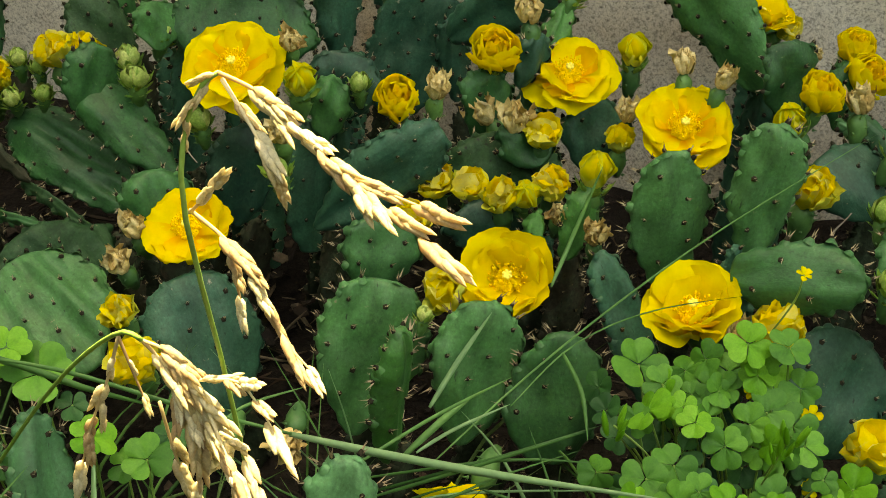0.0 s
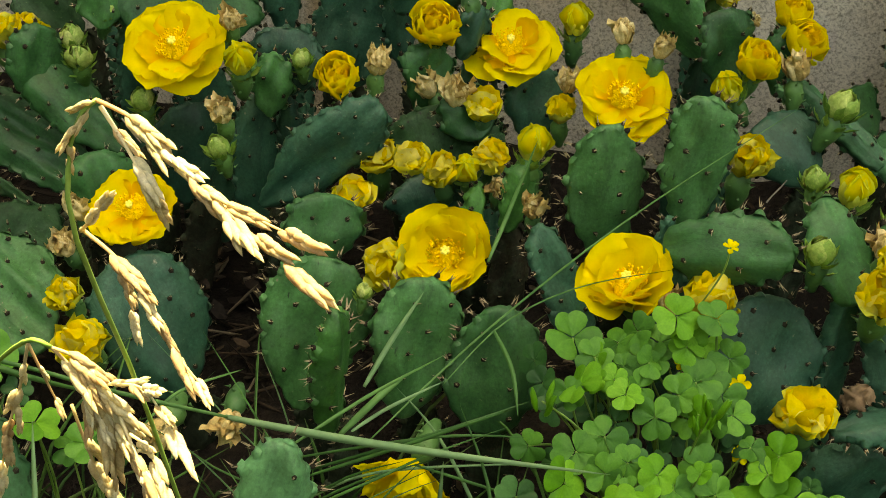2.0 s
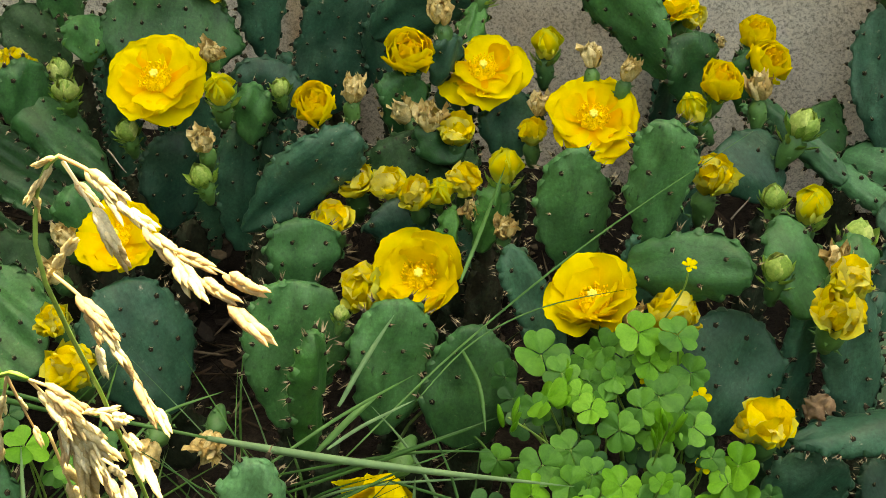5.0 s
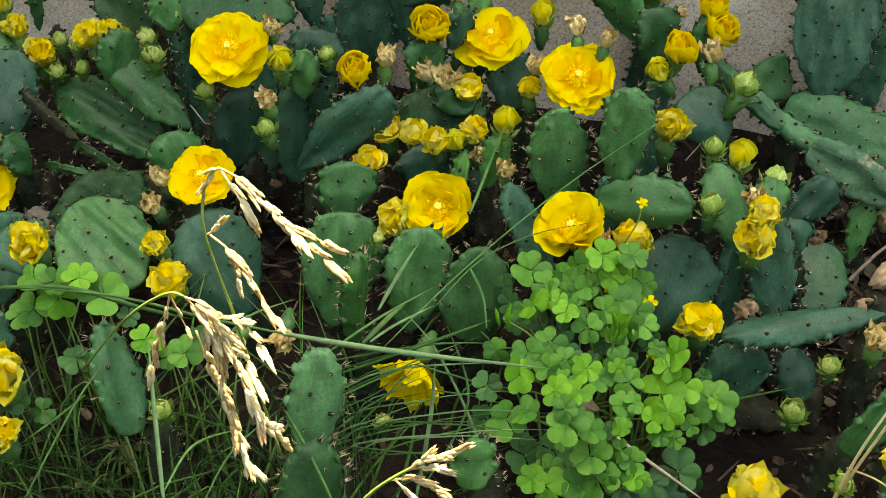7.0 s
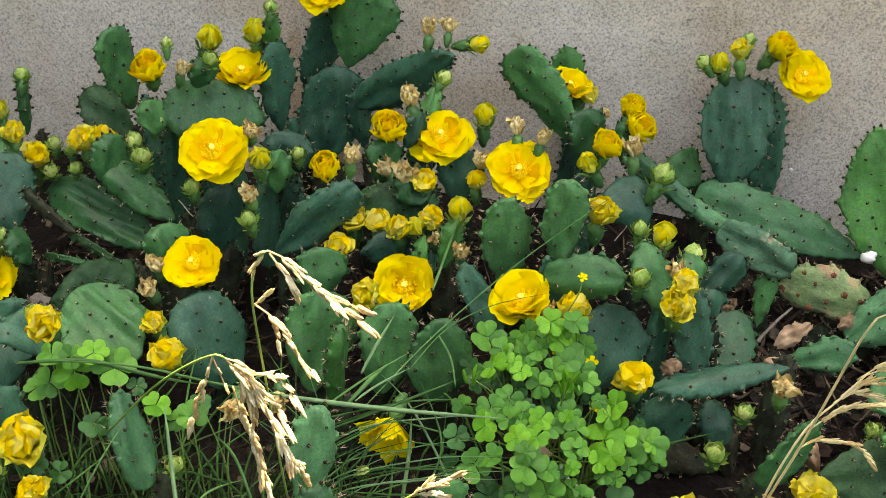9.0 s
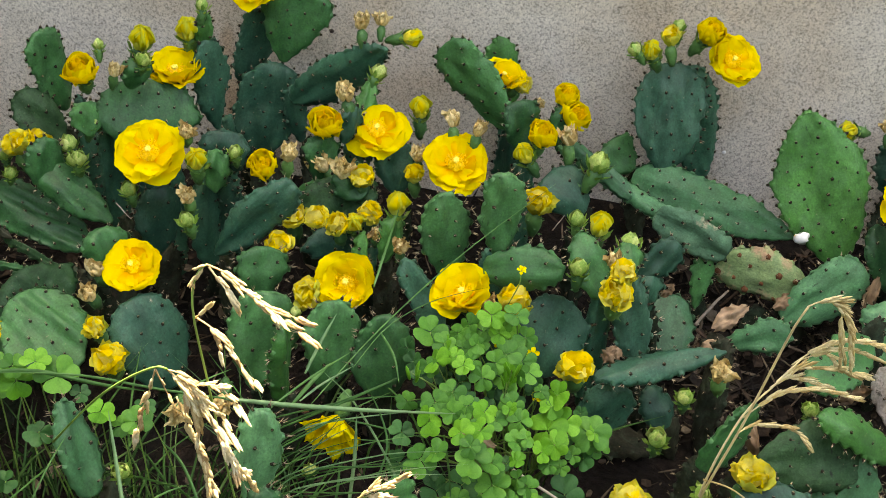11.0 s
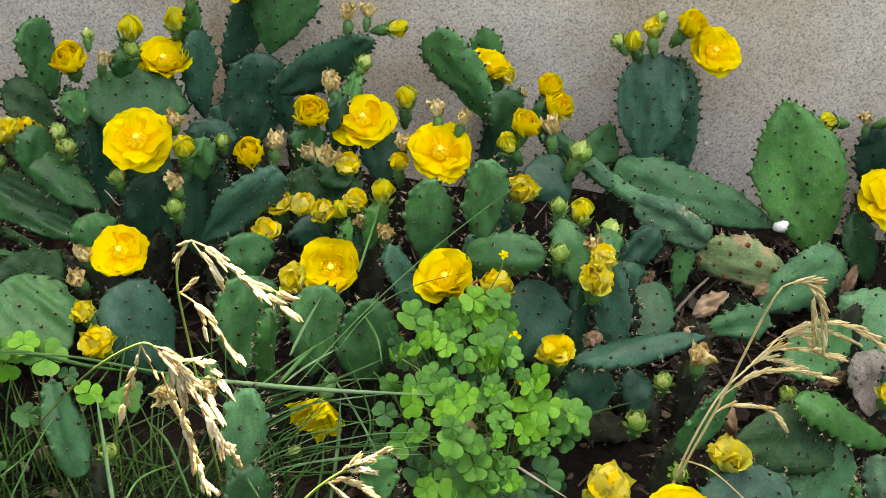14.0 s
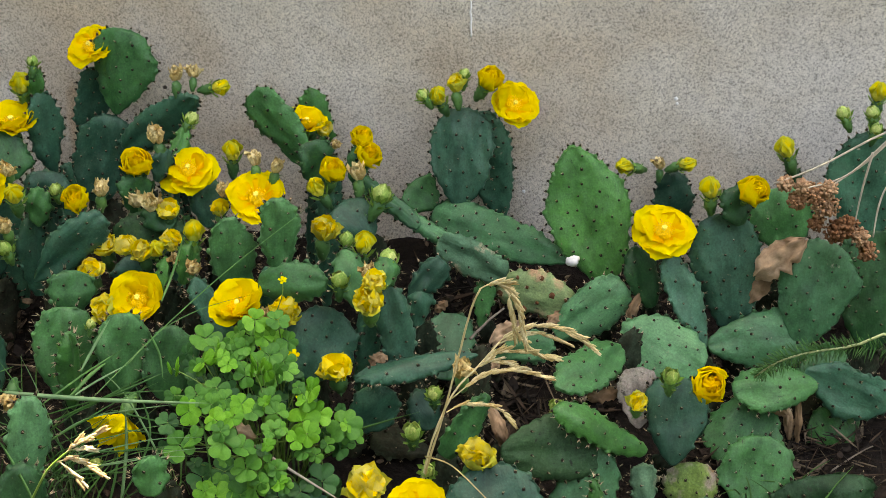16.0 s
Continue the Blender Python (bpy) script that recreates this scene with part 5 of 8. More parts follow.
def build_wall_clump():
    p = plant("prickly_pear", -0.371, -0.074, -0.054, "tall blue-green prickly pear standing against the concrete wall", "cactus", "prickly pears along the wall")
    pad(p, (-0.392, -0.1, 0.0401), (-0.3634, -0.075, 0.1602), 0.082, (0.34, -0.93, 0.11), PAD_BLUE, wrinkle=0.003)
    pad(p, (-0.3389, -0.1, 0.123), (-0.214, -0.15, 0.2258), 0.049, (-0.26, -0.95, -0.15), PAD_BLUE)
    pad(p, (-0.3544, -0.075, 0.1597), (-0.3361, -0.055, 0.274), 0.086, (0.01, -0.99, 0.17), PAD)
    pad(p, (-0.4133, -0.05, 0.0986), (-0.3862, -0.04, 0.2122), 0.051, (0.62, -0.78, -0.08), PAD_BLUE)
    pad(p, (-0.3368, -0.08, 0.0537), (-0.3466, -0.08, 0.1309), 0.029, (0.62, -0.78, 0.08), PAD_BLUE)
    flower(p, (-0.3849, -0.06, 0.253), (-0.18, -0.53, 0.83), 0.0658)
    dried(p, (-0.2448, -0.13, 0.2463), (-0.07, 0.42, 0.91), 0.0268)
    dried(p, (-0.2216, -0.13, 0.2501), (0.02, 0.43, 0.90), 0.0211)
    yellow_bud(p, (-0.185, -0.14, 0.2363), (0.96, 0.01, 0.26), 0.0288)
    pad(p, (-0.38, -0.07, -0.0662), (-0.392, -0.065, 0.0281), 0.046, (0.34, -0.93, 0.11), PAD_OLD_SHADED)
    pad(p, (-0.4253, -0.045, -0.0647), (-0.4133, -0.015, 0.0866), 0.030, (0.62, -0.78, -0.08), PAD_OLD_SHADED)
    pad(p, (-0.3248, -0.075, -0.0665), (-0.3368, -0.045, 0.0417), 0.030, (0.62, -0.78, 0.08), PAD_OLD_SHADED)


def build_budding_clump():
    p = plant("prickly_pear", -0.282, -0.278, -0.067, "prickly pear crowded with wilted yellow and dried tan flowers", "cactus", "prickly pears along the wall")
    pad(p, (-0.3951, -0.29, 0.0098), (-0.3994, -0.27, 0.1169), 0.047, (0.69, -0.71, 0.16), PAD_BLUE)
    pad(p, (-0.3645, -0.36, 0.0761), (-0.2794, -0.33, 0.1553), 0.049, (0.25, -0.96, 0.09), PAD_BLUE)
    pad(p, (-0.1972, -0.21, 0.0738), (-0.1965, -0.18, 0.1262), 0.048, (0.40, -0.80, 0.45), PAD_BLUE)
    pad(p, (-0.3165, -0.21, 0.0561), (-0.2186, -0.2, 0.0747), 0.043, (0.07, -0.98, 0.18), PAD)
    pad(p, (-0.3783, -0.28, 0.1213), (-0.3719, -0.26, 0.172), 0.061, (0.42, -0.86, 0.29), PAD_BLUE)
    pad(p, (-0.3763, -0.3, 0.1157), (-0.376, -0.29, 0.1642), 0.032, (0.46, -0.87, 0.18), PAD)
    pad(p, (-0.3052, -0.41, 0.0524), (-0.303, -0.39, 0.115), 0.052, (0.49, -0.84, 0.25), PAD_GREEN, spiny=1.25)
    pad(p, (-0.2729, -0.26, 0.112), (-0.2676, -0.245, 0.1644), 0.043, (0.65, -0.75, 0.15), PAD)
    pad(p, (-0.243, -0.2, 0.1377), (-0.2288, -0.16, 0.1926), 0.023, (0.51, -0.75, 0.41), PAD_YOUNG, thick=0.016)
    pad(p, (-0.2494, -0.23, 0.1469), (-0.2386, -0.215, 0.1854), 0.029, (0.60, -0.79, 0.14), PAD_BLUE)
    pad(p, (-0.2197, -0.29, 0.1139), (-0.2381, -0.27, 0.1463), 0.048, (0.44, -0.63, 0.64), PAD)
    pad(p, (-0.244, -0.29, 0.087), (-0.252, -0.268, 0.129), 0.088, (0.40, -0.85, 0.30), PAD_SPOTTED, shape=(0.6, 0.6))
    pad(p, (-0.2293, -0.34, 0.0732), (-0.2422, -0.33, 0.1121), 0.074, (0.51, -0.78, 0.37), PAD_BLUE)
    pad(p, (-0.1828, -0.36, 0.0847), (-0.1707, -0.34, 0.1362), 0.027, (0.57, -0.80, 0.18), PAD_YOUNG)
    pad(p, (-0.2133, -0.36, 0.0669), (-0.206, -0.345, 0.1114), 0.016, (0.46, -0.86, 0.21), PAD_YOUNG)
    cup(p, (-0.3158, -0.315, 0.1642), (0.26, -0.33, 0.91), 0.0404)
    dried(p, (-0.2933, -0.294, 0.1692), (0.14, 0.01, 0.99), 0.0281)
    dried(p, (-0.3825, -0.37, 0.1562), (0.05, -0.34, 0.94), 0.0272)
    green_bud(p, (-0.3832, -0.379, 0.1343), (-0.10, -0.20, 0.98), 0.0254)
    green_bud(p, (-0.3575, -0.28, 0.1587), (0.02, -0.17, 0.98), 0.0209)
    dried(p, (-0.2689, -0.259, 0.137), (-0.55, -0.11, 0.83), 0.0303)
    dried(p, (-0.2381, -0.285, 0.1481), (0.02, -0.17, 0.98), 0.0324)
    faded(p, (-0.2169, -0.285, 0.1396), (0.15, -0.25, 0.96), 0.0338)
    cup(p, (-0.2634, -0.247, 0.1799), (0.22, -0.21, 0.95), 0.0445)
    dried(p, (-0.247, -0.217, 0.2045), (-0.09, 0.07, 0.99), 0.0329)
    green_bud(p, (-0.2208, -0.157, 0.2016), (0.43, 0.38, 0.82), 0.0247)
    flower(p, (-0.215, -0.21, 0.1601), (0.06, -0.42, 0.91), 0.0722)
    yellow_bud(p, (-0.1761, -0.149, 0.1532), (0.03, 0.30, 0.95), 0.0325)
    faded(p, (-0.2858, -0.326, 0.1123), (0.03, -0.26, 0.97), 0.0395)
    faded(p, (-0.2576, -0.329, 0.1135), (0.02, -0.17, 0.98), 0.0349)
    faded(p, (-0.2311, -0.347, 0.1193), (0.05, -0.34, 0.94), 0.0358)
    yellow_bud(p, (-0.2146, -0.345, 0.1224), (0.03, -0.26, 0.97), 0.0270)
    faded(p, (-0.2003, -0.332, 0.1267), (0.03, -0.26, 0.97), 0.0360)
    dried(p, (-0.1888, -0.35, 0.1143), (0.23, -0.41, 0.88), 0.0249)
    faded(p, (-0.2951, -0.355, 0.0945), (0.05, -0.34, 0.94), 0.0377)
    yellow_bud(p, (-0.1692, -0.338, 0.1454), (0.08, 0.35, 0.93), 0.0334)
    dried(p, (-0.1597, -0.381, 0.1212), (0.03, -0.26, 0.97), 0.0244)
    dried(p, (-0.1669, -0.227, 0.1384), (-0.02, 0.08, 1.00), 0.0250)
    faded(p, (-0.1686, -0.244, 0.1231), (0.02, -0.17, 0.98), 0.0302)
    dried(p, (-0.1315, -0.201, 0.1709), (-0.05, 0.29, 0.96), 0.0264)
    dried(p, (-0.1005, -0.215, 0.1694), (0.28, 0.10, 0.95), 0.0261)
    pad(p, (-0.4071, -0.26, -0.0776), (-0.3951, -0.255, -0.0022), 0.030, (0.69, -0.71, 0.16), PAD_OLD_SHADED)
    pad(p, (-0.3525, -0.33, -0.0818), (-0.3645, -0.325, 0.0641), 0.030, (0.25, -0.96, 0.09), PAD_OLD_SHADED)
    pad(p, (-0.2092, -0.18, -0.0728), (-0.1972, -0.175, 0.0618), 0.030, (0.40, -0.80, 0.45), PAD_OLD_SHADED)
    pad(p, (-0.3045, -0.18, -0.0728), (-0.3165, -0.175, 0.0441), 0.030, (0.07, -0.98, 0.18), PAD_OLD_SHADED)
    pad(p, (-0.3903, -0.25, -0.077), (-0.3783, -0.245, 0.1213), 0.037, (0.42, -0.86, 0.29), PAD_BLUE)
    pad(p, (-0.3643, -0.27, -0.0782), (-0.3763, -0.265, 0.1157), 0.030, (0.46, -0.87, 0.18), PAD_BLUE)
    pad(p, (-0.3172, -0.38, -0.0848), (-0.3052, -0.375, 0.0404), 0.031, (0.49, -0.84, 0.25), PAD_OLD_SHADED)
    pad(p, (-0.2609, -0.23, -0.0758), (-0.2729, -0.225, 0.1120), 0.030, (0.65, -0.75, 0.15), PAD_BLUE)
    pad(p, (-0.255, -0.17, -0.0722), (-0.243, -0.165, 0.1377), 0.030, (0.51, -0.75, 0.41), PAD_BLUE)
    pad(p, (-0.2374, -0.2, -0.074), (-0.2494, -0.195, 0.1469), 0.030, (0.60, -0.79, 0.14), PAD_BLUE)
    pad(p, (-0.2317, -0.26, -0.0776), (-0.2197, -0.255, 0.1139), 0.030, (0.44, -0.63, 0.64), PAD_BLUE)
    pad(p, (-0.2173, -0.31, -0.0806), (-0.2293, -0.305, 0.0612), 0.045, (0.51, -0.78, 0.37), PAD_OLD_SHADED)
    pad(p, (-0.1948, -0.33, -0.0818), (-0.1828, -0.325, 0.0727), 0.030, (0.57, -0.80, 0.18), PAD_OLD_SHADED)
    pad(p, (-0.2013, -0.33, -0.0818), (-0.2133, -0.325, 0.0549), 0.030, (0.46, -0.86, 0.21), PAD_OLD_SHADED)


def build_middle_clump():
    p = plant("prickly_pear", -0.031, -0.251, -0.065, "spiny green prickly pear with upright oval pads and buds", "cactus", "prickly pears along the wall")
    pad(p, (-0.0733, -0.15, 0.1334), (-0.1511, -0.12, 0.2231), 0.062, (-0.32, -0.95, 0.04), PAD)
    pad(p, (-0.0906, -0.04, 0.1043), (-0.0993, -0.03, 0.1899), 0.049, (0.37, -0.92, 0.14), PAD_YOUNG)
    pad(p, (-0.0522, -0.2, 0.1296), (-0.0583, -0.19, 0.1943), 0.045, (0.51, -0.84, 0.18), PAD)
    pad(p, (-0.1128, -0.37, 0.0741), (-0.115, -0.37, 0.1847), 0.049, (0.35, -0.94, 0.01), PAD_GREEN, spiny=1.2)
    pad(p, (-0.0616, -0.375, 0.1094), (-0.057, -0.37, 0.2123), 0.046, (0.27, -0.96, 0.03), PAD_GREEN, spiny=1.2)
    pad(p, (-0.0701, -0.43, 0.137), (0.0096, -0.437, 0.1505), 0.046, (-0.15, -0.90, 0.40), PAD_GREEN, spiny=1.2)
    pad(p, (0.0188, -0.25, 0.092), (-0.0217, -0.23, 0.1307), 0.056, (0.30, -0.68, 0.67), PAD_BLUE)
    pad(p, (0.0692, -0.07, 0.0412), (0.0357, -0.06, 0.0734), 0.054, (0.34, -0.73, 0.59), PAD)
    pad(p, (0.0463, -0.44, 0.1214), (0.02, -0.4, 0.1706), 0.040, (0.37, -0.61, 0.70), PAD)
    pad(p, (0.0671, -0.43, 0.14), (0.0684, -0.405, 0.1658), 0.031, (0.49, -0.64, 0.59), PAD)
    pad(p, (-0.0168, -0.16, 0.1132), (-0.0135, -0.14, 0.1643), 0.029, (0.52, -0.80, 0.28), PAD)
    flower(p, (-0.1228, -0.239, 0.1423), (0.08, -0.54, 0.84), 0.0760)
    goblet(p, (-0.0844, -0.118, 0.1878), (0.21, -0.07, 0.98), 0.0538)
    faded(p, (-0.0637, -0.12, 0.1748), (0.70, -0.21, 0.69), 0.0266)
    dried(p, (-0.0428, -0.15, 0.1687), (0.76, -0.05, 0.64), 0.0184)
    cup(p, (-0.0125, -0.133, 0.1715), (0.31, 0.13, 0.94), 0.0357)
    cup(p, (-0.0009, -0.152, 0.1575), (0.57, -0.18, 0.80), 0.0417)
    cup(p, (-0.0328, -0.214, 0.1657), (0.24, 0.19, 0.95), 0.0388)
    dried(p, (-0.004, -0.2, 0.159), (-0.04, 0.25, 0.97), 0.0304)
    yellow_bud(p, (-0.0503, -0.229, 0.1502), (-0.47, 0.03, 0.88), 0.0295)
    green_bud(p, (0.032, -0.233, 0.1516), (0.36, 0.26, 0.90), 0.0348)
    faded(p, (-0.0288, -0.288, 0.1279), (0.14, -0.08, 0.99), 0.0407)
    green_bud(p, (0.0154, -0.36, 0.1608), (-0.02, 0.08, 1.00), 0.0233)
    yellow_bud(p, (0.0383, -0.381, 0.168), (0.12, 0.30, 0.95), 0.0317)
    green_bud(p, (0.0695, -0.398, 0.1626), (0.28, 0.30, 0.91), 0.0314)
    dried(p, (0.0572, -0.444, 0.1696), (-0.02, 0.08, 1.00), 0.0273)
    faded(p, (0.0598, -0.467, 0.1491), (0.06, -0.42, 0.91), 0.0424)
    faded(p, (0.065, -0.455, 0.166), (0.2, -0.3, 0.93), 0.0340)
    green_bud(p, (0.0232, -0.436, 0.1559), (0.07, 0.01, 1.00), 0.0259)
    goblet(p, (-0.0876, -0.455, 0.1299), (-0.10, -0.34, 0.93), 0.0630)
    faded(p, (-0.0359, -0.45, 0.1173), (0.35, 0.09, 0.93), 0.0438)
    dried(p, (-0.0604, -0.45, 0.1098), (-0.02, 0.08, 1.00), 0.0245)
    pad(p, (-0.0853, -0.12, -0.0692), (-0.0733, -0.115, 0.1334), 0.037, (-0.32, -0.95, 0.04), PAD_BLUE)
    pad(p, (-0.0786, -0.035, -0.0641), (-0.0906, -0.005, 0.1043), 0.030, (0.37, -0.92, 0.14), PAD_BLUE)
    pad(p, (-0.0642, -0.17, -0.0722), (-0.0522, -0.165, 0.1296), 0.030, (0.51, -0.84, 0.18), PAD_BLUE)
    pad(p, (-0.1008, -0.34, -0.0824), (-0.1128, -0.335, 0.0621), 0.030, (0.35, -0.94, 0.01), PAD_OLD_SHADED)
    pad(p, (-0.0736, -0.345, -0.0827), (-0.0616, -0.340, 0.1094), 0.030, (0.27, -0.96, 0.03), PAD_BLUE)
    pad(p, (-0.0581, -0.4, -0.086), (-0.0701, -0.395, 0.1370), 0.030, (-0.15, -0.90, 0.40), PAD_BLUE)
    pad(p, (0.0068, -0.22, -0.0757), (0.0188, -0.215, 0.0800), 0.033, (0.30, -0.68, 0.67), PAD_OLD_SHADED)
    pad(p, (0.0812, -0.065, -0.0724), (0.0692, -0.035, 0.0292), 0.033, (0.34, -0.73, 0.59), PAD_OLD_SHADED)
    pad(p, (0.0343, -0.41, -0.0893), (0.0463, -0.405, 0.1214), 0.030, (0.37, -0.61, 0.70), PAD_BLUE)


def build_front_clump():
    p = plant("prickly_pear", -0.196, -0.561, -0.084, "bright green prickly pear with an open flower behind grass", "cactus", "prickly pears along the wall")
    pad(p, (-0.2907, -0.49, 0.0065), (-0.279, -0.46, 0.1122), 0.072, (0.41, -0.89, 0.21), PAD_GREEN, spiny=1.25)
    pad(p, (-0.248, -0.55, 0.0423), (-0.2404, -0.55, 0.1416), 0.032, (0.95, -0.30, -0.07), PAD_YOUNG, spiny=1.25)
    pad(p, (-0.2163, -0.5, 0.0244), (-0.2066, -0.475, 0.1196), 0.056, (0.49, -0.86, 0.18), PAD_GREEN, spiny=1.25)
    pad(p, (-0.1604, -0.49, 0.016), (-0.1614, -0.47, 0.1041), 0.058, (0.34, -0.92, 0.21), PAD_GREEN, spiny=1.25)
    pad(p, (-0.2336, -0.7, 0.0639), (-0.2226, -0.68, 0.1594), 0.040, (0.52, -0.85, 0.12), PAD_PALE, spiny=1.25)
    pad(p, (-0.2058, -0.76, 0.0641), (-0.2091, -0.75, 0.137), 0.046, (0.62, -0.77, 0.13), PAD, spiny=1.25)
    pad(p, (-0.1091, -0.7, 0.0664), (-0.1083, -0.69, 0.1063), 0.035, (0.45, -0.87, 0.21), PAD, spiny=1.25)
    pad(p, (-0.1053, -0.42, 0.017), (-0.154, -0.4, 0.1206), 0.035, (0.68, -0.59, 0.43), PAD_BLUE)
    goblet(p, (-0.2026, -0.448, 0.123), (0.12, -0.62, 0.77), 0.0640)
    faded(p, (-0.2383, -0.455, 0.1104), (-0.61, -0.40, 0.68), 0.0433)
    drooping(p, (-0.1928, -0.575, 0.0418), (-0.15, -0.75, -0.25), 0.060)
    green_bud(p, (-0.21, -0.6, 0.0159), (0.01, -0.09, 1.00), 0.0182)
    green_bud(p, (-0.2459, -0.48, 0.1065), (0.10, 0.26, 0.96), 0.0148)
    pad(p, (-0.2787, -0.46, -0.0896), (-0.2907, -0.455, -0.0055), 0.043, (0.41, -0.89, 0.21), PAD_OLD_SHADED)
    pad(p, (-0.26, -0.52, -0.0932), (-0.248, -0.515, 0.0303), 0.030, (0.95, -0.30, -0.07), PAD_OLD_SHADED)
    pad(p, (-0.2043, -0.47, -0.0902), (-0.2163, -0.465, 0.0124), 0.034, (0.49, -0.86, 0.18), PAD_OLD_SHADED)
    pad(p, (-0.1724, -0.46, -0.0896), (-0.1604, -0.455, 0.0040), 0.035, (0.34, -0.92, 0.21), PAD_OLD_SHADED)
    pad(p, (-0.2216, -0.67, -0.1022), (-0.2336, -0.665, 0.0519), 0.030, (0.52, -0.85, 0.12), PAD_OLD_SHADED)
    pad(p, (-0.2178, -0.73, -0.1058), (-0.2058, -0.725, 0.0521), 0.030, (0.62, -0.77, 0.13), PAD_OLD_SHADED)
    pad(p, (-0.0971, -0.67, -0.1022), (-0.1091, -0.665, 0.0544), 0.030, (0.45, -0.87, 0.21), PAD_OLD_SHADED)
    pad(p, (-0.1173, -0.39, -0.0854), (-0.1053, -0.385, 0.0050), 0.030, (0.68, -0.59, 0.43), PAD_OLD_SHADED)


def build_low_clump():
    p = plant("prickly_pear", -0.519, -0.499, -0.080, "low prickly pear with broad pads and wilted yellow flowers", "cactus", "prickly pears along the wall")
    pad(p, (-0.47, -0.5, 0.026), (-0.551, -0.45, 0.07), 0.088, (0.27, -0.52, 0.81), PAD_GREEN, wrinkle=0.0080)
    pad(p, (-0.532, -0.42, 0.01), (-0.567, -0.4, 0.066), 0.090, (0.46, -0.56, 0.66), PAD_SPOTTED, wrinkle=0.0070)
    pad(p, (-0.382, -0.48, -0.009), (-0.423, -0.45, 0.082), 0.076, (0.6, -0.69, 0.41), PAD_BLUE)
    pad(p, (-0.4633, -0.41, 0.0782), (-0.4697, -0.39, 0.1229), 0.049, (0.59, -0.70, 0.40), PAD)
    pad(p, (-0.3886, -0.68, 0.0331), (-0.4159, -0.65, 0.1182), 0.040, (0.77, -0.49, 0.42), PAD_PALE, spiny=1.25)
    pad(p, (-0.6553, -0.46, -0.0505), (-0.6262, -0.44, 0.0402), 0.053, (0.55, -0.84, 0.01), PAD_BLUE)
    pad(p, (-0.5739, -0.45, 0.023), (-0.6143, -0.43, 0.0371), 0.021, (0.21, -0.24, 0.95), PAD_DEAD)
    pad(p, (-0.5878, -0.56, 0.0189), (-0.6189, -0.53, 0.0686), 0.086, (0.54, -0.53, 0.66), PAD_BLUE)
    pad(p, (-0.5731, -0.62, -0.0003), (-0.5862, -0.6, 0.0513), 0.083, (0.64, -0.65, 0.41), PAD_BLUE)
    pad(p, (-0.5618, -0.52, 0.0358), (-0.5903, -0.5, 0.073), 0.061, (0.60, -0.41, 0.68), PAD_BLUE)
    flower(p, (-0.4294, -0.43, 0.1085), (0.07, -0.51, 0.86), 0.0641)
    dried(p, (-0.4639, -0.44, 0.1047), (-0.18, -0.31, 0.93), 0.0269)
    dried(p, (-0.4661, -0.46, 0.0885), (-0.11, -0.46, 0.88), 0.0280)
    faded(p, (-0.4459, -0.5, 0.0782), (-0.03, -0.44, 0.90), 0.0312)
    faded(p, (-0.4261, -0.52, 0.0573), (0.14, -0.49, 0.86), 0.0460)
    faded(p, (-0.5315, -0.555, 0.1053), (0.09, -0.43, 0.90), 0.0435)
    green_bud(p, (-0.5497, -0.54, 0.1085), (0.01, -0.11, 0.99), 0.0201)
    faded(p, (-0.5073, -0.673, 0.0673), (0.09, -0.43, 0.90), 0.0582)
    green_bud(p, (-0.5727, -0.62, 0.0368), (0.05, -0.28, 0.96), 0.0197)
    green_bud(p, (-0.5204, -0.7, 0.0523), (0.05, -0.28, 0.96), 0.0208)
    faded(p, (-0.4618, -0.74, 0.0731), (0.05, -0.28, 0.96), 0.0351)
    green_bud(p, (-0.3476, -0.7, 0.0905), (0.07, -0.36, 0.93), 0.0233)
    dried(p, (-0.3207, -0.62, 0.0889), (0.06, -1.00, 0.00), 0.0303)
    dried(p, (-0.2792, -0.62, 0.1058), (0.14, -0.98, -0.11), 0.0261)
    pad(p, (-0.3863, -0.45, -0.089), (-0.3983, -0.445, -0.0271), 0.042, (0.60, -0.69, 0.41), PAD_OLD_SHADED)
    pad(p, (-0.4753, -0.38, -0.0848), (-0.4633, -0.375, 0.0662), 0.030, (0.59, -0.70, 0.40), PAD_OLD_SHADED)
    pad(p, (-0.3766, -0.65, -0.101), (-0.3886, -0.645, 0.0211), 0.030, (0.77, -0.49, 0.42), PAD_OLD_SHADED)
    pad(p, (-0.5619, -0.42, -0.0872), (-0.5739, -0.415, 0.0110), 0.030, (0.21, -0.24, 0.95), PAD_OLD_SHADED)
    pad(p, (-0.5998, -0.53, -0.0938), (-0.5878, -0.525, 0.0069), 0.046, (0.54, -0.53, 0.66), PAD_OLD_SHADED)
    pad(p, (-0.5611, -0.59, -0.0974), (-0.5731, -0.585, -0.0123), 0.046, (0.64, -0.65, 0.41), PAD_OLD_SHADED)
    pad(p, (-0.5738, -0.49, -0.0914), (-0.5618, -0.485, 0.0238), 0.036, (0.60, -0.41, 0.68), PAD_OLD_SHADED)


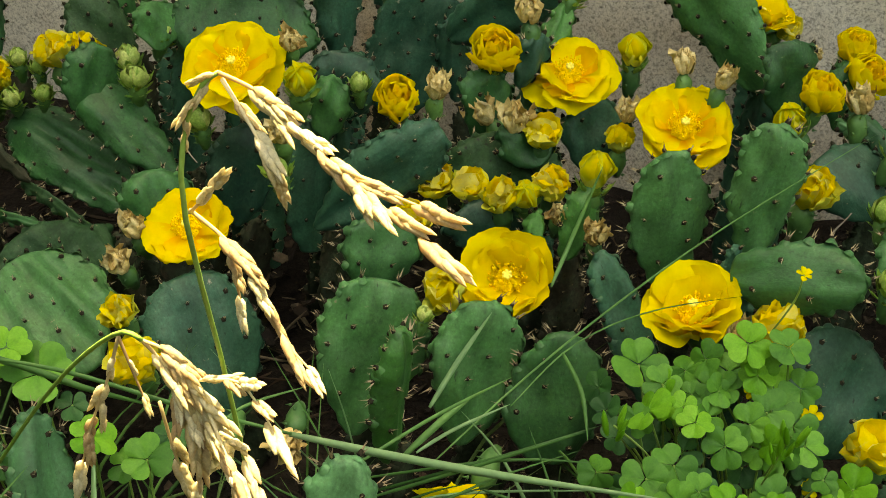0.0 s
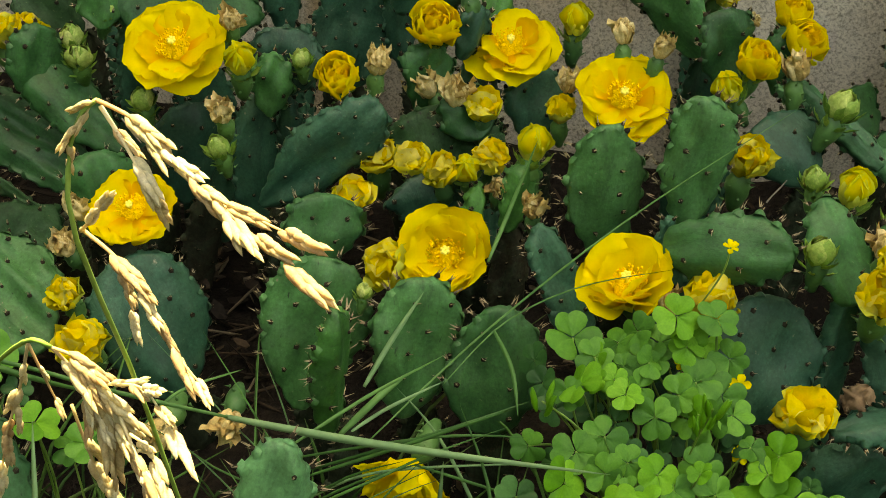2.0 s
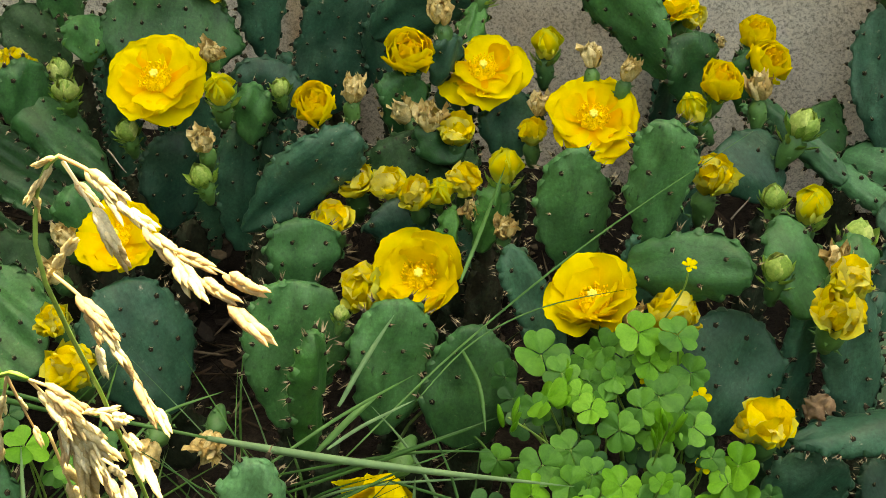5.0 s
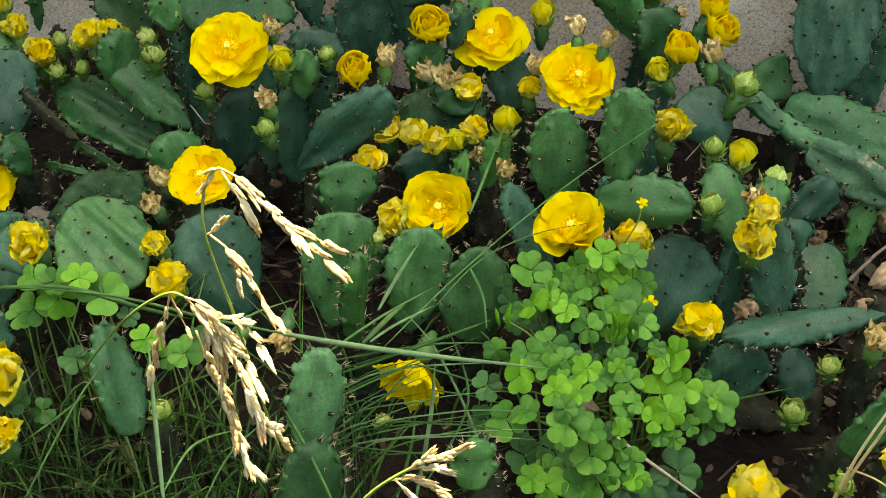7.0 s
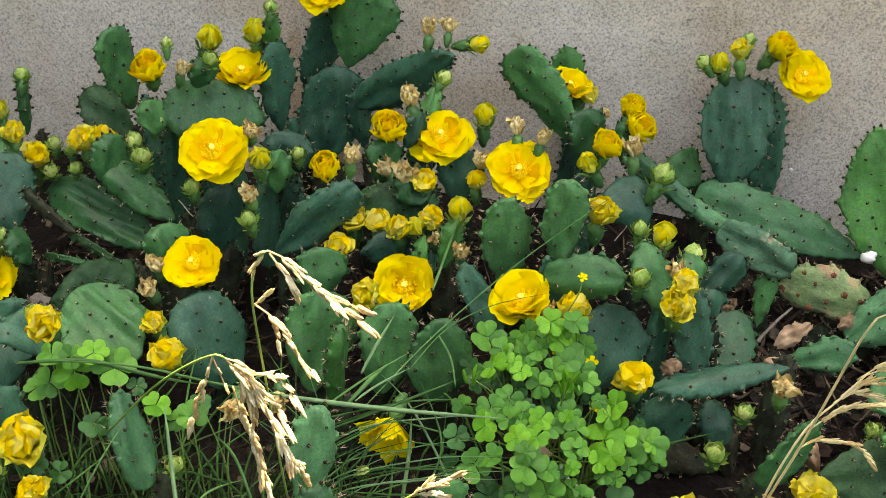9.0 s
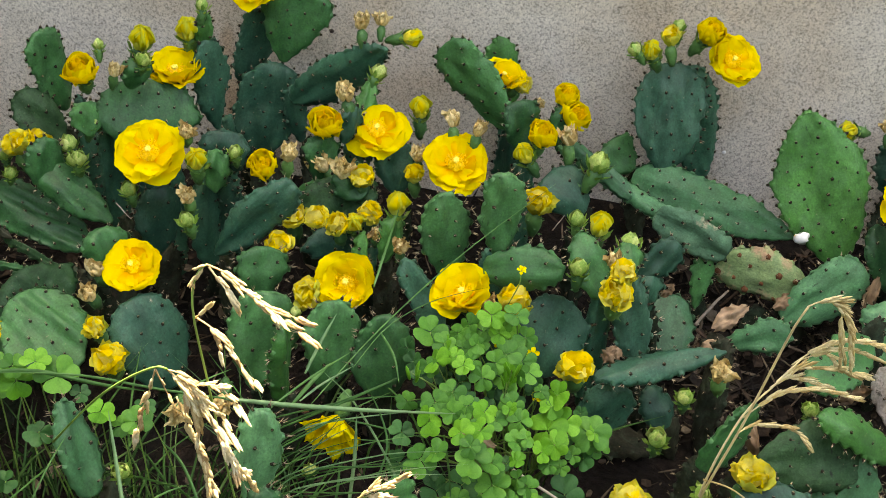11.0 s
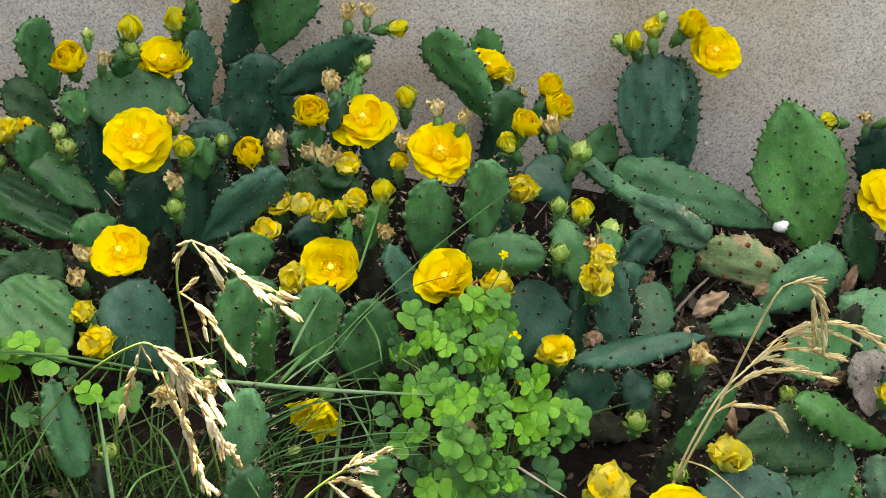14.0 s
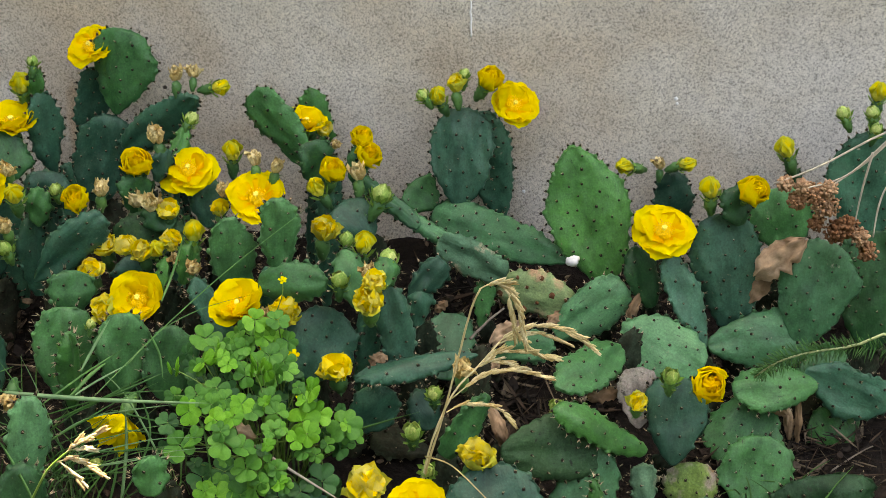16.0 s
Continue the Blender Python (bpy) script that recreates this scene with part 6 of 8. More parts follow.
def build_leaning_clump():
    p = plant("prickly_pear", 0.173, -0.166, -0.074, "prickly pear leaning on the wall with an old scarred stem", "cactus", "prickly pears along the wall")
    pad(p, (0.1034, -0.1, 0.0569), (0.1067, -0.055, 0.1829), 0.088, (0.04, -0.94, 0.33), PAD_TEAL, bend=0.1, wrinkle=0.0045)
    pad(p, (0.1542, -0.03, 0.0089), (0.1225, -0.02, 0.1623), 0.064, (0.20, -0.97, 0.11), PAD_BLUE)
    pad(p, (0.2544, -0.19, 0.044), (0.0693, -0.09, 0.0477), 0.060, (-0.36, -0.68, 0.64), PAD_PALE, shape=(0.75, 0.4))
    pad(p, (0.3041, -0.205, 0.0133), (0.2492, -0.15, 0.1836), 0.098, (0.06, -0.94, 0.32), PAD_YOUNG, shape=(0.95, 0.8))
    pad(p, (0.1747, -0.218, 0.0361), (-0.0168, -0.17, 0.1264), 0.022, (0.26, -0.52, 0.82), PAD_PALE, thick=0.013, shape=(0.3, 0.4))
    pad(p, (0.0696, -0.2, 0.0861), (-0.01, -0.165, 0.1351), 0.020, (0.36, -0.38, 0.85), PAD_PALE, thick=0.012, shape=(0.3, 0.4))
    pad(p, (0.1492, -0.245, -0.0272), (0.1566, -0.222, 0.0415), 0.024, (0.24, -0.93, 0.28), PAD, shape=(0.8, 0.4))
    pad(p, (0.096, -0.224, 0.084), (0.18, -0.228, 0.04), 0.046, (0.07, -0.97, 0.21), PAD_SCAR, thick=0.013, shape=(0.4, 0.32))
    yellow_bud(p, (0.0774, -0.085, 0.2111), (-0.31, -0.18, 0.94), 0.0308)
    green_bud(p, (0.0581, -0.093, 0.217), (-0.55, -0.11, 0.83), 0.0219)
    faded(p, (0.0983, -0.069, 0.2226), (-0.12, 0.24, 0.96), 0.0312)
    green_bud(p, (0.107, -0.05, 0.229), (0.01, 0.50, 0.86), 0.0207)
    cup(p, (0.1416, -0.07, 0.2298), (0.53, 0.15, 0.84), 0.0419)
    flower(p, (0.1732, -0.06, 0.1957), (0.39, -0.55, 0.74), 0.0671)
    pad(p, (0.1422, -0.025, -0.0749), (0.1542, 0.005, -0.0031), 0.038, (0.20, -0.97, 0.11), PAD_OLD_SHADED)
    pad(p, (0.2921, -0.175, -0.0959), (0.3041, -0.170, 0.0013), 0.046, (0.06, -0.94, 0.32), PAD_OLD_SHADED)
    pad(p, (0.1612, -0.215, -0.0878), (0.1492, -0.210, -0.0392), 0.030, (0.24, -0.93, 0.28), PAD_OLD_SHADED)


def build_bare_soil_clump():
    p = plant("prickly_pear", 0.124, -0.369, -0.082, "prickly pear with decaying pads beside bare soil", "cactus", "prickly pears along the wall")
    pad(p, (0.271, -0.24, 0.011), (0.159, -0.21, 0.018), 0.058, (-0.21, -0.95, 0.25), PAD_DECAY, thick=0.02)
    pad(p, (0.0795, -0.35, 0.0812), (0.1199, -0.325, 0.1171), 0.035, (0.17, -0.89, 0.42), PAD_BLUE)
    pad(p, (0.0898, -0.36, 0.0463), (0.0957, -0.34, 0.0902), 0.030, (0.28, -0.89, 0.37), PAD_BLUE)
    pad(p, (0.121, -0.33, -0.048), (0.118, -0.26, 0.003), 0.064, (0.02, -0.62, 0.78), PAD_PALE, shape=(0.35, 0.35))
    pad(p, (0.0871, -0.425, 0.0196), (0.069, -0.405, 0.13), 0.044, (0.41, -0.86, 0.3), PAD_TEAL)
    pad(p, (0.1714, -0.44, 0.0709), (0.0444, -0.49, 0.0631), 0.033, (-0.00, -0.15, 0.99), PAD_BLUE, thick=0.015)
    pad(p, (0.243, -0.27, -0.013), (0.323, -0.24, 0.049), 0.060, (0.05, -0.93, 0.36), PAD_PALE, shape=(0.55, 0.35))
    pad(p, (0.1748, -0.33, -0.0079), (0.246, -0.33, 0.0189), 0.038, (-0.13, -0.93, 0.35), PAD_PALE)
    pad(p, (0.1129, -0.43, -0.0763), (0.0445, -0.428, -0.0621), 0.041, (0.48, -0.53, 0.70), PAD_OLD_SHADED)
    pad(p, (0.0315, -0.47, -0.024), (0.079, -0.46, 0.031), 0.051, (0.06, -0.99, 0.13), PAD_BLUE)
    pad(p, (0.1204, -0.45, -0.0273), (0.0991, -0.43, 0.0107), 0.040, (0.47, -0.65, 0.60), PAD_BLUE)
    pad(p, (-0.0144, -0.47, 0.0435), (0.006, -0.42, 0.1071), 0.080, (0.44, -0.77, 0.46), PAD_BLUE)
    dried(p, (0.162, -0.5, 0.0937), (0.03, -0.26, 0.97), 0.0317)
    green_bud(p, (0.1318, -0.498, 0.0607), (0.02, -0.17, 0.98), 0.0233)
    green_bud(p, (0.1095, -0.514, 0.0198), (0.03, -0.26, 0.97), 0.0285)
    faded(p, (0.0281, -0.498, 0.0821), (0.06, -0.42, 0.91), 0.0456)
    pad(p, (0.27, -0.21, -0.0962), (0.258, -0.205, -0.0123), 0.038, (-0.21, -0.95, 0.25), PAD_OLD_SHADED)
    pad(p, (0.1018, -0.33, -0.0899), (0.0898, -0.325, 0.0343), 0.030, (0.28, -0.89, 0.37), PAD_OLD_SHADED)
    pad(p, (0.0991, -0.395, -0.0936), (0.0871, -0.390, 0.0076), 0.030, (0.41, -0.86, 0.30), PAD_OLD_SHADED)
    pad(p, (0.1594, -0.41, -0.0994), (0.1714, -0.405, 0.0589), 0.030, (-0.00, -0.15, 0.99), PAD_OLD_SHADED)
    pad(p, (0.228, -0.24, -0.0946), (0.216, -0.235, -0.0225), 0.041, (0.05, -0.93, 0.36), PAD_OLD_SHADED)
    pad(p, (0.1628, -0.3, -0.093), (0.1748, -0.295, -0.0199), 0.030, (-0.13, -0.93, 0.35), PAD_OLD_SHADED)
    pad(p, (0.0195, -0.44, -0.09), (0.0315, -0.435, -0.0360), 0.031, (0.06, -0.99, 0.13), PAD_OLD_SHADED)
    pad(p, (0.1324, -0.42, -0.0978), (0.1204, -0.415, -0.0393), 0.030, (0.47, -0.65, 0.60), PAD_OLD_SHADED)
    pad(p, (-0.0264, -0.44, -0.0884), (-0.0144, -0.435, 0.0315), 0.046, (0.44, -0.77, 0.46), PAD_OLD_SHADED)


def build_edge_clump():
    p = plant("prickly_pear", 0.296, -0.515, -0.105, "sprawling prickly pear with dark pads at the bed edge", "cactus", "prickly pears along the wall")
    pad(p, (0.324, -0.34, 0.024), (0.255, -0.43, 0.026), 0.058, (0.26, -0.47, 0.84), PAD)
    # the dark skin on this pad paints in the shade it lies in
    pad(p, (0.2038, -0.52, 0.0052), (0.3254, -0.47, -0.0194), 0.064, (0.42, -0.78, 0.46), PAD_SPOTTED)
    pad(p, (0.3575, -0.47, -0.0202), (0.2574, -0.495, 0.049), 0.038, (0.58, -0.47, 0.67), PAD_YOUNG)
    pad(p, (0.226, -0.66, -0.011), (0.1995, -0.6, 0.0551), 0.098, (0.15, -0.46, 0.88), PAD_BLUE)
    pad(p, (0.281, -0.53, -0.118), (0.308, -0.48, -0.01), 0.076, (0.16, -0.81, 0.56), PAD_PALE, shape=(0.45, 0.6))
    pad(p, (0.416, -0.45, -0.132), (0.405, -0.42, -0.07), 0.058, (0.14, -0.89, 0.42), PAD_YELLOWED)
    pad(p, (0.362, -0.48, -0.1), (0.354, -0.46, -0.045), 0.032, (0.27, -0.89, 0.36), PAD_SCAR)
    pad(p, (0.4792, -0.44, -0.1255), (0.4836, -0.39, -0.0481), 0.087, (0.07, -0.84, 0.54), PAD)
    pad(p, (0.5641, -0.45, -0.1197), (0.5551, -0.42, -0.0732), 0.114, (0.05, -0.84, 0.55), PAD_SPOTTED)
    pad(p, (0.1499, -0.56, 0.0248), (0.1926, -0.54, 0.0942), 0.032, (0.21, -0.97, 0.15), PAD)
    pad(p, (0.3478, -0.42, -0.0294), (0.3439, -0.38, 0.0265), 0.048, (0.16, -0.80, 0.58), PAD_DEAD)
    pad(p, (0.205, -0.76, 0.029), (0.176, -0.74, 0.099), 0.110, (0.05, -0.75, 0.66), PAD_GREEN)
    pad(p, (0.0614, -0.6, -0.0883), (-0.0114, -0.58, -0.0378), 0.071, (0.32, -0.63, 0.71), PAD_BLUE)
    faded(p, (0.1897, -0.604, 0.0689), (0.14, -0.08, 0.99), 0.0470)
    green_bud(p, (0.1463, -0.635, 0.0699), (0.10, -0.70, 0.71), 0.0212)
    green_bud(p, (0.2578, -0.45, 0.018), (-0.07, -0.26, 0.96), 0.0226)
    faded(p, (0.0843, -0.64, 0.0481), (0.17, -0.26, 0.95), 0.0535)
    faded(p, (0.0708, -0.66, 0.0193), (-0.03, -0.38, 0.93), 0.0549)
    flower(p, (0.147, -0.7, 0.071), (0.05, -0.62, 0.78), 0.0680)
    faded(p, (0.0122, -0.72, 0.0463), (0.28, -0.26, 0.92), 0.0576)
    faded(p, (-0.0226, -0.72, 0.0311), (-0.05, -0.30, 0.95), 0.0506)
    cup(p, (0.4115, -0.515, 0.1061), (0.28, -0.44, 0.85), 0.0454)
    faded(p, (0.3447, -0.485, 0.0566), (0.08, -0.40, 0.91), 0.0284)
    green_bud(p, (0.3776, -0.45, 0.0682), (0.04, -0.16, 0.99), 0.0260)
    pad(p, (0.4515, -0.52, -0.1626), (0.4056, -0.49, -0.0664), 0.091, (0.21, -0.90, 0.38), PAD_BLUE)
    pad(p, (0.5042, -0.5, -0.1499), (0.4907, -0.47, -0.0817), 0.081, (0.13, -0.90, 0.42), PAD)
    pad(p, (0.382, -0.55, -0.121), (0.36, -0.52, -0.062), 0.056, (0.15, -0.88, 0.45), PAD_PALE)
    pad(p, (0.315, -0.62, -0.038), (0.303, -0.6, 0.045), 0.016, (0.85, -0.5, 0.1), PAD_YOUNG, thick=0.012, spiny=1.3)
    pad(p, (0.3728, -0.56, -0.1086), (0.3589, -0.54, -0.0543), 0.054, (0.24, -0.89, 0.39), PAD)
    pad(p, (0.3449, -0.31, -0.1082), (0.3329, -0.305, 0.0246), 0.043, (0.26, -0.47, 0.84), PAD_OLD_SHADED)
    pad(p, (0.1918, -0.49, -0.1067), (0.2038, -0.485, -0.0068), 0.038, (0.42, -0.78, 0.46), PAD_OLD_SHADED)
    pad(p, (0.2097, -0.63, -0.1166), (0.2217, -0.625, 0.0077), 0.046, (0.15, -0.46, 0.88), PAD_OLD_SHADED)
    pad(p, (0.2865, -0.5, -0.1149), (0.2745, -0.495, -0.0723), 0.040, (0.16, -0.81, 0.56), PAD_OLD_SHADED)
    pad(p, (0.1379, -0.53, -0.1048), (0.1499, -0.525, 0.0128), 0.030, (0.21, -0.97, 0.15), PAD_OLD_SHADED)
    pad(p, (0.213, -0.75, -0.115), (0.207, -0.735, 0.0170), 0.045, (0.43, -0.73, 0.53), PAD_OLD_SHADED)


def build_far_clump():
    p = plant("prickly_pear", 0.493, -0.227, -0.103, "pale blue-green prickly pear with round pads and one open flower", "cactus", "prickly pears along the wall")
    pad(p, (0.4581, -0.23, -0.0119), (0.4333, -0.205, 0.1327), 0.086, (0.13, -0.97, 0.19), PAD_TEAL, wrinkle=0.003)
    pad(p, (0.4228, -0.27, -0.0187), (0.3721, -0.24, 0.0937), 0.043, (0.52, -0.73, 0.43), PAD_TEAL)
    pad(p, (0.5326, -0.26, -0.0102), (0.551, -0.22, 0.1114), 0.092, (-0.08, -0.94, 0.32), PAD_PALE)
    pad(p, (0.425, -0.27, -0.0136), (0.5441, -0.25, -0.0064), 0.075, (0.10, -0.81, 0.58), PAD_PALE)
    pad(p, (0.421, -0.31, -0.017), (0.323, -0.28, 0.016), 0.074, (-0.11, -0.75, 0.66), PAD_PALE, shape=(0.55, 0.7))
    pad(p, (0.3855, -0.45, -0.0534), (0.3903, -0.4, 0.031), 0.070, (0.04, -0.86, 0.51), PAD_BLUE)
    pad(p, (0.4905, -0.31, -0.0434), (0.4599, -0.38, -0.1094), 0.089, (-0.12, -0.65, 0.75), PAD)
    pad(p, (0.5523, -0.31, -0.0315), (0.4521, -0.34, -0.0247), 0.057, (0.21, -0.51, 0.84), PAD)
    pad(p, (0.5369, -0.3, -0.0183), (0.6389, -0.3, -0.0641), 0.062, (0.14, -0.94, 0.31), PAD_BLUE)
    pad(p, (0.6224, -0.22, -0.0388), (0.6128, -0.18, 0.1053), 0.096, (0.02, -0.96, 0.27), PAD)
    pad(p, (0.6215, -0.12, 0.0537), (0.6097, -0.1, 0.197), 0.108, (0.03, -0.99, 0.14), PAD_BLUE)
    pad(p, (0.5161, -0.16, 0.0541), (0.5008, -0.14, 0.1351), 0.087, (0.11, -0.96, 0.26), PAD)
    pad(p, (0.5364, -0.05, 0.0786), (0.5213, -0.05, 0.1265), 0.020, (0.36, -0.93, 0.11), PAD, thick=0.012)
    pad(p, (0.3857, -0.04, 0.0089), (0.3762, -0.035, 0.0962), 0.051, (0.19, -0.98, 0.08), PAD_BLUE)
    pad(p, (0.5975, -0.31, -0.1258), (0.5596, -0.29, -0.0788), 0.064, (0.23, -0.82, 0.53), PAD_YOUNG)
    pad(p, (0.3583, -0.24, 0.0158), (0.3291, -0.22, 0.0868), 0.045, (0.47, -0.78, 0.41), PAD)
    pad(p, (0.453, -0.22, 0.1241), (0.4428, -0.21, 0.1705), 0.046, (0.48, -0.83, 0.28), PAD)
    pad(p, (0.5927, -0.27, -0.0556), (0.5376, -0.26, -0.0261), 0.063, (0.21, -0.74, 0.64), PAD)
    yellow_bud(p, (0.3148, -0.05, 0.1065), (-0.89, -0.32, 0.33), 0.0290)
    dried(p, (0.3594, -0.05, 0.1128), (-0.01, 0.19, 0.98), 0.0212)
    yellow_bud(p, (0.3939, -0.06, 0.1206), (0.90, -0.00, 0.43), 0.0265)
    flower(p, (0.3654, -0.241, 0.1282), (0.08, -0.40, 0.91), 0.0775)
    yellow_bud(p, (0.4154, -0.22, 0.1728), (-0.07, 0.09, 0.99), 0.0330)
    cup(p, (0.4633, -0.224, 0.1711), (0.56, -0.18, 0.81), 0.0443)
    yellow_bud(p, (0.5126, -0.06, 0.1493), (-0.36, 0.24, 0.90), 0.0342)
    green_bud(p, (0.5705, -0.1, 0.2204), (-0.36, 0.27, 0.89), 0.0233)
    yellow_bud(p, (0.608, -0.1, 0.2479), (-0.01, 0.19, 0.98), 0.0292)
    green_bud(p, (0.6025, -0.11, 0.2274), (-0.17, 0.16, 0.97), 0.0231)
    green_bud(p, (0.608, -0.12, 0.211), (0.17, 0.03, 0.99), 0.0215)
    pad(p, (0.4701, -0.2, -0.1116), (0.4581, -0.195, -0.0239), 0.046, (0.13, -0.97, 0.19), PAD_OLD_SHADED)
    pad(p, (0.4108, -0.24, -0.1093), (0.4228, -0.235, -0.0307), 0.030, (0.52, -0.73, 0.43), PAD_OLD_SHADED)
    pad(p, (0.4315, -0.28, -0.1133), (0.4195, -0.275, -0.0225), 0.043, (-0.11, -0.75, 0.66), PAD_OLD_SHADED)
    pad(p, (0.3735, -0.42, -0.1171), (0.3855, -0.415, -0.0654), 0.042, (0.04, -0.86, 0.51), PAD_OLD_SHADED)
    pad(p, (0.5025, -0.28, -0.119), (0.4905, -0.275, -0.0554), 0.046, (-0.12, -0.65, 0.75), PAD_OLD_SHADED)
    pad(p, (0.5403, -0.28, -0.122), (0.5523, -0.275, -0.0435), 0.034, (0.21, -0.51, 0.84), PAD_OLD_SHADED)
    pad(p, (0.5489, -0.27, -0.1221), (0.5369, -0.265, -0.0303), 0.037, (0.14, -0.94, 0.31), PAD_OLD_SHADED)
    pad(p, (0.6104, -0.19, -0.1214), (0.6224, -0.185, -0.0508), 0.046, (0.02, -0.96, 0.27), PAD_OLD_SHADED)
    pad(p, (0.6335, -0.09, -0.1154), (0.6215, -0.085, 0.0417), 0.046, (0.03, -0.99, 0.14), PAD_OLD_SHADED)
    pad(p, (0.5041, -0.13, -0.1101), (0.5161, -0.125, 0.0421), 0.046, (0.11, -0.96, 0.26), PAD_OLD_SHADED)
    pad(p, (0.5484, -0.045, -0.1086), (0.5364, -0.015, 0.0666), 0.030, (0.36, -0.93, 0.11), PAD_OLD_SHADED)
    pad(p, (0.3737, -0.035, -0.094), (0.3857, -0.005, -0.0031), 0.031, (0.19, -0.98, 0.08), PAD_OLD_SHADED)
    pad(p, (0.3463, -0.21, -0.1023), (0.3583, -0.205, 0.0038), 0.030, (0.47, -0.78, 0.41), PAD_OLD_SHADED)
    pad(p, (0.5807, -0.24, -0.1229), (0.5927, -0.235, -0.0676), 0.038, (0.21, -0.74, 0.64), PAD_OLD_SHADED)


build_corner_clump()
build_spreading_clump()
build_wall_clump()
build_budding_clump()
build_middle_clump()
build_front_clump()
build_low_clump()
build_leaning_clump()
build_bare_soil_clump()
build_edge_clump()
build_far_clump()


def build_sorrel():
    p = plant("wood_sorrel", -0.030, -0.545, -0.083, "bright green clover-like wood sorrel with tiny yellow flowers", "weed", "wood sorrel plants")
    stem(p, ((-0.045, -0.545, -0.0877), (-0.06, -0.5375, -0.02), (-0.09, -0.55, 0.06)), 0.0022, 0.0014, STALK)
    stem(p, ((-0.035, -0.54, -0.0877), (-0.03, -0.5275, -0.02), (-0.03, -0.53, 0.06)), 0.0022, 0.0014, STALK)
    stem(p, ((-0.025, -0.535, -0.0877), (-0.005, -0.5225, -0.02), (0.02, -0.52, 0.03)), 0.0022, 0.0014, STALK)
    stem(p, ((-0.015, -0.53, -0.0877), (-0.045, -0.5525, -0.02), (-0.06, -0.58, 0.05)), 0.0022, 0.0014, STALK)
    sorrel_leaf(p, (-0.1111, -0.4985, 0.1097), (0.32, -0.30, 0.90), 0.0175, LEAF_MID, (-0.0731, -0.5386, 0.0197))
    sorrel_leaf(p, (-0.0845, -0.4964, 0.1099), (-0.38, -0.46, 0.80), 0.0131, LEAF_MID, (-0.0693, -0.5383, 0.0107))
    sorrel_leaf(p, (-0.0741, -0.4952, 0.1196), (-0.42, -0.63, 0.65), 0.0131, LEAF_MID, (-0.03, -0.5263, 0.0002))
    sorrel_leaf(p, (-0.1325, -0.5007, 0.0898), (-0.44, -0.69, 0.58), 0.0119, LEAF_DEEP_SHADED, (-0.0805, -0.5392, 0.0374))
    sorrel_leaf(p, (-0.1245, -0.5166, 0.0869), (-0.43, -0.46, 0.78), 0.0105, LEAF_DEEP_SHADED, (-0.0679, -0.5382, 0.0075))
    sorrel_leaf(p, (-0.0985, -0.5475, 0.1161), (-0.61, -0.33, 0.72), 0.0144, LEAF_LIGHT, (-0.0511, -0.5368, -0.0326))
    sorrel_leaf(p, (-0.0871, -0.5277, 0.1098), (0.37, -0.52, 0.77), 0.0111, LEAF_LIGHT, (-0.0646, -0.5379, -0.0003))
    sorrel_leaf(p, (-0.0649, -0.5115, 0.1118), (-0.30, -0.25, 0.92), 0.0130, LEAF_MID, (-0.03, -0.5219, 0.0424))
    sorrel_leaf(p, (-0.055, -0.548, 0.102), (-0.21, -0.73, 0.65), 0.0135, LEAF_MID, (-0.03, -0.5305, -0.0396))
    sorrel_leaf(p, (-0.0439, -0.5384, 0.1123), (-0.26, -0.68, 0.68), 0.0127, LEAF_MID, (-0.03, -0.5249, 0.0136))
    sorrel_leaf(p, (-0.0723, -0.5491, 0.1153), (-0.19, -0.38, 0.91), 0.0101, LEAF_LIGHT, (-0.0553, -0.5371, -0.0226))
    sorrel_leaf(p, (-0.0362, -0.5227, 0.1107), (0.20, -0.63, 0.75), 0.0154, LEAF_MID, (-0.03, -0.5318, -0.0519))
    sorrel_leaf(p, (-0.0213, -0.5228, 0.1047), (0.32, -0.66, 0.68), 0.0154, LEAF_MID, (-0.03, -0.5282, -0.0176))
    sorrel_leaf(p, (-0.0259, -0.5423, 0.0997), (-0.45, -0.74, 0.50), 0.0136, LEAF_MID, (-0.03, -0.522, 0.0413))
    sorrel_leaf(p, (-0.0136, -0.5374, 0.104), (0.30, -0.21, 0.93), 0.0127, LEAF_MID, (-0.03, -0.5284, -0.0198))
    sorrel_leaf(p, (-0.052, -0.5077, 0.1435), (0.12, -0.57, 0.81), 0.0136, LEAF_LIGHT, (-0.03, -0.5241, 0.0206))
    sorrel_leaf(p, (-0.0362, -0.5024, 0.1249), (0.32, -0.63, 0.71), 0.0146, LEAF_LIGHT, (-0.03, -0.531, -0.0451))
    sorrel_leaf(p, (-0.03, -0.5019, 0.1417), (0.23, -0.36, 0.90), 0.0137, LEAF_MID, (-0.03, -0.5223, 0.0382))
    sorrel_leaf(p, (-0.0198, -0.5052, 0.1177), (-0.20, -0.76, 0.62), 0.0121, LEAF_MID, (-0.03, -0.5312, -0.0463))
    sorrel_leaf(p, (-0.0442, -0.5114, 0.1262), (0.41, -0.31, 0.86), 0.0116, LEAF_LIGHT, (-0.03, -0.5315, -0.0493))
    sorrel_leaf(p, (-0.0925, -0.5326, 0.0847), (0.13, -0.70, 0.71), 0.0095, LEAF_DEEP_SHADED, (-0.0669, -0.5381, 0.0052))
    sorrel_leaf(p, (-0.1179, -0.5886, 0.101), (0.05, -0.75, 0.66), 0.0100, LEAF_MID, (-0.0805, -0.5392, 0.0373))
    sorrel_leaf(p, (-0.0912, -0.5959, 0.1093), (0.10, -0.45, 0.89), 0.0131, LEAF_MID, (-0.0514, -0.5599, 0.0118))
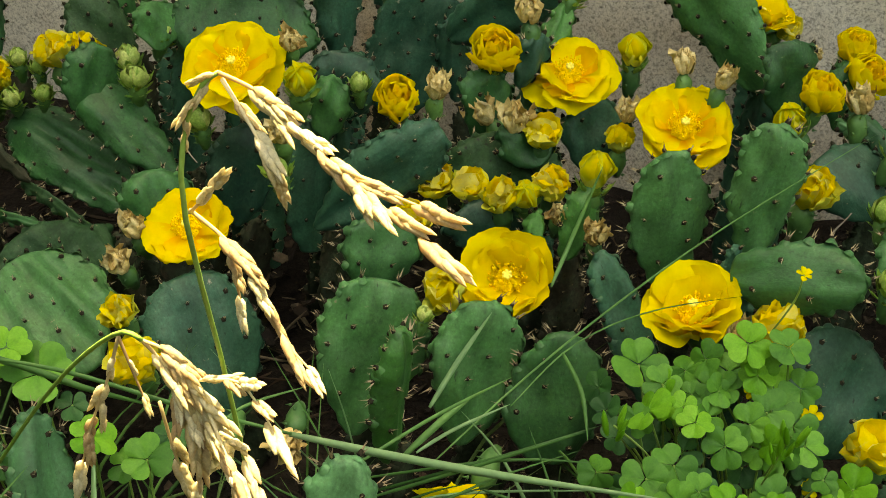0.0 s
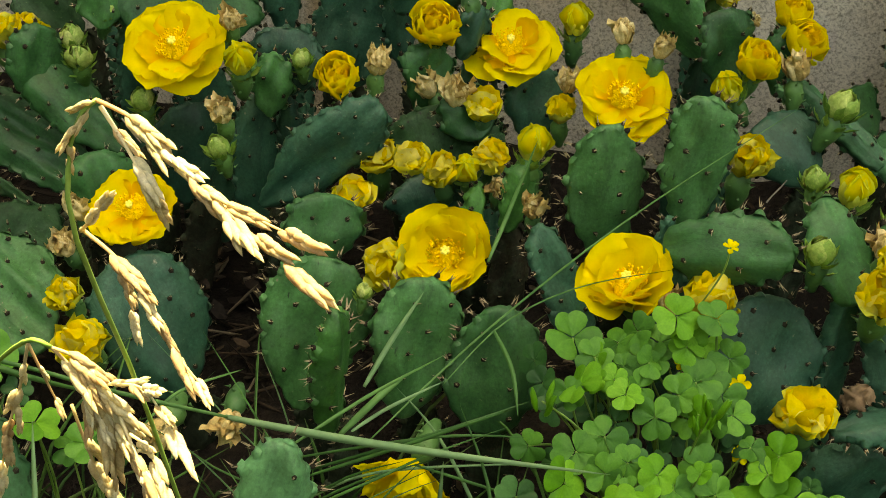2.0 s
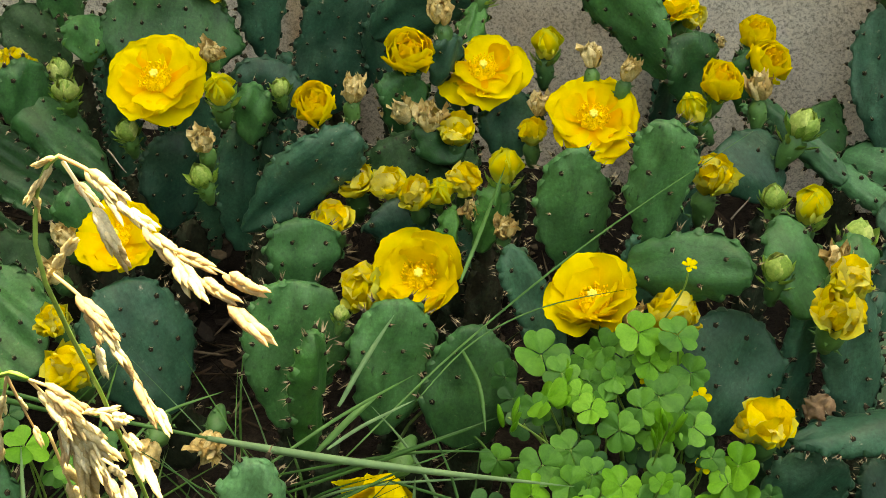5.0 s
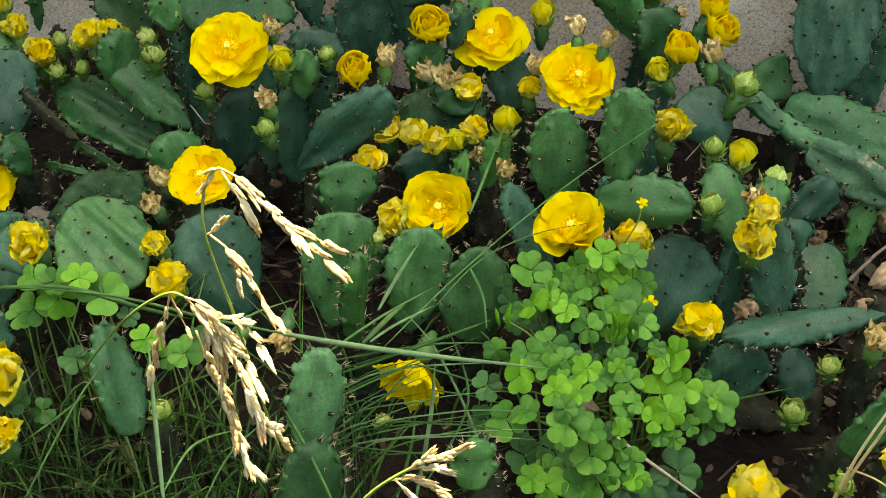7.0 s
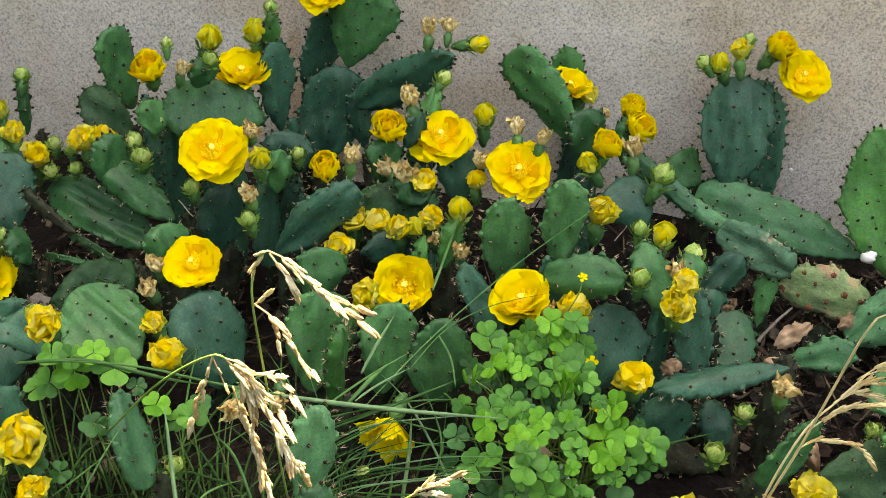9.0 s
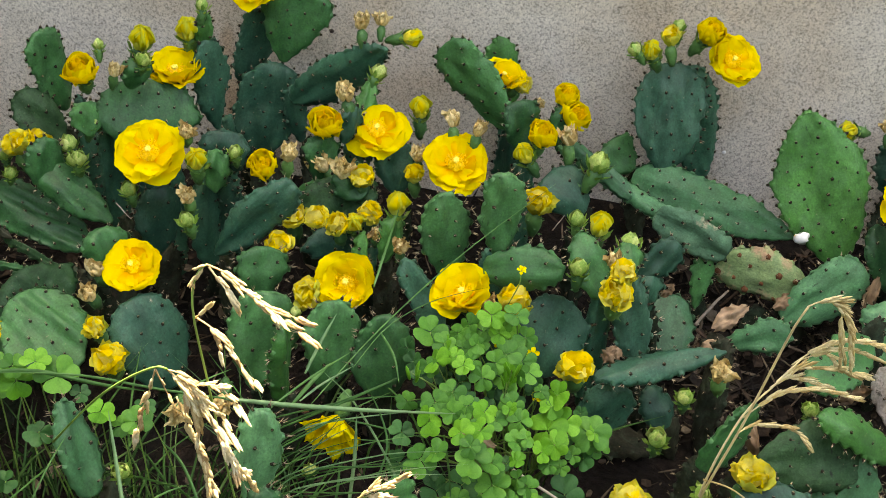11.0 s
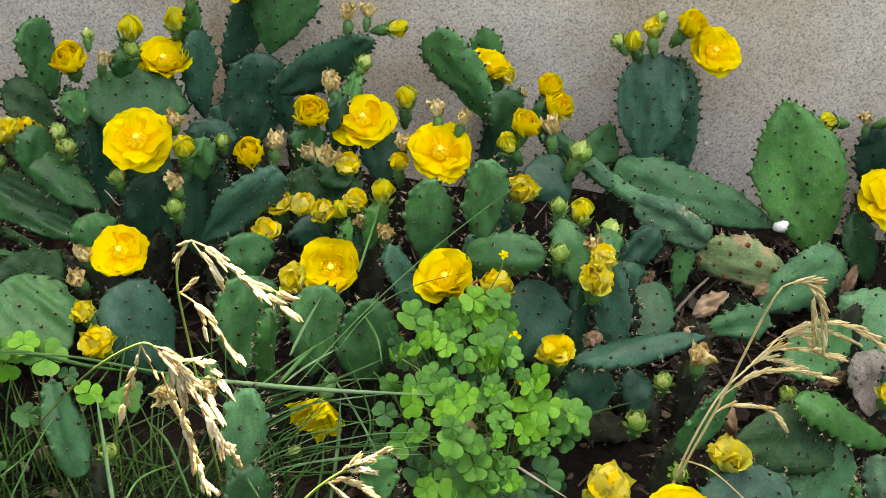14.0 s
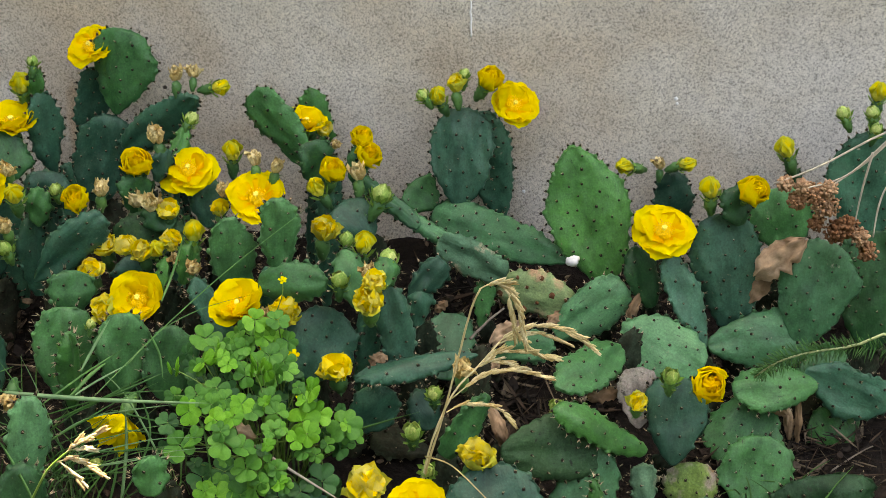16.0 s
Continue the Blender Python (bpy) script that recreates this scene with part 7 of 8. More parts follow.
    sorrel_leaf(p, (-0.0795, -0.5704, 0.1007), (0.32, -0.49, 0.81), 0.0134, LEAF_MID, (-0.0451, -0.5526, -0.0158))
    sorrel_leaf(p, (-0.0736, -0.6065, 0.1076), (0.42, -0.61, 0.68), 0.0130, LEAF_MID, (-0.057, -0.5665, 0.0367))
    sorrel_leaf(p, (-0.093, -0.6174, 0.106), (0.55, -0.49, 0.68), 0.0154, LEAF_LIGHT, (-0.0513, -0.5599, 0.0116))
    sorrel_leaf(p, (-0.0638, -0.6309, 0.1087), (-0.21, -0.70, 0.68), 0.0136, LEAF_LIGHT, (-0.0439, -0.5512, -0.0211))
    sorrel_leaf(p, (-0.0477, -0.591, 0.0991), (0.54, -0.41, 0.73), 0.0140, LEAF_LIGHT, (-0.0431, -0.5503, -0.0247))
    sorrel_leaf(p, (-0.0473, -0.6254, 0.108), (-0.20, -0.30, 0.93), 0.0128, LEAF_LIGHT, (-0.0436, -0.5509, -0.0226))
    sorrel_leaf(p, (-0.0384, -0.5908, 0.0901), (0.35, -0.38, 0.86), 0.0116, LEAF_MID, (-0.052, -0.5606, 0.0144))
    sorrel_leaf(p, (-0.0977, -0.6416, 0.0828), (0.29, -0.62, 0.73), 0.0161, LEAF_MID, (-0.0522, -0.5609, 0.0153))
    sorrel_leaf(p, (-0.0849, -0.6377, 0.0876), (-0.18, -0.21, 0.96), 0.0129, LEAF_MID, (-0.0482, -0.5562, -0.0022))
    sorrel_leaf(p, (-0.0518, -0.6459, 0.0944), (0.09, -0.61, 0.79), 0.0167, LEAF_MID, (-0.0457, -0.5533, -0.0132))
    sorrel_leaf(p, (-0.0355, -0.6362, 0.0813), (0.27, -0.38, 0.89), 0.0129, LEAF_MID, (-0.0495, -0.5578, 0.0037))
    sorrel_leaf(p, (-0.119, -0.6131, 0.0855), (0.37, -0.50, 0.78), 0.0123, LEAF_DEEP_SHADED, (-0.0543, -0.5633, 0.0246))
    sorrel_leaf(p, (-0.1211, -0.6177, 0.0521), (0.61, -0.17, 0.77), 0.0150, LEAF_DEEP_SHADED, (-0.0471, -0.555, -0.007))
    sorrel_leaf(p, (-0.0866, -0.624, 0.0282), (0.49, -0.20, 0.85), 0.0167, LEAF_DEEP_SHADED, (-0.0505, -0.5589, 0.0081))
    sorrel_leaf(p, (-0.0644, -0.6174, 0.0321), (0.26, -0.59, 0.77), 0.0159, LEAF_DEEP_SHADED, (-0.0482, -0.5562, -0.0022))
    sorrel_leaf(p, (-0.0345, -0.638, 0.0562), (-0.05, -0.40, 0.92), 0.0163, LEAF_MID, (-0.0494, -0.5576, 0.003))
    sorrel_leaf(p, (-0.0279, -0.6374, 0.0325), (-0.43, -0.63, 0.65), 0.0181, LEAF_MID, (-0.0497, -0.5579, 0.0042))
    sorrel_leaf(p, (-0.0416, -0.6434, 0.0259), (0.36, -0.55, 0.75), 0.0156, LEAF_MID, (-0.0459, -0.5536, -0.0124))
    sorrel_leaf(p, (-0.0652, -0.6493, 0.0267), (-0.40, -0.67, 0.62), 0.0172, LEAF_LIGHT, (-0.0398, -0.5464, -0.0393))
    sorrel_leaf(p, (0.014, -0.552, 0.0927), (-0.50, -0.54, 0.67), 0.0152, LEAF_LIGHT, (0.0014, -0.5193, -0.0119))
    sorrel_leaf(p, (0.0078, -0.5745, 0.0687), (-0.46, -0.38, 0.80), 0.0202, LEAF_LIGHT, (-0.0058, -0.5229, -0.0282))
    sorrel_leaf(p, (0.0224, -0.5677, 0.0735), (-0.07, -0.64, 0.77), 0.0168, LEAF_LIGHT, (-0.0069, -0.5235, -0.0307))
    sorrel_leaf(p, (0.0158, -0.5882, 0.065), (0.13, -0.70, 0.70), 0.0142, LEAF_LIGHT, (-0.0081, -0.5241, -0.0334))
    sorrel_leaf(p, (0.0047, -0.5937, 0.0602), (0.57, -0.30, 0.77), 0.0117, LEAF_LIGHT, (-0.0531, -0.5619, 0.0194))
    sorrel_leaf(p, (0.0466, -0.5547, 0.053), (-0.13, -0.68, 0.72), 0.0188, LEAF_MID, (-0.0003, -0.5201, -0.0157))
    sorrel_leaf(p, (0.0549, -0.5551, 0.0392), (0.54, -0.45, 0.71), 0.0146, LEAF_MID, (0.0113, -0.5144, 0.0103))
    sorrel_leaf(p, (0.042, -0.5597, 0.0253), (-0.42, -0.44, 0.80), 0.0138, LEAF_DEEP_SHADED, (-0.0151, -0.5275, -0.0491))
    sorrel_leaf(p, (-0.0165, -0.5781, 0.08), (0.45, -0.57, 0.69), 0.0142, LEAF_MID, (-0.0408, -0.5475, -0.0351))
    sorrel_leaf(p, (-0.0097, -0.5929, 0.0738), (0.43, -0.45, 0.78), 0.0100, LEAF_MID, (-0.0552, -0.5644, 0.0287))
    sorrel_leaf(p, (-0.0028, -0.5462, 0.0562), (-0.30, -0.22, 0.93), 0.0112, LEAF_DEEP_SHADED, (-0.03, -0.5276, -0.0127))
    sorrel_leaf(p, (-0.0153, -0.613, 0.0729), (0.57, -0.51, 0.65), 0.0082, LEAF_MID, (-0.046, -0.5537, -0.0119))
    sorrel_leaf(p, (0.028, -0.5902, 0.0056), (0.17, -0.62, 0.77), 0.0188, LEAF_DEEP_SHADED, (0.0074, -0.5163, -0.0244))
    sorrel_leaf(p, (0.0388, -0.5794, -0.012), (-0.56, -0.48, 0.68), 0.0147, LEAF_DEEP_SHADED, (0.0127, -0.5136, -0.042))
    sorrel_leaf(p, (-0.0143, -0.6366, 0.0442), (-0.28, -0.71, 0.64), 0.0147, LEAF_MID, (-0.0568, -0.5662, 0.0142))
    sorrel_leaf(p, (-0.004, -0.6334, 0.0529), (0.14, -0.51, 0.85), 0.0106, LEAF_MID, (-0.0487, -0.5568, -0.0001))
    sorrel_leaf(p, (-0.0129, -0.6311, 0.0596), (-0.48, -0.37, 0.80), 0.0090, LEAF_MID, (-0.0472, -0.5551, -0.0066))
    sorrel_leaf(p, (0.0122, -0.5947, 0.0463), (-0.23, -0.52, 0.82), 0.0100, LEAF_MID, (-0.0436, -0.5508, -0.0226))
    sorrel_leaf(p, (0.0223, -0.5864, 0.0366), (0.11, -0.79, 0.61), 0.0084, LEAF_MID, (-0.0041, -0.522, -0.0242))
    sorrel_leaf(p, (-0.0123, -0.615, 0.0022), (0.56, -0.55, 0.62), 0.0144, LEAF_DEEP_SHADED, (-0.0523, -0.5611, -0.0278))
    sorrel_leaf(p, (0.0102, -0.6084, 0.0063), (0.11, -0.37, 0.92), 0.0144, LEAF_DEEP_SHADED, (-0.0461, -0.5538, -0.0114))
    sorrel_leaf(p, (-0.0466, -0.6351, 0.0225), (-0.07, -0.49, 0.87), 0.0158, LEAF_MID, (-0.0401, -0.5468, -0.0379))
    sorrel_leaf(p, (-0.0764, -0.6484, 0.0312), (0.33, -0.59, 0.74), 0.0131, LEAF_LIGHT, (-0.0506, -0.559, 0.0084))
    sorrel_leaf(p, (0.0098, -0.5581, 0.0839), (-0.21, -0.31, 0.93), 0.0118, LEAF_LIGHT, (-0.015, -0.5275, -0.0489))
    sorrel_leaf(p, (-0.0253, -0.5703, 0.091), (0.11, -0.62, 0.78), 0.0134, LEAF_MID, (-0.0392, -0.5458, -0.0419))
    sorrel_leaf(p, (-0.064, -0.5908, 0.1033), (0.37, -0.75, 0.55), 0.0099, LEAF_MID, (-0.0532, -0.5621, 0.02))
    sorrel_leaf(p, (-0.1132, -0.5369, 0.0856), (0.21, -0.69, 0.70), 0.0112, LEAF_DEEP_SHADED, (-0.0831, -0.5394, 0.0436))
    sorrel_leaf(p, (-0.0444, -0.5348, 0.079), (0.21, -0.65, 0.73), 0.0112, LEAF_DEEP_SHADED, (-0.03, -0.5297, -0.0323))
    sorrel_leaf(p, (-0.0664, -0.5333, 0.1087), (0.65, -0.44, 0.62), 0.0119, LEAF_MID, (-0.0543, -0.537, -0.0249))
    sorrel_leaf(p, (-0.0085, -0.5196, 0.071), (-0.41, -0.49, 0.77), 0.0113, LEAF_DEEP_SHADED, (-0.03, -0.5303, -0.0381))
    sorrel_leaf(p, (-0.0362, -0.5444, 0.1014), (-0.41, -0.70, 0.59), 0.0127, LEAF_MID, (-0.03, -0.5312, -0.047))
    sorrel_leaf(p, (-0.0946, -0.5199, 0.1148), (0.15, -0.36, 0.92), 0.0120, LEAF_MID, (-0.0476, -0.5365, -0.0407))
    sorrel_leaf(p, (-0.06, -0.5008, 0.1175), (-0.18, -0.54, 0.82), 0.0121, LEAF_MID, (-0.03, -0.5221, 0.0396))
    sorrel_leaf(p, (-0.013, -0.5578, 0.0629), (-0.57, -0.46, 0.68), 0.0085, LEAF_DEEP_SHADED, (-0.03, -0.5254, 0.0089))
    sorrel_leaf(p, (-0.0138, -0.5192, 0.0809), (0.46, -0.46, 0.76), 0.0117, LEAF_DEEP_SHADED, (-0.03, -0.5292, -0.0279))
    sorrel_leaf(p, (0.0227, -0.5496, 0.0368), (-0.30, -0.38, 0.88), 0.0086, LEAF_DEEP_SHADED, (-0.0153, -0.5277, -0.0496))
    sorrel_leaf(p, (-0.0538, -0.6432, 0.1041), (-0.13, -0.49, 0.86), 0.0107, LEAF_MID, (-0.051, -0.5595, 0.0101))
    sorrel_leaf(p, (0.0373, -0.5502, 0.0238), (-0.57, -0.48, 0.67), 0.0100, LEAF_DEEP_SHADED, (-0.0156, -0.5278, -0.0503))
    sorrel_leaf(p, (-0.0002, -0.6443, 0.0468), (-0.32, -0.26, 0.91), 0.0110, LEAF_LIGHT, (-0.0428, -0.5499, -0.0261))
    sorrel_leaf(p, (-0.095, -0.5171, 0.1125), (-0.60, -0.49, 0.63), 0.0108, LEAF_LIGHT, (-0.0483, -0.5365, -0.0391))
    sorrel_leaf(p, (0.0046, -0.5456, 0.0753), (0.24, -0.78, 0.58), 0.0081, LEAF_MID, (0.014, -0.513, 0.0166))
    sorrel_leaf(p, (-0.0434, -0.504, 0.1239), (0.34, -0.66, 0.67), 0.0112, LEAF_LIGHT, (-0.03, -0.5283, -0.0188))
    sorrel_leaf(p, (-0.0591, -0.6137, 0.1059), (-0.16, -0.53, 0.83), 0.0077, LEAF_MID, (-0.0441, -0.5515, -0.0203))
    sorrel_leaf(p, (0.0128, -0.5505, 0.0853), (0.36, -0.39, 0.85), 0.0089, LEAF_MID, (-0.0048, -0.5224, -0.026))
    sorrel_leaf(p, (-0.0559, -0.6358, 0.0618), (0.08, -0.46, 0.88), 0.0077, LEAF_MID, (-0.0515, -0.5601, 0.0126))
    sorrel_leaf(p, (0.0105, -0.5362, 0.0584), (-0.39, -0.76, 0.53), 0.0112, LEAF_DEEP_SHADED, (-0.0186, -0.5293, -0.057))
    sorrel_leaf(p, (-0.0252, -0.5431, 0.0692), (0.02, -0.58, 0.81), 0.0112, LEAF_DEEP_SHADED, (-0.03, -0.5271, -0.0072))
    sorrel_leaf(p, (-0.0651, -0.6353, 0.0319), (0.20, -0.56, 0.80), 0.0108, LEAF_MID, (-0.0381, -0.5444, -0.0469))
    sorrel_leaf(p, (-0.0907, -0.5437, 0.1167), (-0.32, -0.64, 0.70), 0.0080, LEAF_LIGHT, (-0.079, -0.5391, 0.0338))
    sorrel_leaf(p, (-0.0677, -0.516, 0.117), (-0.24, -0.76, 0.60), 0.0099, LEAF_MID, (-0.03, -0.529, -0.0255))
    sorrel_leaf(p, (-0.0013, -0.5474, 0.0916), (0.00, -0.65, 0.76), 0.0080, LEAF_MID, (-0.03, -0.5281, -0.0173))
    sorrel_leaf(p, (-0.0184, -0.5961, 0.0713), (0.28, -0.44, 0.85), 0.0112, LEAF_MID, (-0.0559, -0.5652, 0.0317))
    sorrel_leaf(p, (0.0037, -0.6407, 0.0405), (0.19, -0.57, 0.80), 0.0098, LEAF_MID, (-0.0513, -0.5599, 0.0116))
    sorrel_leaf(p, (-0.0196, -0.644, 0.0451), (-0.28, -0.76, 0.59), 0.0094, LEAF_MID, (-0.0376, -0.5439, -0.0489))
    sorrel_leaf(p, (-0.0751, -0.6029, 0.105), (0.55, -0.57, 0.61), 0.0098, LEAF_MID, (-0.0458, -0.5535, -0.0127))
    sorrel_leaf(p, (-0.0214, -0.6226, 0.0197), (0.39, -0.45, 0.80), 0.0075, LEAF_DEEP_SHADED, (-0.0411, -0.5479, -0.0338))
    sorrel_leaf(p, (-0.0475, -0.5624, 0.0794), (0.55, -0.42, 0.72), 0.0110, LEAF_DEEP_SHADED, (-0.0565, -0.5659, 0.0344))
    sorrel_leaf(p, (-0.0727, -0.507, 0.1007), (-0.50, -0.38, 0.78), 0.0096, LEAF_DEEP_SHADED, (-0.0439, -0.5362, -0.0497))
    sorrel_leaf(p, (-0.0648, -0.5667, 0.0868), (0.59, -0.49, 0.65), 0.0105, LEAF_DEEP_SHADED, (-0.038, -0.5443, -0.0474))
    sorrel_leaf(p, (-0.0635, -0.5201, 0.1173), (0.41, -0.44, 0.80), 0.0107, LEAF_MID, (-0.03, -0.5314, -0.0488))
    sorrel_leaf(p, (-0.0317, -0.5501, 0.1107), (-0.51, -0.66, 0.55), 0.0109, LEAF_LIGHT, (-0.03, -0.5293, -0.0286))
    sorrel_leaf(p, (-0.0958, -0.5103, 0.0937), (-0.15, -0.86, 0.49), 0.0100, LEAF_DEEP_SHADED, (-0.0828, -0.5394, 0.0429))
    sorrel_leaf(p, (-0.0802, -0.5407, 0.1176), (0.08, -0.62, 0.78), 0.0089, LEAF_LIGHT, (-0.0455, -0.5363, -0.0457))
    sorrel_leaf(p, (-0.0258, -0.5824, 0.0973), (-0.34, -0.42, 0.84), 0.0079, LEAF_LIGHT, (-0.0486, -0.5567, -0.0006))
    sorrel_leaf(p, (0.0357, -0.5244, 0.0488), (-0.26, -0.71, 0.65), 0.0087, LEAF_DEEP_SHADED, (-0.003, -0.5215, -0.0218))
    sorrel_leaf(p, (-0.0144, -0.6221, 0.0733), (-0.11, -0.42, 0.90), 0.0081, LEAF_LIGHT, (-0.0552, -0.5644, 0.0286))
    sorrel_leaf(p, (-0.0926, -0.6223, 0.0452), (0.02, -0.39, 0.92), 0.0083, LEAF_DEEP_SHADED, (-0.0384, -0.5448, -0.0454))
    sorrel_leaf(p, (-0.077, -0.5459, 0.0914), (-0.38, -0.31, 0.87), 0.0115, LEAF_DEEP_SHADED, (-0.0551, -0.5371, -0.0229))
    sorrel_leaf(p, (-0.1018, -0.5866, 0.0908), (-0.41, -0.73, 0.55), 0.0096, LEAF_DEEP_SHADED, (-0.06, -0.5375, -0.0113))
    sorrel_leaf(p, (-0.0756, -0.5389, 0.1081), (-0.19, -0.69, 0.70), 0.0098, LEAF_MID, (-0.044, -0.5362, -0.0494))
    sorrel_leaf(p, (-0.0932, -0.5208, 0.0948), (-0.21, -0.75, 0.63), 0.0113, LEAF_DEEP_SHADED, (-0.0597, -0.5375, -0.0121))
    sorrel_leaf(p, (-0.0249, -0.6125, 0.0596), (0.28, -0.40, 0.87), 0.0074, LEAF_DEEP_SHADED, (-0.0497, -0.558, 0.0046))
    sorrel_leaf(p, (0.032, -0.5733, 0.0406), (0.08, -0.50, 0.86), 0.0085, LEAF_MID, (0.0029, -0.5185, -0.0085))
    sorrel_leaf(p, (0.0508, -0.5556, 0.0537), (0.32, -0.48, 0.81), 0.0090, LEAF_LIGHT, (0.0084, -0.5158, 0.0039))
    sorrel_leaf(p, (-0.0863, -0.5051, 0.0955), (-0.33, -0.79, 0.52), 0.0096, LEAF_DEEP_SHADED, (-0.053, -0.5369, -0.0279))
    sorrel_leaf(p, (-0.0779, -0.5178, 0.1098), (-0.15, -0.68, 0.72), 0.0082, LEAF_MID, (-0.0654, -0.538, 0.0015))
    sorrel_leaf(p, (-0.1037, -0.5505, 0.1112), (-0.39, -0.71, 0.59), 0.0101, LEAF_MID, (-0.0781, -0.539, 0.0317))
    sorrel_leaf(p, (-0.0302, -0.4919, 0.092), (0.16, -0.71, 0.68), 0.0106, LEAF_DEEP_SHADED, (-0.03, -0.5282, -0.018))
    sorrel_leaf(p, (-0.0659, -0.5011, 0.0982), (-0.43, -0.42, 0.80), 0.0118, LEAF_DEEP_SHADED, (-0.03, -0.5244, 0.0184))
    sorrel_flower(p, (-0.0122, -0.515, 0.1076), (0.04, -0.78, 0.92), (-0.0242, -0.509, 0.0626), 1.0)
    sorrel_flower(p, (-0.0061, -0.525, 0.0654), (0.04, -0.76, 0.95), (-0.0181, -0.519, 0.0204), 0.9)
    sorrel_flower(p, (-0.0286, -0.476, 0.1735), (0.25, -0.25, 0.94), (-0.0406, -0.47, 0.1285), 0.75)
    sorrel_flower(p, (-0.0455, -0.51, 0.113), (0.07, -0.78, 0.92), (-0.0575, -0.504, 0.068), 0.7)
    sorrel_pods(p, (-0.1100, -0.6000, 0.1430), (-0.0840, -0.5600, 0.0830), 6, 40)
    sorrel_pods(p, (-0.0280, -0.6000, 0.1450), (-0.0348, -0.5600, 0.0850), 5, 42)
    sorrel_pods(p, (-0.0240, -0.6000, 0.1570), (-0.0324, -0.5600, 0.0970), 4, 43)


def build_left_sorrel():
    p = plant("wood_sorrel", -0.430, -0.620, -0.087, "light green wood sorrel leaves rising out of the grass", "weed", "wood sorrel plants")
    sorrel_leaf(p, (-0.5031, -0.6, 0.1076), (0.06, -0.51, 0.86), 0.0150, LEAF_MID, (-0.5162, -0.58, -0.0888))
    sorrel_leaf(p, (-0.483, -0.6, 0.0901), (0.38, -0.49, 0.78), 0.0189, LEAF_LIGHT, (-0.4655, -0.58, -0.0888))
    sorrel_leaf(p, (-0.4417, -0.6, 0.1005), (0.38, -0.57, 0.73), 0.0215, LEAF_MID, (-0.449, -0.58, -0.0888))
    sorrel_leaf(p, (-0.5108, -0.6, 0.0726), (0.48, -0.46, 0.75), 0.0153, LEAF_MID, (-0.5134, -0.58, -0.0888))
    sorrel_leaf(p, (-0.4604, -0.6, 0.1155), (0.25, -0.43, 0.87), 0.0140, LEAF_LIGHT, (-0.443, -0.58, -0.0888))
    sorrel_leaf(p, (-0.3863, -0.64, 0.0991), (0.27, -0.34, 0.90), 0.0145, LEAF_LIGHT, (-0.3824, -0.62, -0.0912))
    sorrel_leaf(p, (-0.3541, -0.64, 0.0911), (-0.01, -0.41, 0.91), 0.0154, LEAF_MID, (-0.3573, -0.62, -0.0912))
    sorrel_leaf(p, (-0.3701, -0.635, 0.0803), (-0.04, -0.35, 0.94), 0.0110, LEAF_MID, (-0.3888, -0.615, -0.0909))
    sorrel_leaf(p, (-0.4382, -0.66, 0.0858), (0.30, -0.48, 0.83), 0.0136, LEAF_DEEP_SHADED, (-0.423, -0.64, -0.0924))
    sorrel_leaf(p, (-0.5079, -0.66, 0.0273), (0.21, -0.54, 0.81), 0.0150, LEAF_DEEP_SHADED, (-0.5168, -0.64, -0.0924))
    sorrel_leaf(p, (-0.4835, -0.6, 0.1079), (0.11, -0.50, 0.86), 0.0131, LEAF_MID, (-0.4892, -0.58, -0.0888))
    sorrel_leaf(p, (-0.5264, -0.6, 0.0628), (0.40, -0.53, 0.75), 0.0125, LEAF_MID, (-0.5324, -0.58, -0.0888))
    sorrel_leaf(p, (-0.3628, -0.6, 0.0741), (0.08, -0.36, 0.93), 0.0112, LEAF_DEEP_SHADED, (-0.3492, -0.58, -0.0888))
    sorrel_leaf(p, (-0.4225, -0.6, 0.0827), (0.43, -0.44, 0.79), 0.0103, LEAF_DEEP_SHADED, (-0.4265, -0.58, -0.0888))
    sorrel_leaf(p, (-0.4823, -0.66, 0.0188), (0.07, -0.36, 0.93), 0.0122, LEAF_DEEP_SHADED, (-0.4827, -0.64, -0.0924))


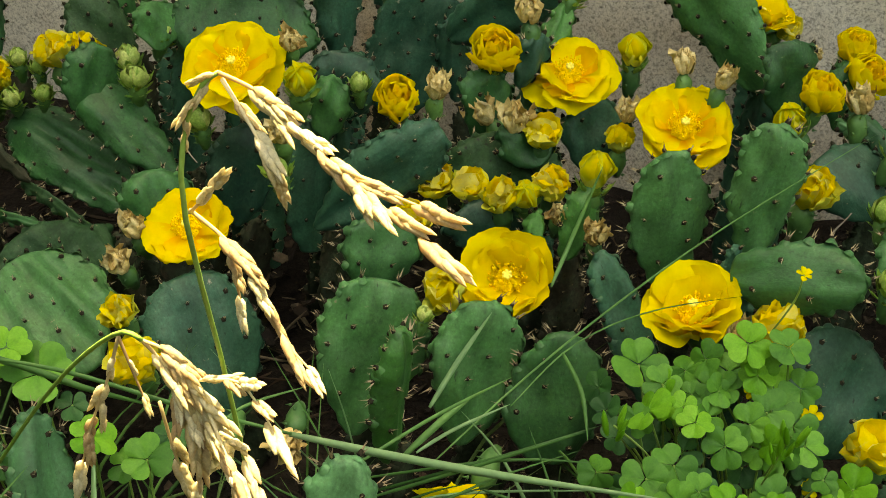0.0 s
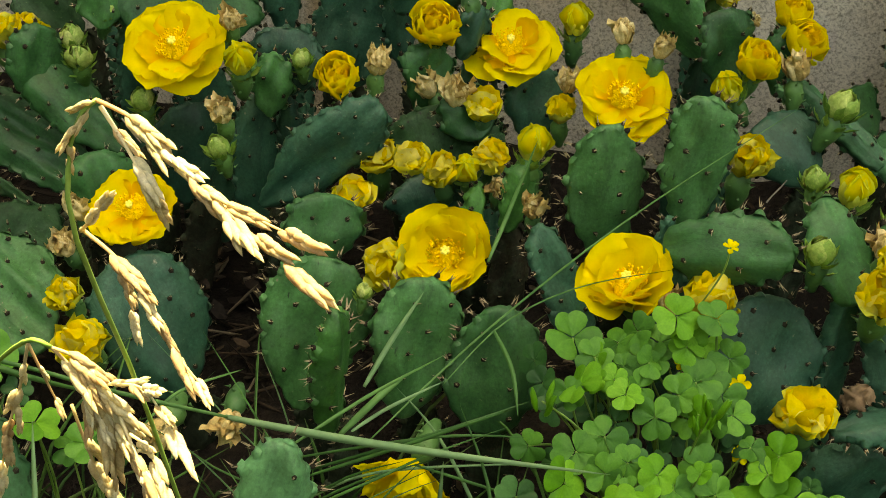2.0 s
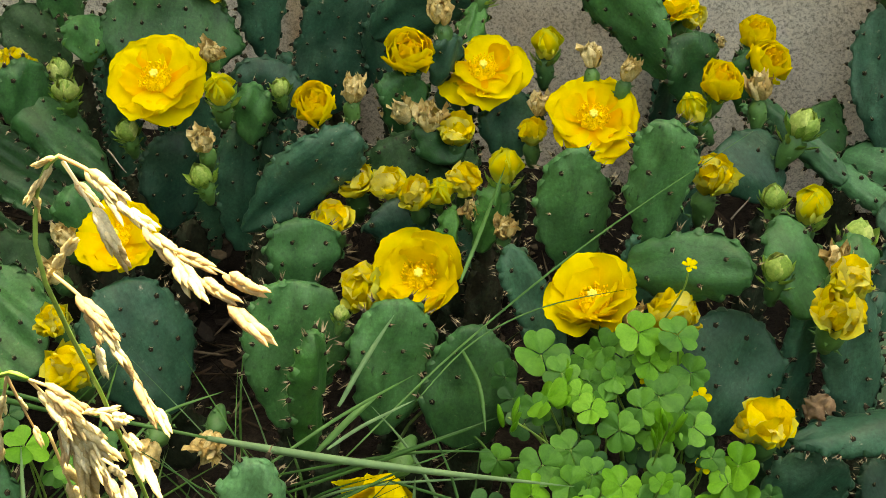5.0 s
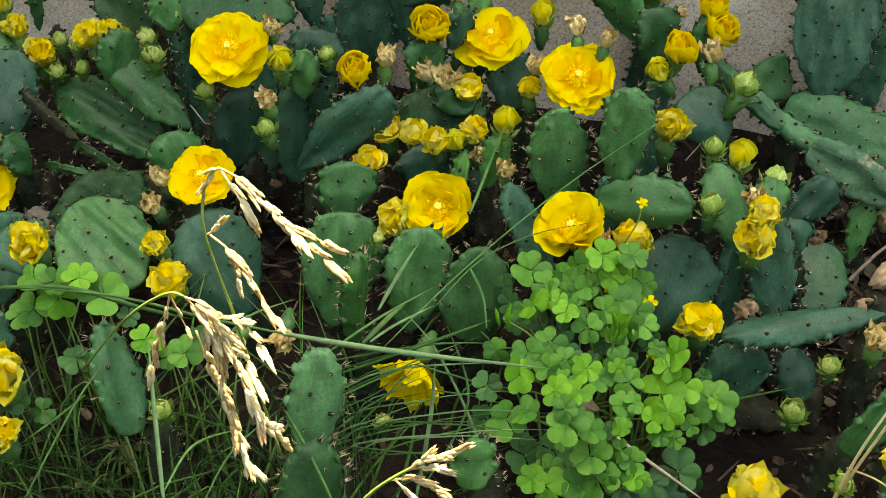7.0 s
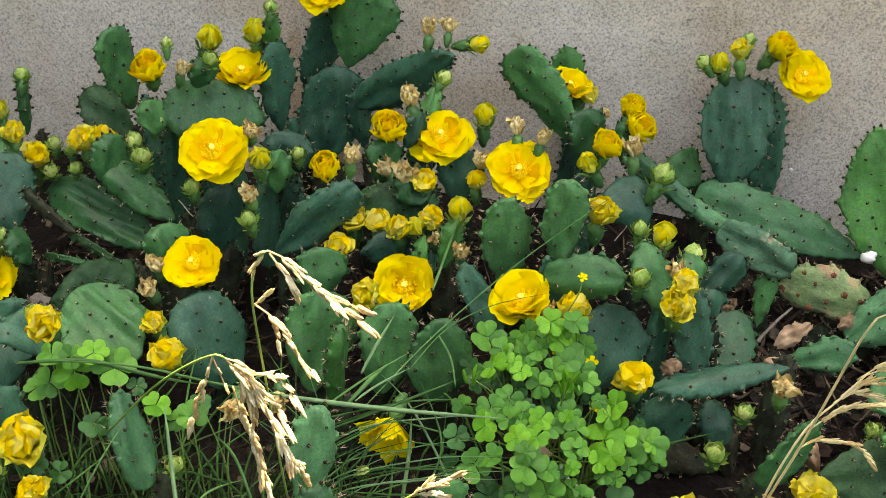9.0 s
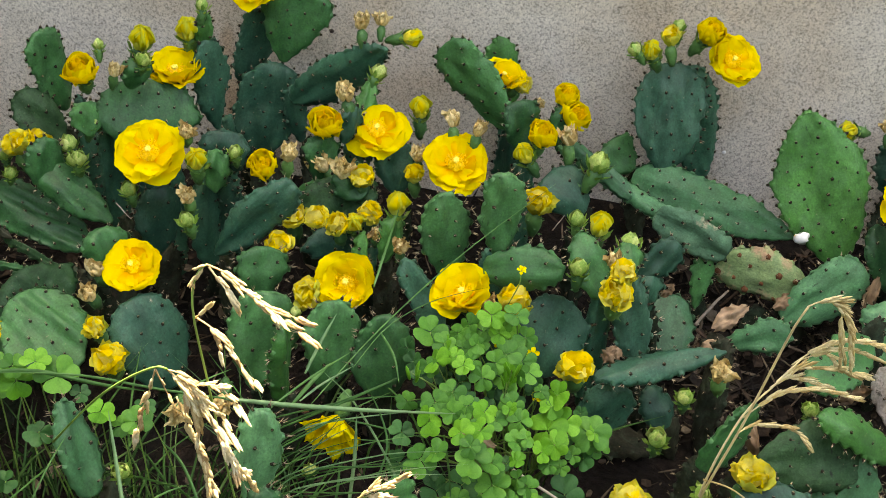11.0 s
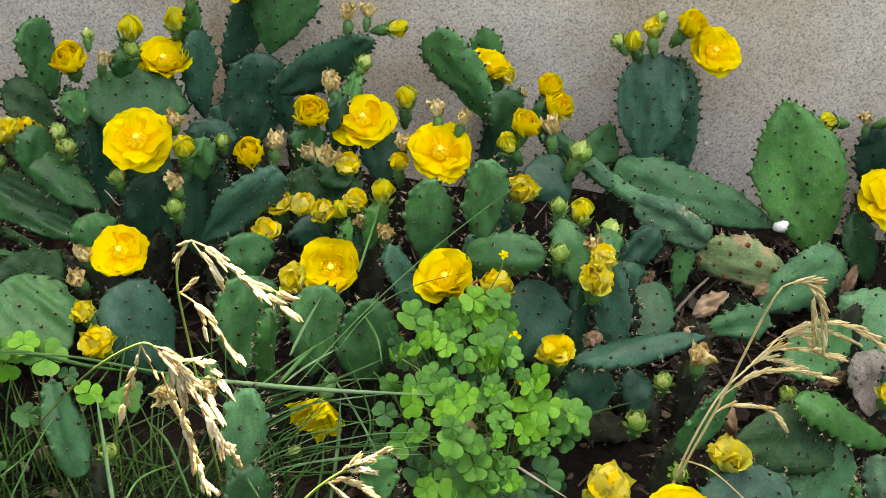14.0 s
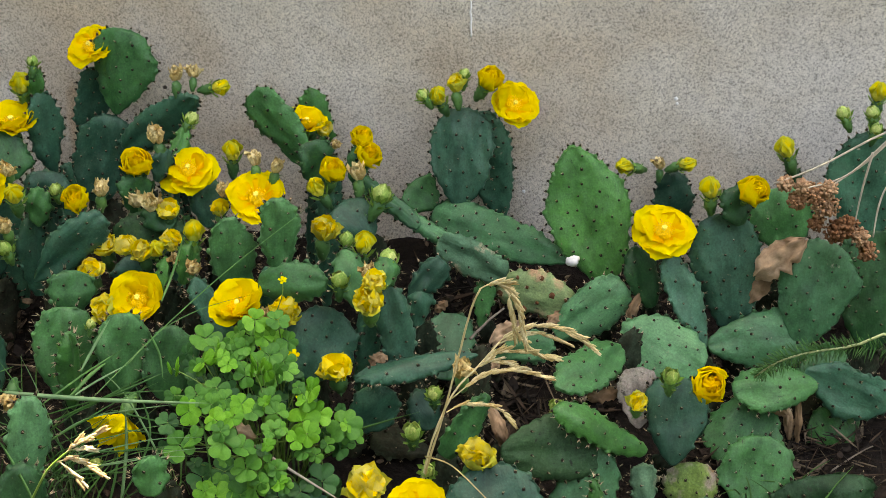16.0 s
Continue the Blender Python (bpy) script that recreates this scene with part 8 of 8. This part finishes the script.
def build_tussock():
    p = plant("grass_tussock", -0.200, -0.660, -0.090, "loose tussock of long thin green grass blades", "grass")
    blade(p, ((-0.2677, -0.645, 0.1341), (-0.2153, -0.64, 0.1291), (-0.153, -0.63, 0.1224), (-0.0697, -0.618, 0.118)), 0.0044, BLADE_PALE)
    blade(p, ((-0.2651, -0.648, 0.137), (-0.3174, -0.66, 0.1509), (-0.3865, -0.67, 0.1671), (-0.4671, -0.68, 0.1687)), 0.0024, BLADE)
    blade(p, ((-0.1054, -0.66, 0.0095), (-0.1172, -0.64, 0.0477), (-0.161, -0.6, 0.0981), (-0.1979, -0.57, 0.1096)), 0.0022, BLADE_PALE)
    blade(p, ((-0.2352, -0.62, 0.0822), (-0.1598, -0.61, 0.12), (-0.1177, -0.59, 0.1336)), 0.0021, BLADE)
    blade(p, ((-0.2439, -0.62, 0.0891), (-0.1644, -0.61, 0.1146), (-0.1186, -0.59, 0.1081)), 0.0017, BLADE)
    blade(p, ((-0.2401, -0.63, 0.0633), (-0.1936, -0.62, 0.0913), (-0.1035, -0.6, 0.1017)), 0.0017, BLADE_PALE)
    blade(p, ((-0.1656, -0.66, -0.0067), (-0.1597, -0.63, 0.0579), (-0.1574, -0.62, 0.1077)), 0.0035, BLADE_PALE)
    blade(p, ((-0.1819, -0.66, -0.0111), (-0.1764, -0.63, 0.0231), (-0.1783, -0.61, 0.0406)), 0.0027, BLADE)
    blade(p, ((-0.2324, -0.65, 0.0447), (-0.2105, -0.63, 0.0581), (-0.1878, -0.62, 0.072)), 0.0017, BLADE)
    blade(p, ((-0.2079, -0.62, 0.1169), (-0.1938, -0.6, 0.1198), (-0.168, -0.58, 0.1282)), 0.0021, BLADE_PALE)
    blade(p, ((-0.2149, -0.62, 0.1126), (-0.198, -0.6, 0.1274), (-0.1881, -0.58, 0.1299)), 0.0039, BLADE)
    blade(p, ((-0.1731, -0.62, 0.1015), (-0.1385, -0.61, 0.0857), (-0.0966, -0.6, 0.0682)), 0.0017, BLADE)
    blade(p, ((-0.1628, -0.62, 0.0776), (-0.1343, -0.61, 0.0689), (-0.11, -0.6, 0.0562)), 0.0013, BLADE)
    blade(p, ((-0.2062, -0.6, 0.0925), (-0.1564, -0.53, 0.1284), (-0.0864, -0.47, 0.1804), (-0.0014, -0.42, 0.2382)), 0.0013, BLADE)
    blade(p, ((-0.1678, -0.58, 0.1269), (-0.1438, -0.54, 0.144), (-0.1069, -0.51, 0.155), (-0.0562, -0.5, 0.1695)), 0.0010, BLADE)
    blade(p, ((-0.2069, -0.6, 0.1317), (-0.1978, -0.58, 0.149), (-0.1848, -0.56, 0.1708)), 0.0030, BLADE_PALE)
    blade(p, ((-0.1453, -0.56, 0.1526), (-0.1306, -0.58, 0.1444), (-0.1223, -0.6, 0.1295)), 0.0025, BLADE)
    blade(p, ((-0.1742, -0.45, 0.1208), (-0.1681, -0.42, 0.1411), (-0.1559, -0.4, 0.1824)), 0.0028, BLADE)
    blade(p, ((-0.2273, -0.64, 0.0977), (-0.1779, -0.63, 0.1217), (-0.1196, -0.62, 0.1526)), 0.0020, BLADE)
    blade(p, ((-0.226, -0.64, 0.078), (-0.1994, -0.63, 0.0927), (-0.1603, -0.62, 0.109)), 0.0015, BLADE)
    blade(p, ((-0.2362, -0.64, 0.1161), (-0.2019, -0.61, 0.134), (-0.165, -0.59, 0.1544)), 0.0020, BLADE)
    blade(p, ((-0.1505, -0.68, 0.0387), (-0.1268, -0.64, 0.0918), (-0.1514, -0.61, 0.1404)), 0.0020, BLADE)
    blade(p, ((-0.2571, -0.75, 0.0923), (-0.2821, -0.72, 0.1235), (-0.307, -0.7, 0.1302)), 0.0028, BLADE)
    blade(p, ((-0.3225, -0.76, 0.0587), (-0.3406, -0.72, 0.1012), (-0.3585, -0.68, 0.1396)), 0.0037, BLADE_PALE)
    blade(p, ((-0.5, -0.66, 0.1448), (-0.4373, -0.65, 0.1489), (-0.3778, -0.65, 0.1411), (-0.331, -0.66, 0.1476)), 0.0038, BLADE)
    blade(p, ((-0.4096, -0.7, 0.0895), (-0.4322, -0.71, 0.0701), (-0.4586, -0.73, 0.053)), 0.0017, BLADE)
    blade(p, ((-0.4263, -0.78, 0.0524), (-0.4071, -0.72, 0.0971), (-0.3996, -0.68, 0.1084)), 0.0017, BLADE)
    blade(p, ((-0.2785, -0.78, 0.0921), (-0.2726, -0.74, 0.1031), (-0.2483, -0.7, 0.1151)), 0.0016, BLADE)
    blade(p, ((-0.2406, -0.76, 0.0922), (-0.2653, -0.74, 0.0936), (-0.3058, -0.72, 0.0807)), 0.0016, BLADE)
    blade(p, ((-0.3205, -0.76, 0.0711), (-0.315, -0.72, 0.0784), (-0.287, -0.7, 0.0831)), 0.0021, BLADE)
    blade(p, ((-0.1823, -0.78, 0.118), (-0.2114, -0.75, 0.1338), (-0.2339, -0.73, 0.1466)), 0.0027, BLADE)
    blade(p, ((-0.306, -0.66, 0.1334), (-0.2951, -0.64, 0.141), (-0.2661, -0.62, 0.1469)), 0.0017, BLADE)
    blade(p, ((-0.0441, -0.6, 0.0604), (0.0008, -0.6, 0.0252), (0.0548, -0.6, -0.0133)), 0.0026, BLEACHED)
    blade(p, ((-0.0801, -0.62, 0.0935), (-0.0743, -0.63, 0.0633), (-0.0705, -0.64, 0.0251)), 0.0020, BLADE)
    # thin blades that fan out of the heart of the tussock
    rng = random.Random(61)
    for k in range(26):
        x, y = -0.225 + rng.uniform(-0.03, 0.03), -0.655 + rng.uniform(-0.03, 0.03)
        a = radians(rng.uniform(12, 78) if k % 4 else rng.uniform(95, 150))
        reach = rng.uniform(0.09, 0.19)
        foot = Vector((x, y, 0.035 + rng.uniform(-0.02, 0.03)))
        tip = foot + Vector((math.cos(a) * reach, rng.uniform(-0.02, 0.06), math.sin(a) * reach * 0.72))
        mid = foot.lerp(tip, 0.55) + Vector((0, 0, reach * rng.uniform(0.02, 0.10)))
        blade(p, ((x - 0.01 * math.cos(a), y, ground_at(x, y)), foot, mid, tip), rng.uniform(0.0009, 0.0017), BLADE_PALE if k % 3 == 0 else BLADE)


def build_ripe_panicle():
    p = plant("ripe_grass", -0.170, -0.740, -0.094, "sunlit ripe grass stalk with a drooping cream seed head", "grass")
    stem(p, ((-0.2316, -0.74, 0.0921), (-0.2233, -0.78, 0.2022), (-0.2126, -0.82, 0.3068), (-0.2008, -0.86, 0.3909), (-0.1991, -0.86, 0.4168), (-0.1933, -0.86, 0.4314), (-0.1879, -0.86, 0.4366)), 0.0009, 0.0007, STALK)
    spray(p, ((-0.1879, -0.86, 0.4366), (-0.1747, -0.865, 0.435), (-0.1597, -0.875, 0.4302), (-0.1435, -0.885, 0.4259), (-0.1223, -0.895, 0.4187)), HUSK, 0.0173, 11, spread=18)
    spray(p, ((-0.1598, -0.875, 0.4289), (-0.1465, -0.88, 0.4238), (-0.1331, -0.885, 0.4237), (-0.1243, -0.89, 0.4247)), HUSK, 0.0173, 2, spread=15)
    spray(p, ((-0.1871, -0.86, 0.4349), (-0.1789, -0.865, 0.4278), (-0.1727, -0.87, 0.4229), (-0.1684, -0.87, 0.4138)), HUSK, 0.0149, 4, spread=18)
    spray(p, ((-0.1925, -0.86, 0.4315), (-0.1974, -0.86, 0.4246), (-0.1983, -0.86, 0.4178)), HUSK, 0.0124, 2, spread=17)
    spray(p, ((-0.1879, -0.86, 0.4366), (-0.1902, -0.86, 0.4347), (-0.1927, -0.86, 0.4294)), HUSK, 0.0115, 2, spread=21)
    spray(p, ((-0.202, -0.855, 0.3915), (-0.1893, -0.86, 0.387), (-0.1798, -0.865, 0.379), (-0.1689, -0.87, 0.3647), (-0.1562, -0.88, 0.3626)), HUSK, 0.0165, 6, spread=17)
    spray(p, ((-0.1896, -0.86, 0.3874), (-0.188, -0.86, 0.3781), (-0.1858, -0.86, 0.3661)), HUSK, 0.0149, 2, spread=15)
    spray(p, ((-0.2021, -0.855, 0.3906), (-0.1943, -0.86, 0.3996), (-0.1862, -0.86, 0.4086)), HUSK, 0.0133, 2, spread=16)


def build_heavy_panicle():
    p = plant("ripe_grass", -0.440, -0.720, -0.093, "heavy nodding cream-coloured ripe grass seed head in sunlight", "grass")
    stem(p, ((-0.3922, -0.72, 0.1361), (-0.3309, -0.76, 0.2214), (-0.2817, -0.8, 0.284), (-0.2444, -0.83, 0.3248), (-0.2362, -0.83, 0.3236)), 0.001, 0.0008, STALK)
    spray(p, ((-0.2362, -0.83, 0.3236), (-0.229, -0.83, 0.3151), (-0.2241, -0.83, 0.3036), (-0.2202, -0.83, 0.2919)), HUSK, 0.0199, 11, spread=28)
    spray(p, ((-0.2362, -0.83, 0.3236), (-0.2266, -0.83, 0.3203), (-0.2205, -0.83, 0.3077), (-0.2157, -0.8307, 0.298)), HUSK, 0.0199, 10, spread=28)
    spray(p, ((-0.2446, -0.83, 0.3233), (-0.2515, -0.83, 0.3027), (-0.2607, -0.83, 0.2801), (-0.2675, -0.83, 0.2557)), HUSK, 0.0178, 7, spread=19)
    spray(p, ((-0.2446, -0.83, 0.3233), (-0.2404, -0.83, 0.3084), (-0.2361, -0.83, 0.2942)), HUSK, 0.0095, 2, spread=13)
    spray(p, ((-0.2275, -0.83, 0.3105), (-0.2154, -0.83, 0.3124), (-0.1973, -0.8433, 0.3254), (-0.1869, -0.8517, 0.3248), (-0.1785, -0.8587, 0.3208)), HUSK, 0.0188, 5, spread=21)
    spray(p, ((-0.2324, -0.83, 0.2998), (-0.2281, -0.83, 0.2754), (-0.2208, -0.83, 0.2456), (-0.2149, -0.8327, 0.2217), (-0.2086, -0.8354, 0.2028)), HUSK, 0.0209, 15, spread=21)
    spray(p, ((-0.2269, -0.83, 0.2705), (-0.2212, -0.83, 0.2507), (-0.2169, -0.8318, 0.2288)), HUSK, 0.0188, 5, spread=20)
    spray(p, ((-0.2184, -0.83, 0.2996), (-0.2085, -0.8367, 0.2903), (-0.2004, -0.8433, 0.2833)), HUSK, 0.0199, 5, spread=23)
    spray(p, ((-0.2141, -0.8317, 0.3013), (-0.1983, -0.845, 0.2822), (-0.1865, -0.855, 0.268), (-0.1802, -0.8445, 0.2414)), HUSK, 0.0209, 10, spread=21)
    spray(p, ((-0.2079, -0.8367, 0.2979), (-0.197, -0.845, 0.3008), (-0.1893, -0.8517, 0.2894)), HUSK, 0.0188, 3, spread=21)
    spray(p, ((-0.2194, -0.83, 0.3019), (-0.2184, -0.83, 0.2846), (-0.2212, -0.83, 0.2653)), HUSK, 0.0188, 3, spread=19)


def build_low_panicle():
    p = plant("ripe_grass", -0.150, -0.840, -0.100, "short pale yellow grass seed head near the ground", "grass")
    stem(p, ((-0.1541, -0.84, 0.1702), (-0.1269, -0.85, 0.2176), (-0.1076, -0.85, 0.2387), (-0.0992, -0.85, 0.244)), 0.0012, 0.0008, STALK)
    spray(p, ((-0.1059, -0.85, 0.2405), (-0.0951, -0.85, 0.2509), (-0.0769, -0.85, 0.2629)), HUSK, 0.0157, 8, spread=21)
    spray(p, ((-0.1025, -0.85, 0.2432), (-0.0927, -0.85, 0.2457), (-0.0856, -0.85, 0.2457)), HUSK, 0.0150, 4, spread=20)
    spray(p, ((-0.1162, -0.85, 0.2297), (-0.1029, -0.85, 0.2341), (-0.0916, -0.85, 0.2292), (-0.0803, -0.85, 0.2207)), HUSK, 0.0157, 7, spread=20)
    spray(p, ((-0.1129, -0.85, 0.2305), (-0.1066, -0.85, 0.223), (-0.0971, -0.85, 0.2115)), HUSK, 0.0157, 5, spread=20)


def build_straw():
    p = plant("dry_grass", 0.140, -0.635, -0.099, "dry golden straw grass bending over the bare soil", "grass")
    stem(p, ((0.1342, -0.635, 0.0168), (0.1442, -0.64, 0.0685), (0.1681, -0.65, 0.1626), (0.1912, -0.66, 0.2672), (0.2012, -0.66, 0.2958)), 0.0013, 0.0009, STRAW)
    stem(p, ((0.1358, -0.637, 0.0223), (0.1493, -0.64, 0.1), (0.1705, -0.63, 0.1577), (0.1932, -0.62, 0.1847), (0.2131, -0.61, 0.2079)), 0.0013, 0.0007, STRAW)
    stem(p, ((0.1448, -0.64, 0.0907), (0.1722, -0.65, 0.0899), (0.2078, -0.68, 0.08)), 0.0008, 0.0006, STRAW)
    spray(p, ((0.2003, -0.66, 0.2957), (0.212, -0.66, 0.3023), (0.2236, -0.66, 0.2974), (0.2345, -0.66, 0.2774), (0.2397, -0.66, 0.2472)), STRAW, 0.0204, 26, spread=8)
    spray(p, ((0.2256, -0.66, 0.2958), (0.2281, -0.66, 0.2758), (0.2317, -0.66, 0.2555)), STRAW, 0.0204, 10, spread=8)
    spray(p, ((0.2052, -0.61, 0.199), (0.2235, -0.61, 0.2181), (0.2492, -0.61, 0.2288), (0.2776, -0.61, 0.2224), (0.2965, -0.61, 0.2083)), STRAW, 0.0186, 21, spread=8)
    spray(p, ((0.2235, -0.61, 0.2169), (0.2467, -0.61, 0.22), (0.2675, -0.61, 0.2135)), STRAW, 0.0186, 7, spread=8)
    spray(p, ((0.2105, -0.61, 0.2045), (0.2287, -0.61, 0.2135), (0.2418, -0.61, 0.2007), (0.2586, -0.61, 0.1945)), STRAW, 0.0186, 11, spread=8)
    spray(p, ((0.1932, -0.62, 0.1847), (0.2105, -0.61, 0.195), (0.234, -0.61, 0.1988)), STRAW, 0.0186, 10, spread=8)
    spray(p, ((0.1895, -0.62, 0.1811), (0.2052, -0.61, 0.185), (0.2316, -0.61, 0.1808)), STRAW, 0.0178, 10, spread=8)
    spray(p, ((0.1704, -0.63, 0.1544), (0.1958, -0.62, 0.1733), (0.2247, -0.62, 0.1841), (0.2561, -0.62, 0.1785)), STRAW, 0.0186, 15, spread=8)
    spray(p, ((0.1664, -0.64, 0.1452), (0.181, -0.63, 0.1474), (0.2101, -0.63, 0.1481), (0.2261, -0.63, 0.1324)), STRAW, 0.0186, 11, spread=8)


def build_dead_stalk():
    p = plant("dead_flower_stalk", 0.620, -0.200, -0.110, "bleached dead flower stalk with clustered brown seed heads", "dry stalk")
    stem(p, ((0.629, -0.22, 0.1866), (0.6107, -0.24, 0.2522), (0.5942, -0.25, 0.2664), (0.5276, -0.26, 0.2266), (0.4803, -0.27, 0.2081)), 0.0016, 0.0010, BLEACHED, "stalk")
    stem(p, ((0.6047, -0.25, 0.2636), (0.5759, -0.255, 0.2302), (0.5418, -0.265, 0.2055)), 0.0014, 0.0008, BLEACHED, "stalk")
    stem(p, ((0.6018, -0.25, 0.2634), (0.5589, -0.26, 0.2179), (0.5113, -0.27, 0.2029)), 0.0013, 0.0008, BLEACHED, "stalk")
    stem(p, ((0.583, -0.255, 0.2444), (0.5766, -0.26, 0.1978), (0.5741, -0.26, 0.1472)), 0.0014, 0.0008, BLEACHED, "stalk")
    stem(p, ((0.6175, -0.25, 0.2369), (0.5996, -0.255, 0.1893), (0.5964, -0.26, 0.1413)), 0.0014, 0.0008, BLEACHED, "stalk")
    stem(p, ((0.629, -0.22, 0.1866), (0.6508, -0.21, 0.0697), (0.6664, -0.2, -0.0491)), 0.0022, 0.0013, BLEACHED, "stalk")
    seed_head(p, (0.5219, -0.265, 0.1937), 0.0238)
    seed_head(p, (0.5387, -0.265, 0.1804), 0.0264)
    seed_head(p, (0.5075, -0.265, 0.1857), 0.0163)
    seed_head(p, (0.493, -0.265, 0.2062), 0.0150)
    seed_head(p, (0.5392, -0.265, 0.2018), 0.0175)
    seed_head(p, (0.5662, -0.265, 0.1568), 0.0215)
    seed_head(p, (0.5549, -0.265, 0.1488), 0.0228)
    seed_head(p, (0.5802, -0.265, 0.1431), 0.0190)
    seed_head(p, (0.5918, -0.265, 0.1254), 0.0191)
    seed_head(p, (0.5321, -0.265, 0.1583), 0.0165)
    seed_head(p, (0.5116, -0.265, 0.2038), 0.0137)


build_sorrel()
build_left_sorrel()
build_tussock()
build_ripe_panicle()
build_heavy_panicle()
build_low_panicle()
build_straw()
build_dead_stalk()
build_feather(((0.4688, -0.4, 0.0377), (0.4893, -0.41, 0.066), (0.5185, -0.42, 0.0878), (0.5558, -0.43, 0.1043), (0.6095, -0.44, 0.1155)))
dry_leaf("dead_leaf", (0.498, -0.236, 0.095), (0.75, 0.20, 0.62), (-0.11, -0.86, 0.90), 0.073, 0.039, 0.5, "curled tan dead leaf caught between cactus pads", 3)
dry_leaf("dead_leaf", (0.4819, -0.225, 0.0462), (0.49, 0.44, 0.76), (-0.09, -0.85, 0.92), 0.046, 0.024, 0.4, "curled tan dead leaf caught between cactus pads", 4)
dry_leaf("dead_leaf", (0.3277, -0.245, 0.0211), (0.35, -0.74, -0.57), (-0.00, -0.84, 0.94), 0.068, 0.015, 0.6, "narrow brown dead leaf lying on the soil", 5)
dry_leaf("dead_leaf", (0.183, -0.295, 0.0046), (0.75, 0.23, 0.62), (-0.09, -0.80, 0.99), 0.044, 0.021, 0.5, "pale grey dead leaf lying on the bare soil", 6)
dry_leaf("dead_leaf", (0.1697, -0.315, -0.0261), (0.85, -0.39, -0.35), (-0.08, -0.79, 1.01), 0.026, 0.025, 0.4, "pale grey dead leaf lying on the bare soil", 7)
dry_leaf("dead_leaf", (-0.0515, -0.5925, 0.0663), (0.92, 0.14, -0.38), (0.07, -0.74, 1.07), 0.036, 0.017, 0.5, "small reddish-tan dead leaf under the sorrel", 8)
dry_leaf("dead_leaf", (0.5018, -0.335, -0.0422), (0.83, -0.21, -0.52), (-0.11, -0.80, 0.99), 0.049, 0.020, 0.5, "brown dead leaf wedged below a pad", 10)
dry_leaf("dead_leaf", (0.308, -0.395, -0.0007), (0.96, 0.26, 0.10), (0.01, -0.80, 0.99), 0.039, 0.019, 0.6, "small curled brown leaf scrap between the pads", 30)
dry_leaf("dead_leaf", (0.5205, -0.335, -0.0674), (0.19, -0.15, -0.97), (-0.12, -0.79, 1.00), 0.067, 0.012, 0.6, "small curled brown leaf scrap between the pads", 31)
dry_leaf("dead_leaf", (0.5322, -0.335, -0.0726), (0.05, -0.14, -0.99), (-0.12, -0.79, 1.00), 0.071, 0.009, 0.6, "small curled brown leaf scrap between the pads", 32)
dry_leaf("dead_leaf", (0.2006, -0.49, 0.0114), (0.39, -0.38, -0.83), (0.08, -0.78, 1.02), 0.052, 0.016, 0.6, "small curled brown leaf scrap between the pads", 33)
dry_leaf("dead_leaf", (0.4317, -0.425, -0.0938), (0.48, -0.27, -0.83), (-0.07, -0.77, 1.04), 0.037, 0.025, 0.6, "small curled brown leaf scrap between the pads", 34)
dry_leaf("dead_leaf", (0.2439, -0.265, 0.0106), (0.79, 0.35, 0.50), (-0.13, -0.81, 0.98), 0.029, 0.015, 0.6, "small curled brown leaf scrap between the pads", 35)
dry_leaf("dead_leaf", (0.1131, -0.325, 0.0562), (0.71, 0.52, 0.47), (-0.05, -0.81, 0.98), 0.019, 0.013, 0.6, "small curled brown leaf scrap between the pads", 36)
dry_leaf("dead_leaf", (0.3348, -0.26, 0.0229), (-0.26, -0.47, -0.85), (-0.01, -0.84, 0.95), 0.043, 0.012, 0.6, "small curled brown leaf scrap between the pads", 37)
dry_leaf("dead_leaf", (0.0593, -0.445, 0.0575), (-0.56, -0.46, -0.69), (-0.01, -0.78, 1.02), 0.022, 0.019, 0.6, "small curled brown leaf scrap between the pads", 38)
dry_leaf("dead_leaf", (0.2907, -0.325, -0.0015), (0.90, 0.43, 0.10), (-0.16, -0.79, 1.00), 0.023, 0.016, 0.6, "small curled brown leaf scrap between the pads", 39)
twig(((0.1463, -0.32, 0.0078), (0.164, -0.295, 0.0172), (0.1816, -0.27, 0.0206)), 0.0021)
twig(((0.2113, -0.23, 0.0145), (0.2157, -0.22, 0.0333), (0.2202, -0.21, 0.0462)), 0.0016)
twig(((0.5495, -0.34, -0.1577), (0.558, -0.32, -0.1292), (0.5666, -0.3, -0.1068)), 0.0020)
twig(((0.5305, -0.34, -0.1337), (0.5242, -0.325, -0.0926), (0.5179, -0.31, -0.0575)), 0.0027)
twig(((0.5721, -0.36, -0.1172), (0.5965, -0.345, -0.1051), (0.6209, -0.33, -0.099)), 0.0013)
twig(((-0.0115, -0.3, 0.1018), (-0.0057, -0.295, 0.109), (0.0001, -0.29, 0.1163)), 0.0008)
twig(((-0.4654, -0.36, 0.1336), (-0.4562, -0.365, 0.1272), (-0.4471, -0.37, 0.1207)), 0.0007)
white_chip((0.2594, -0.204, 0.0538))
scatter_litter()
scatter_turf()
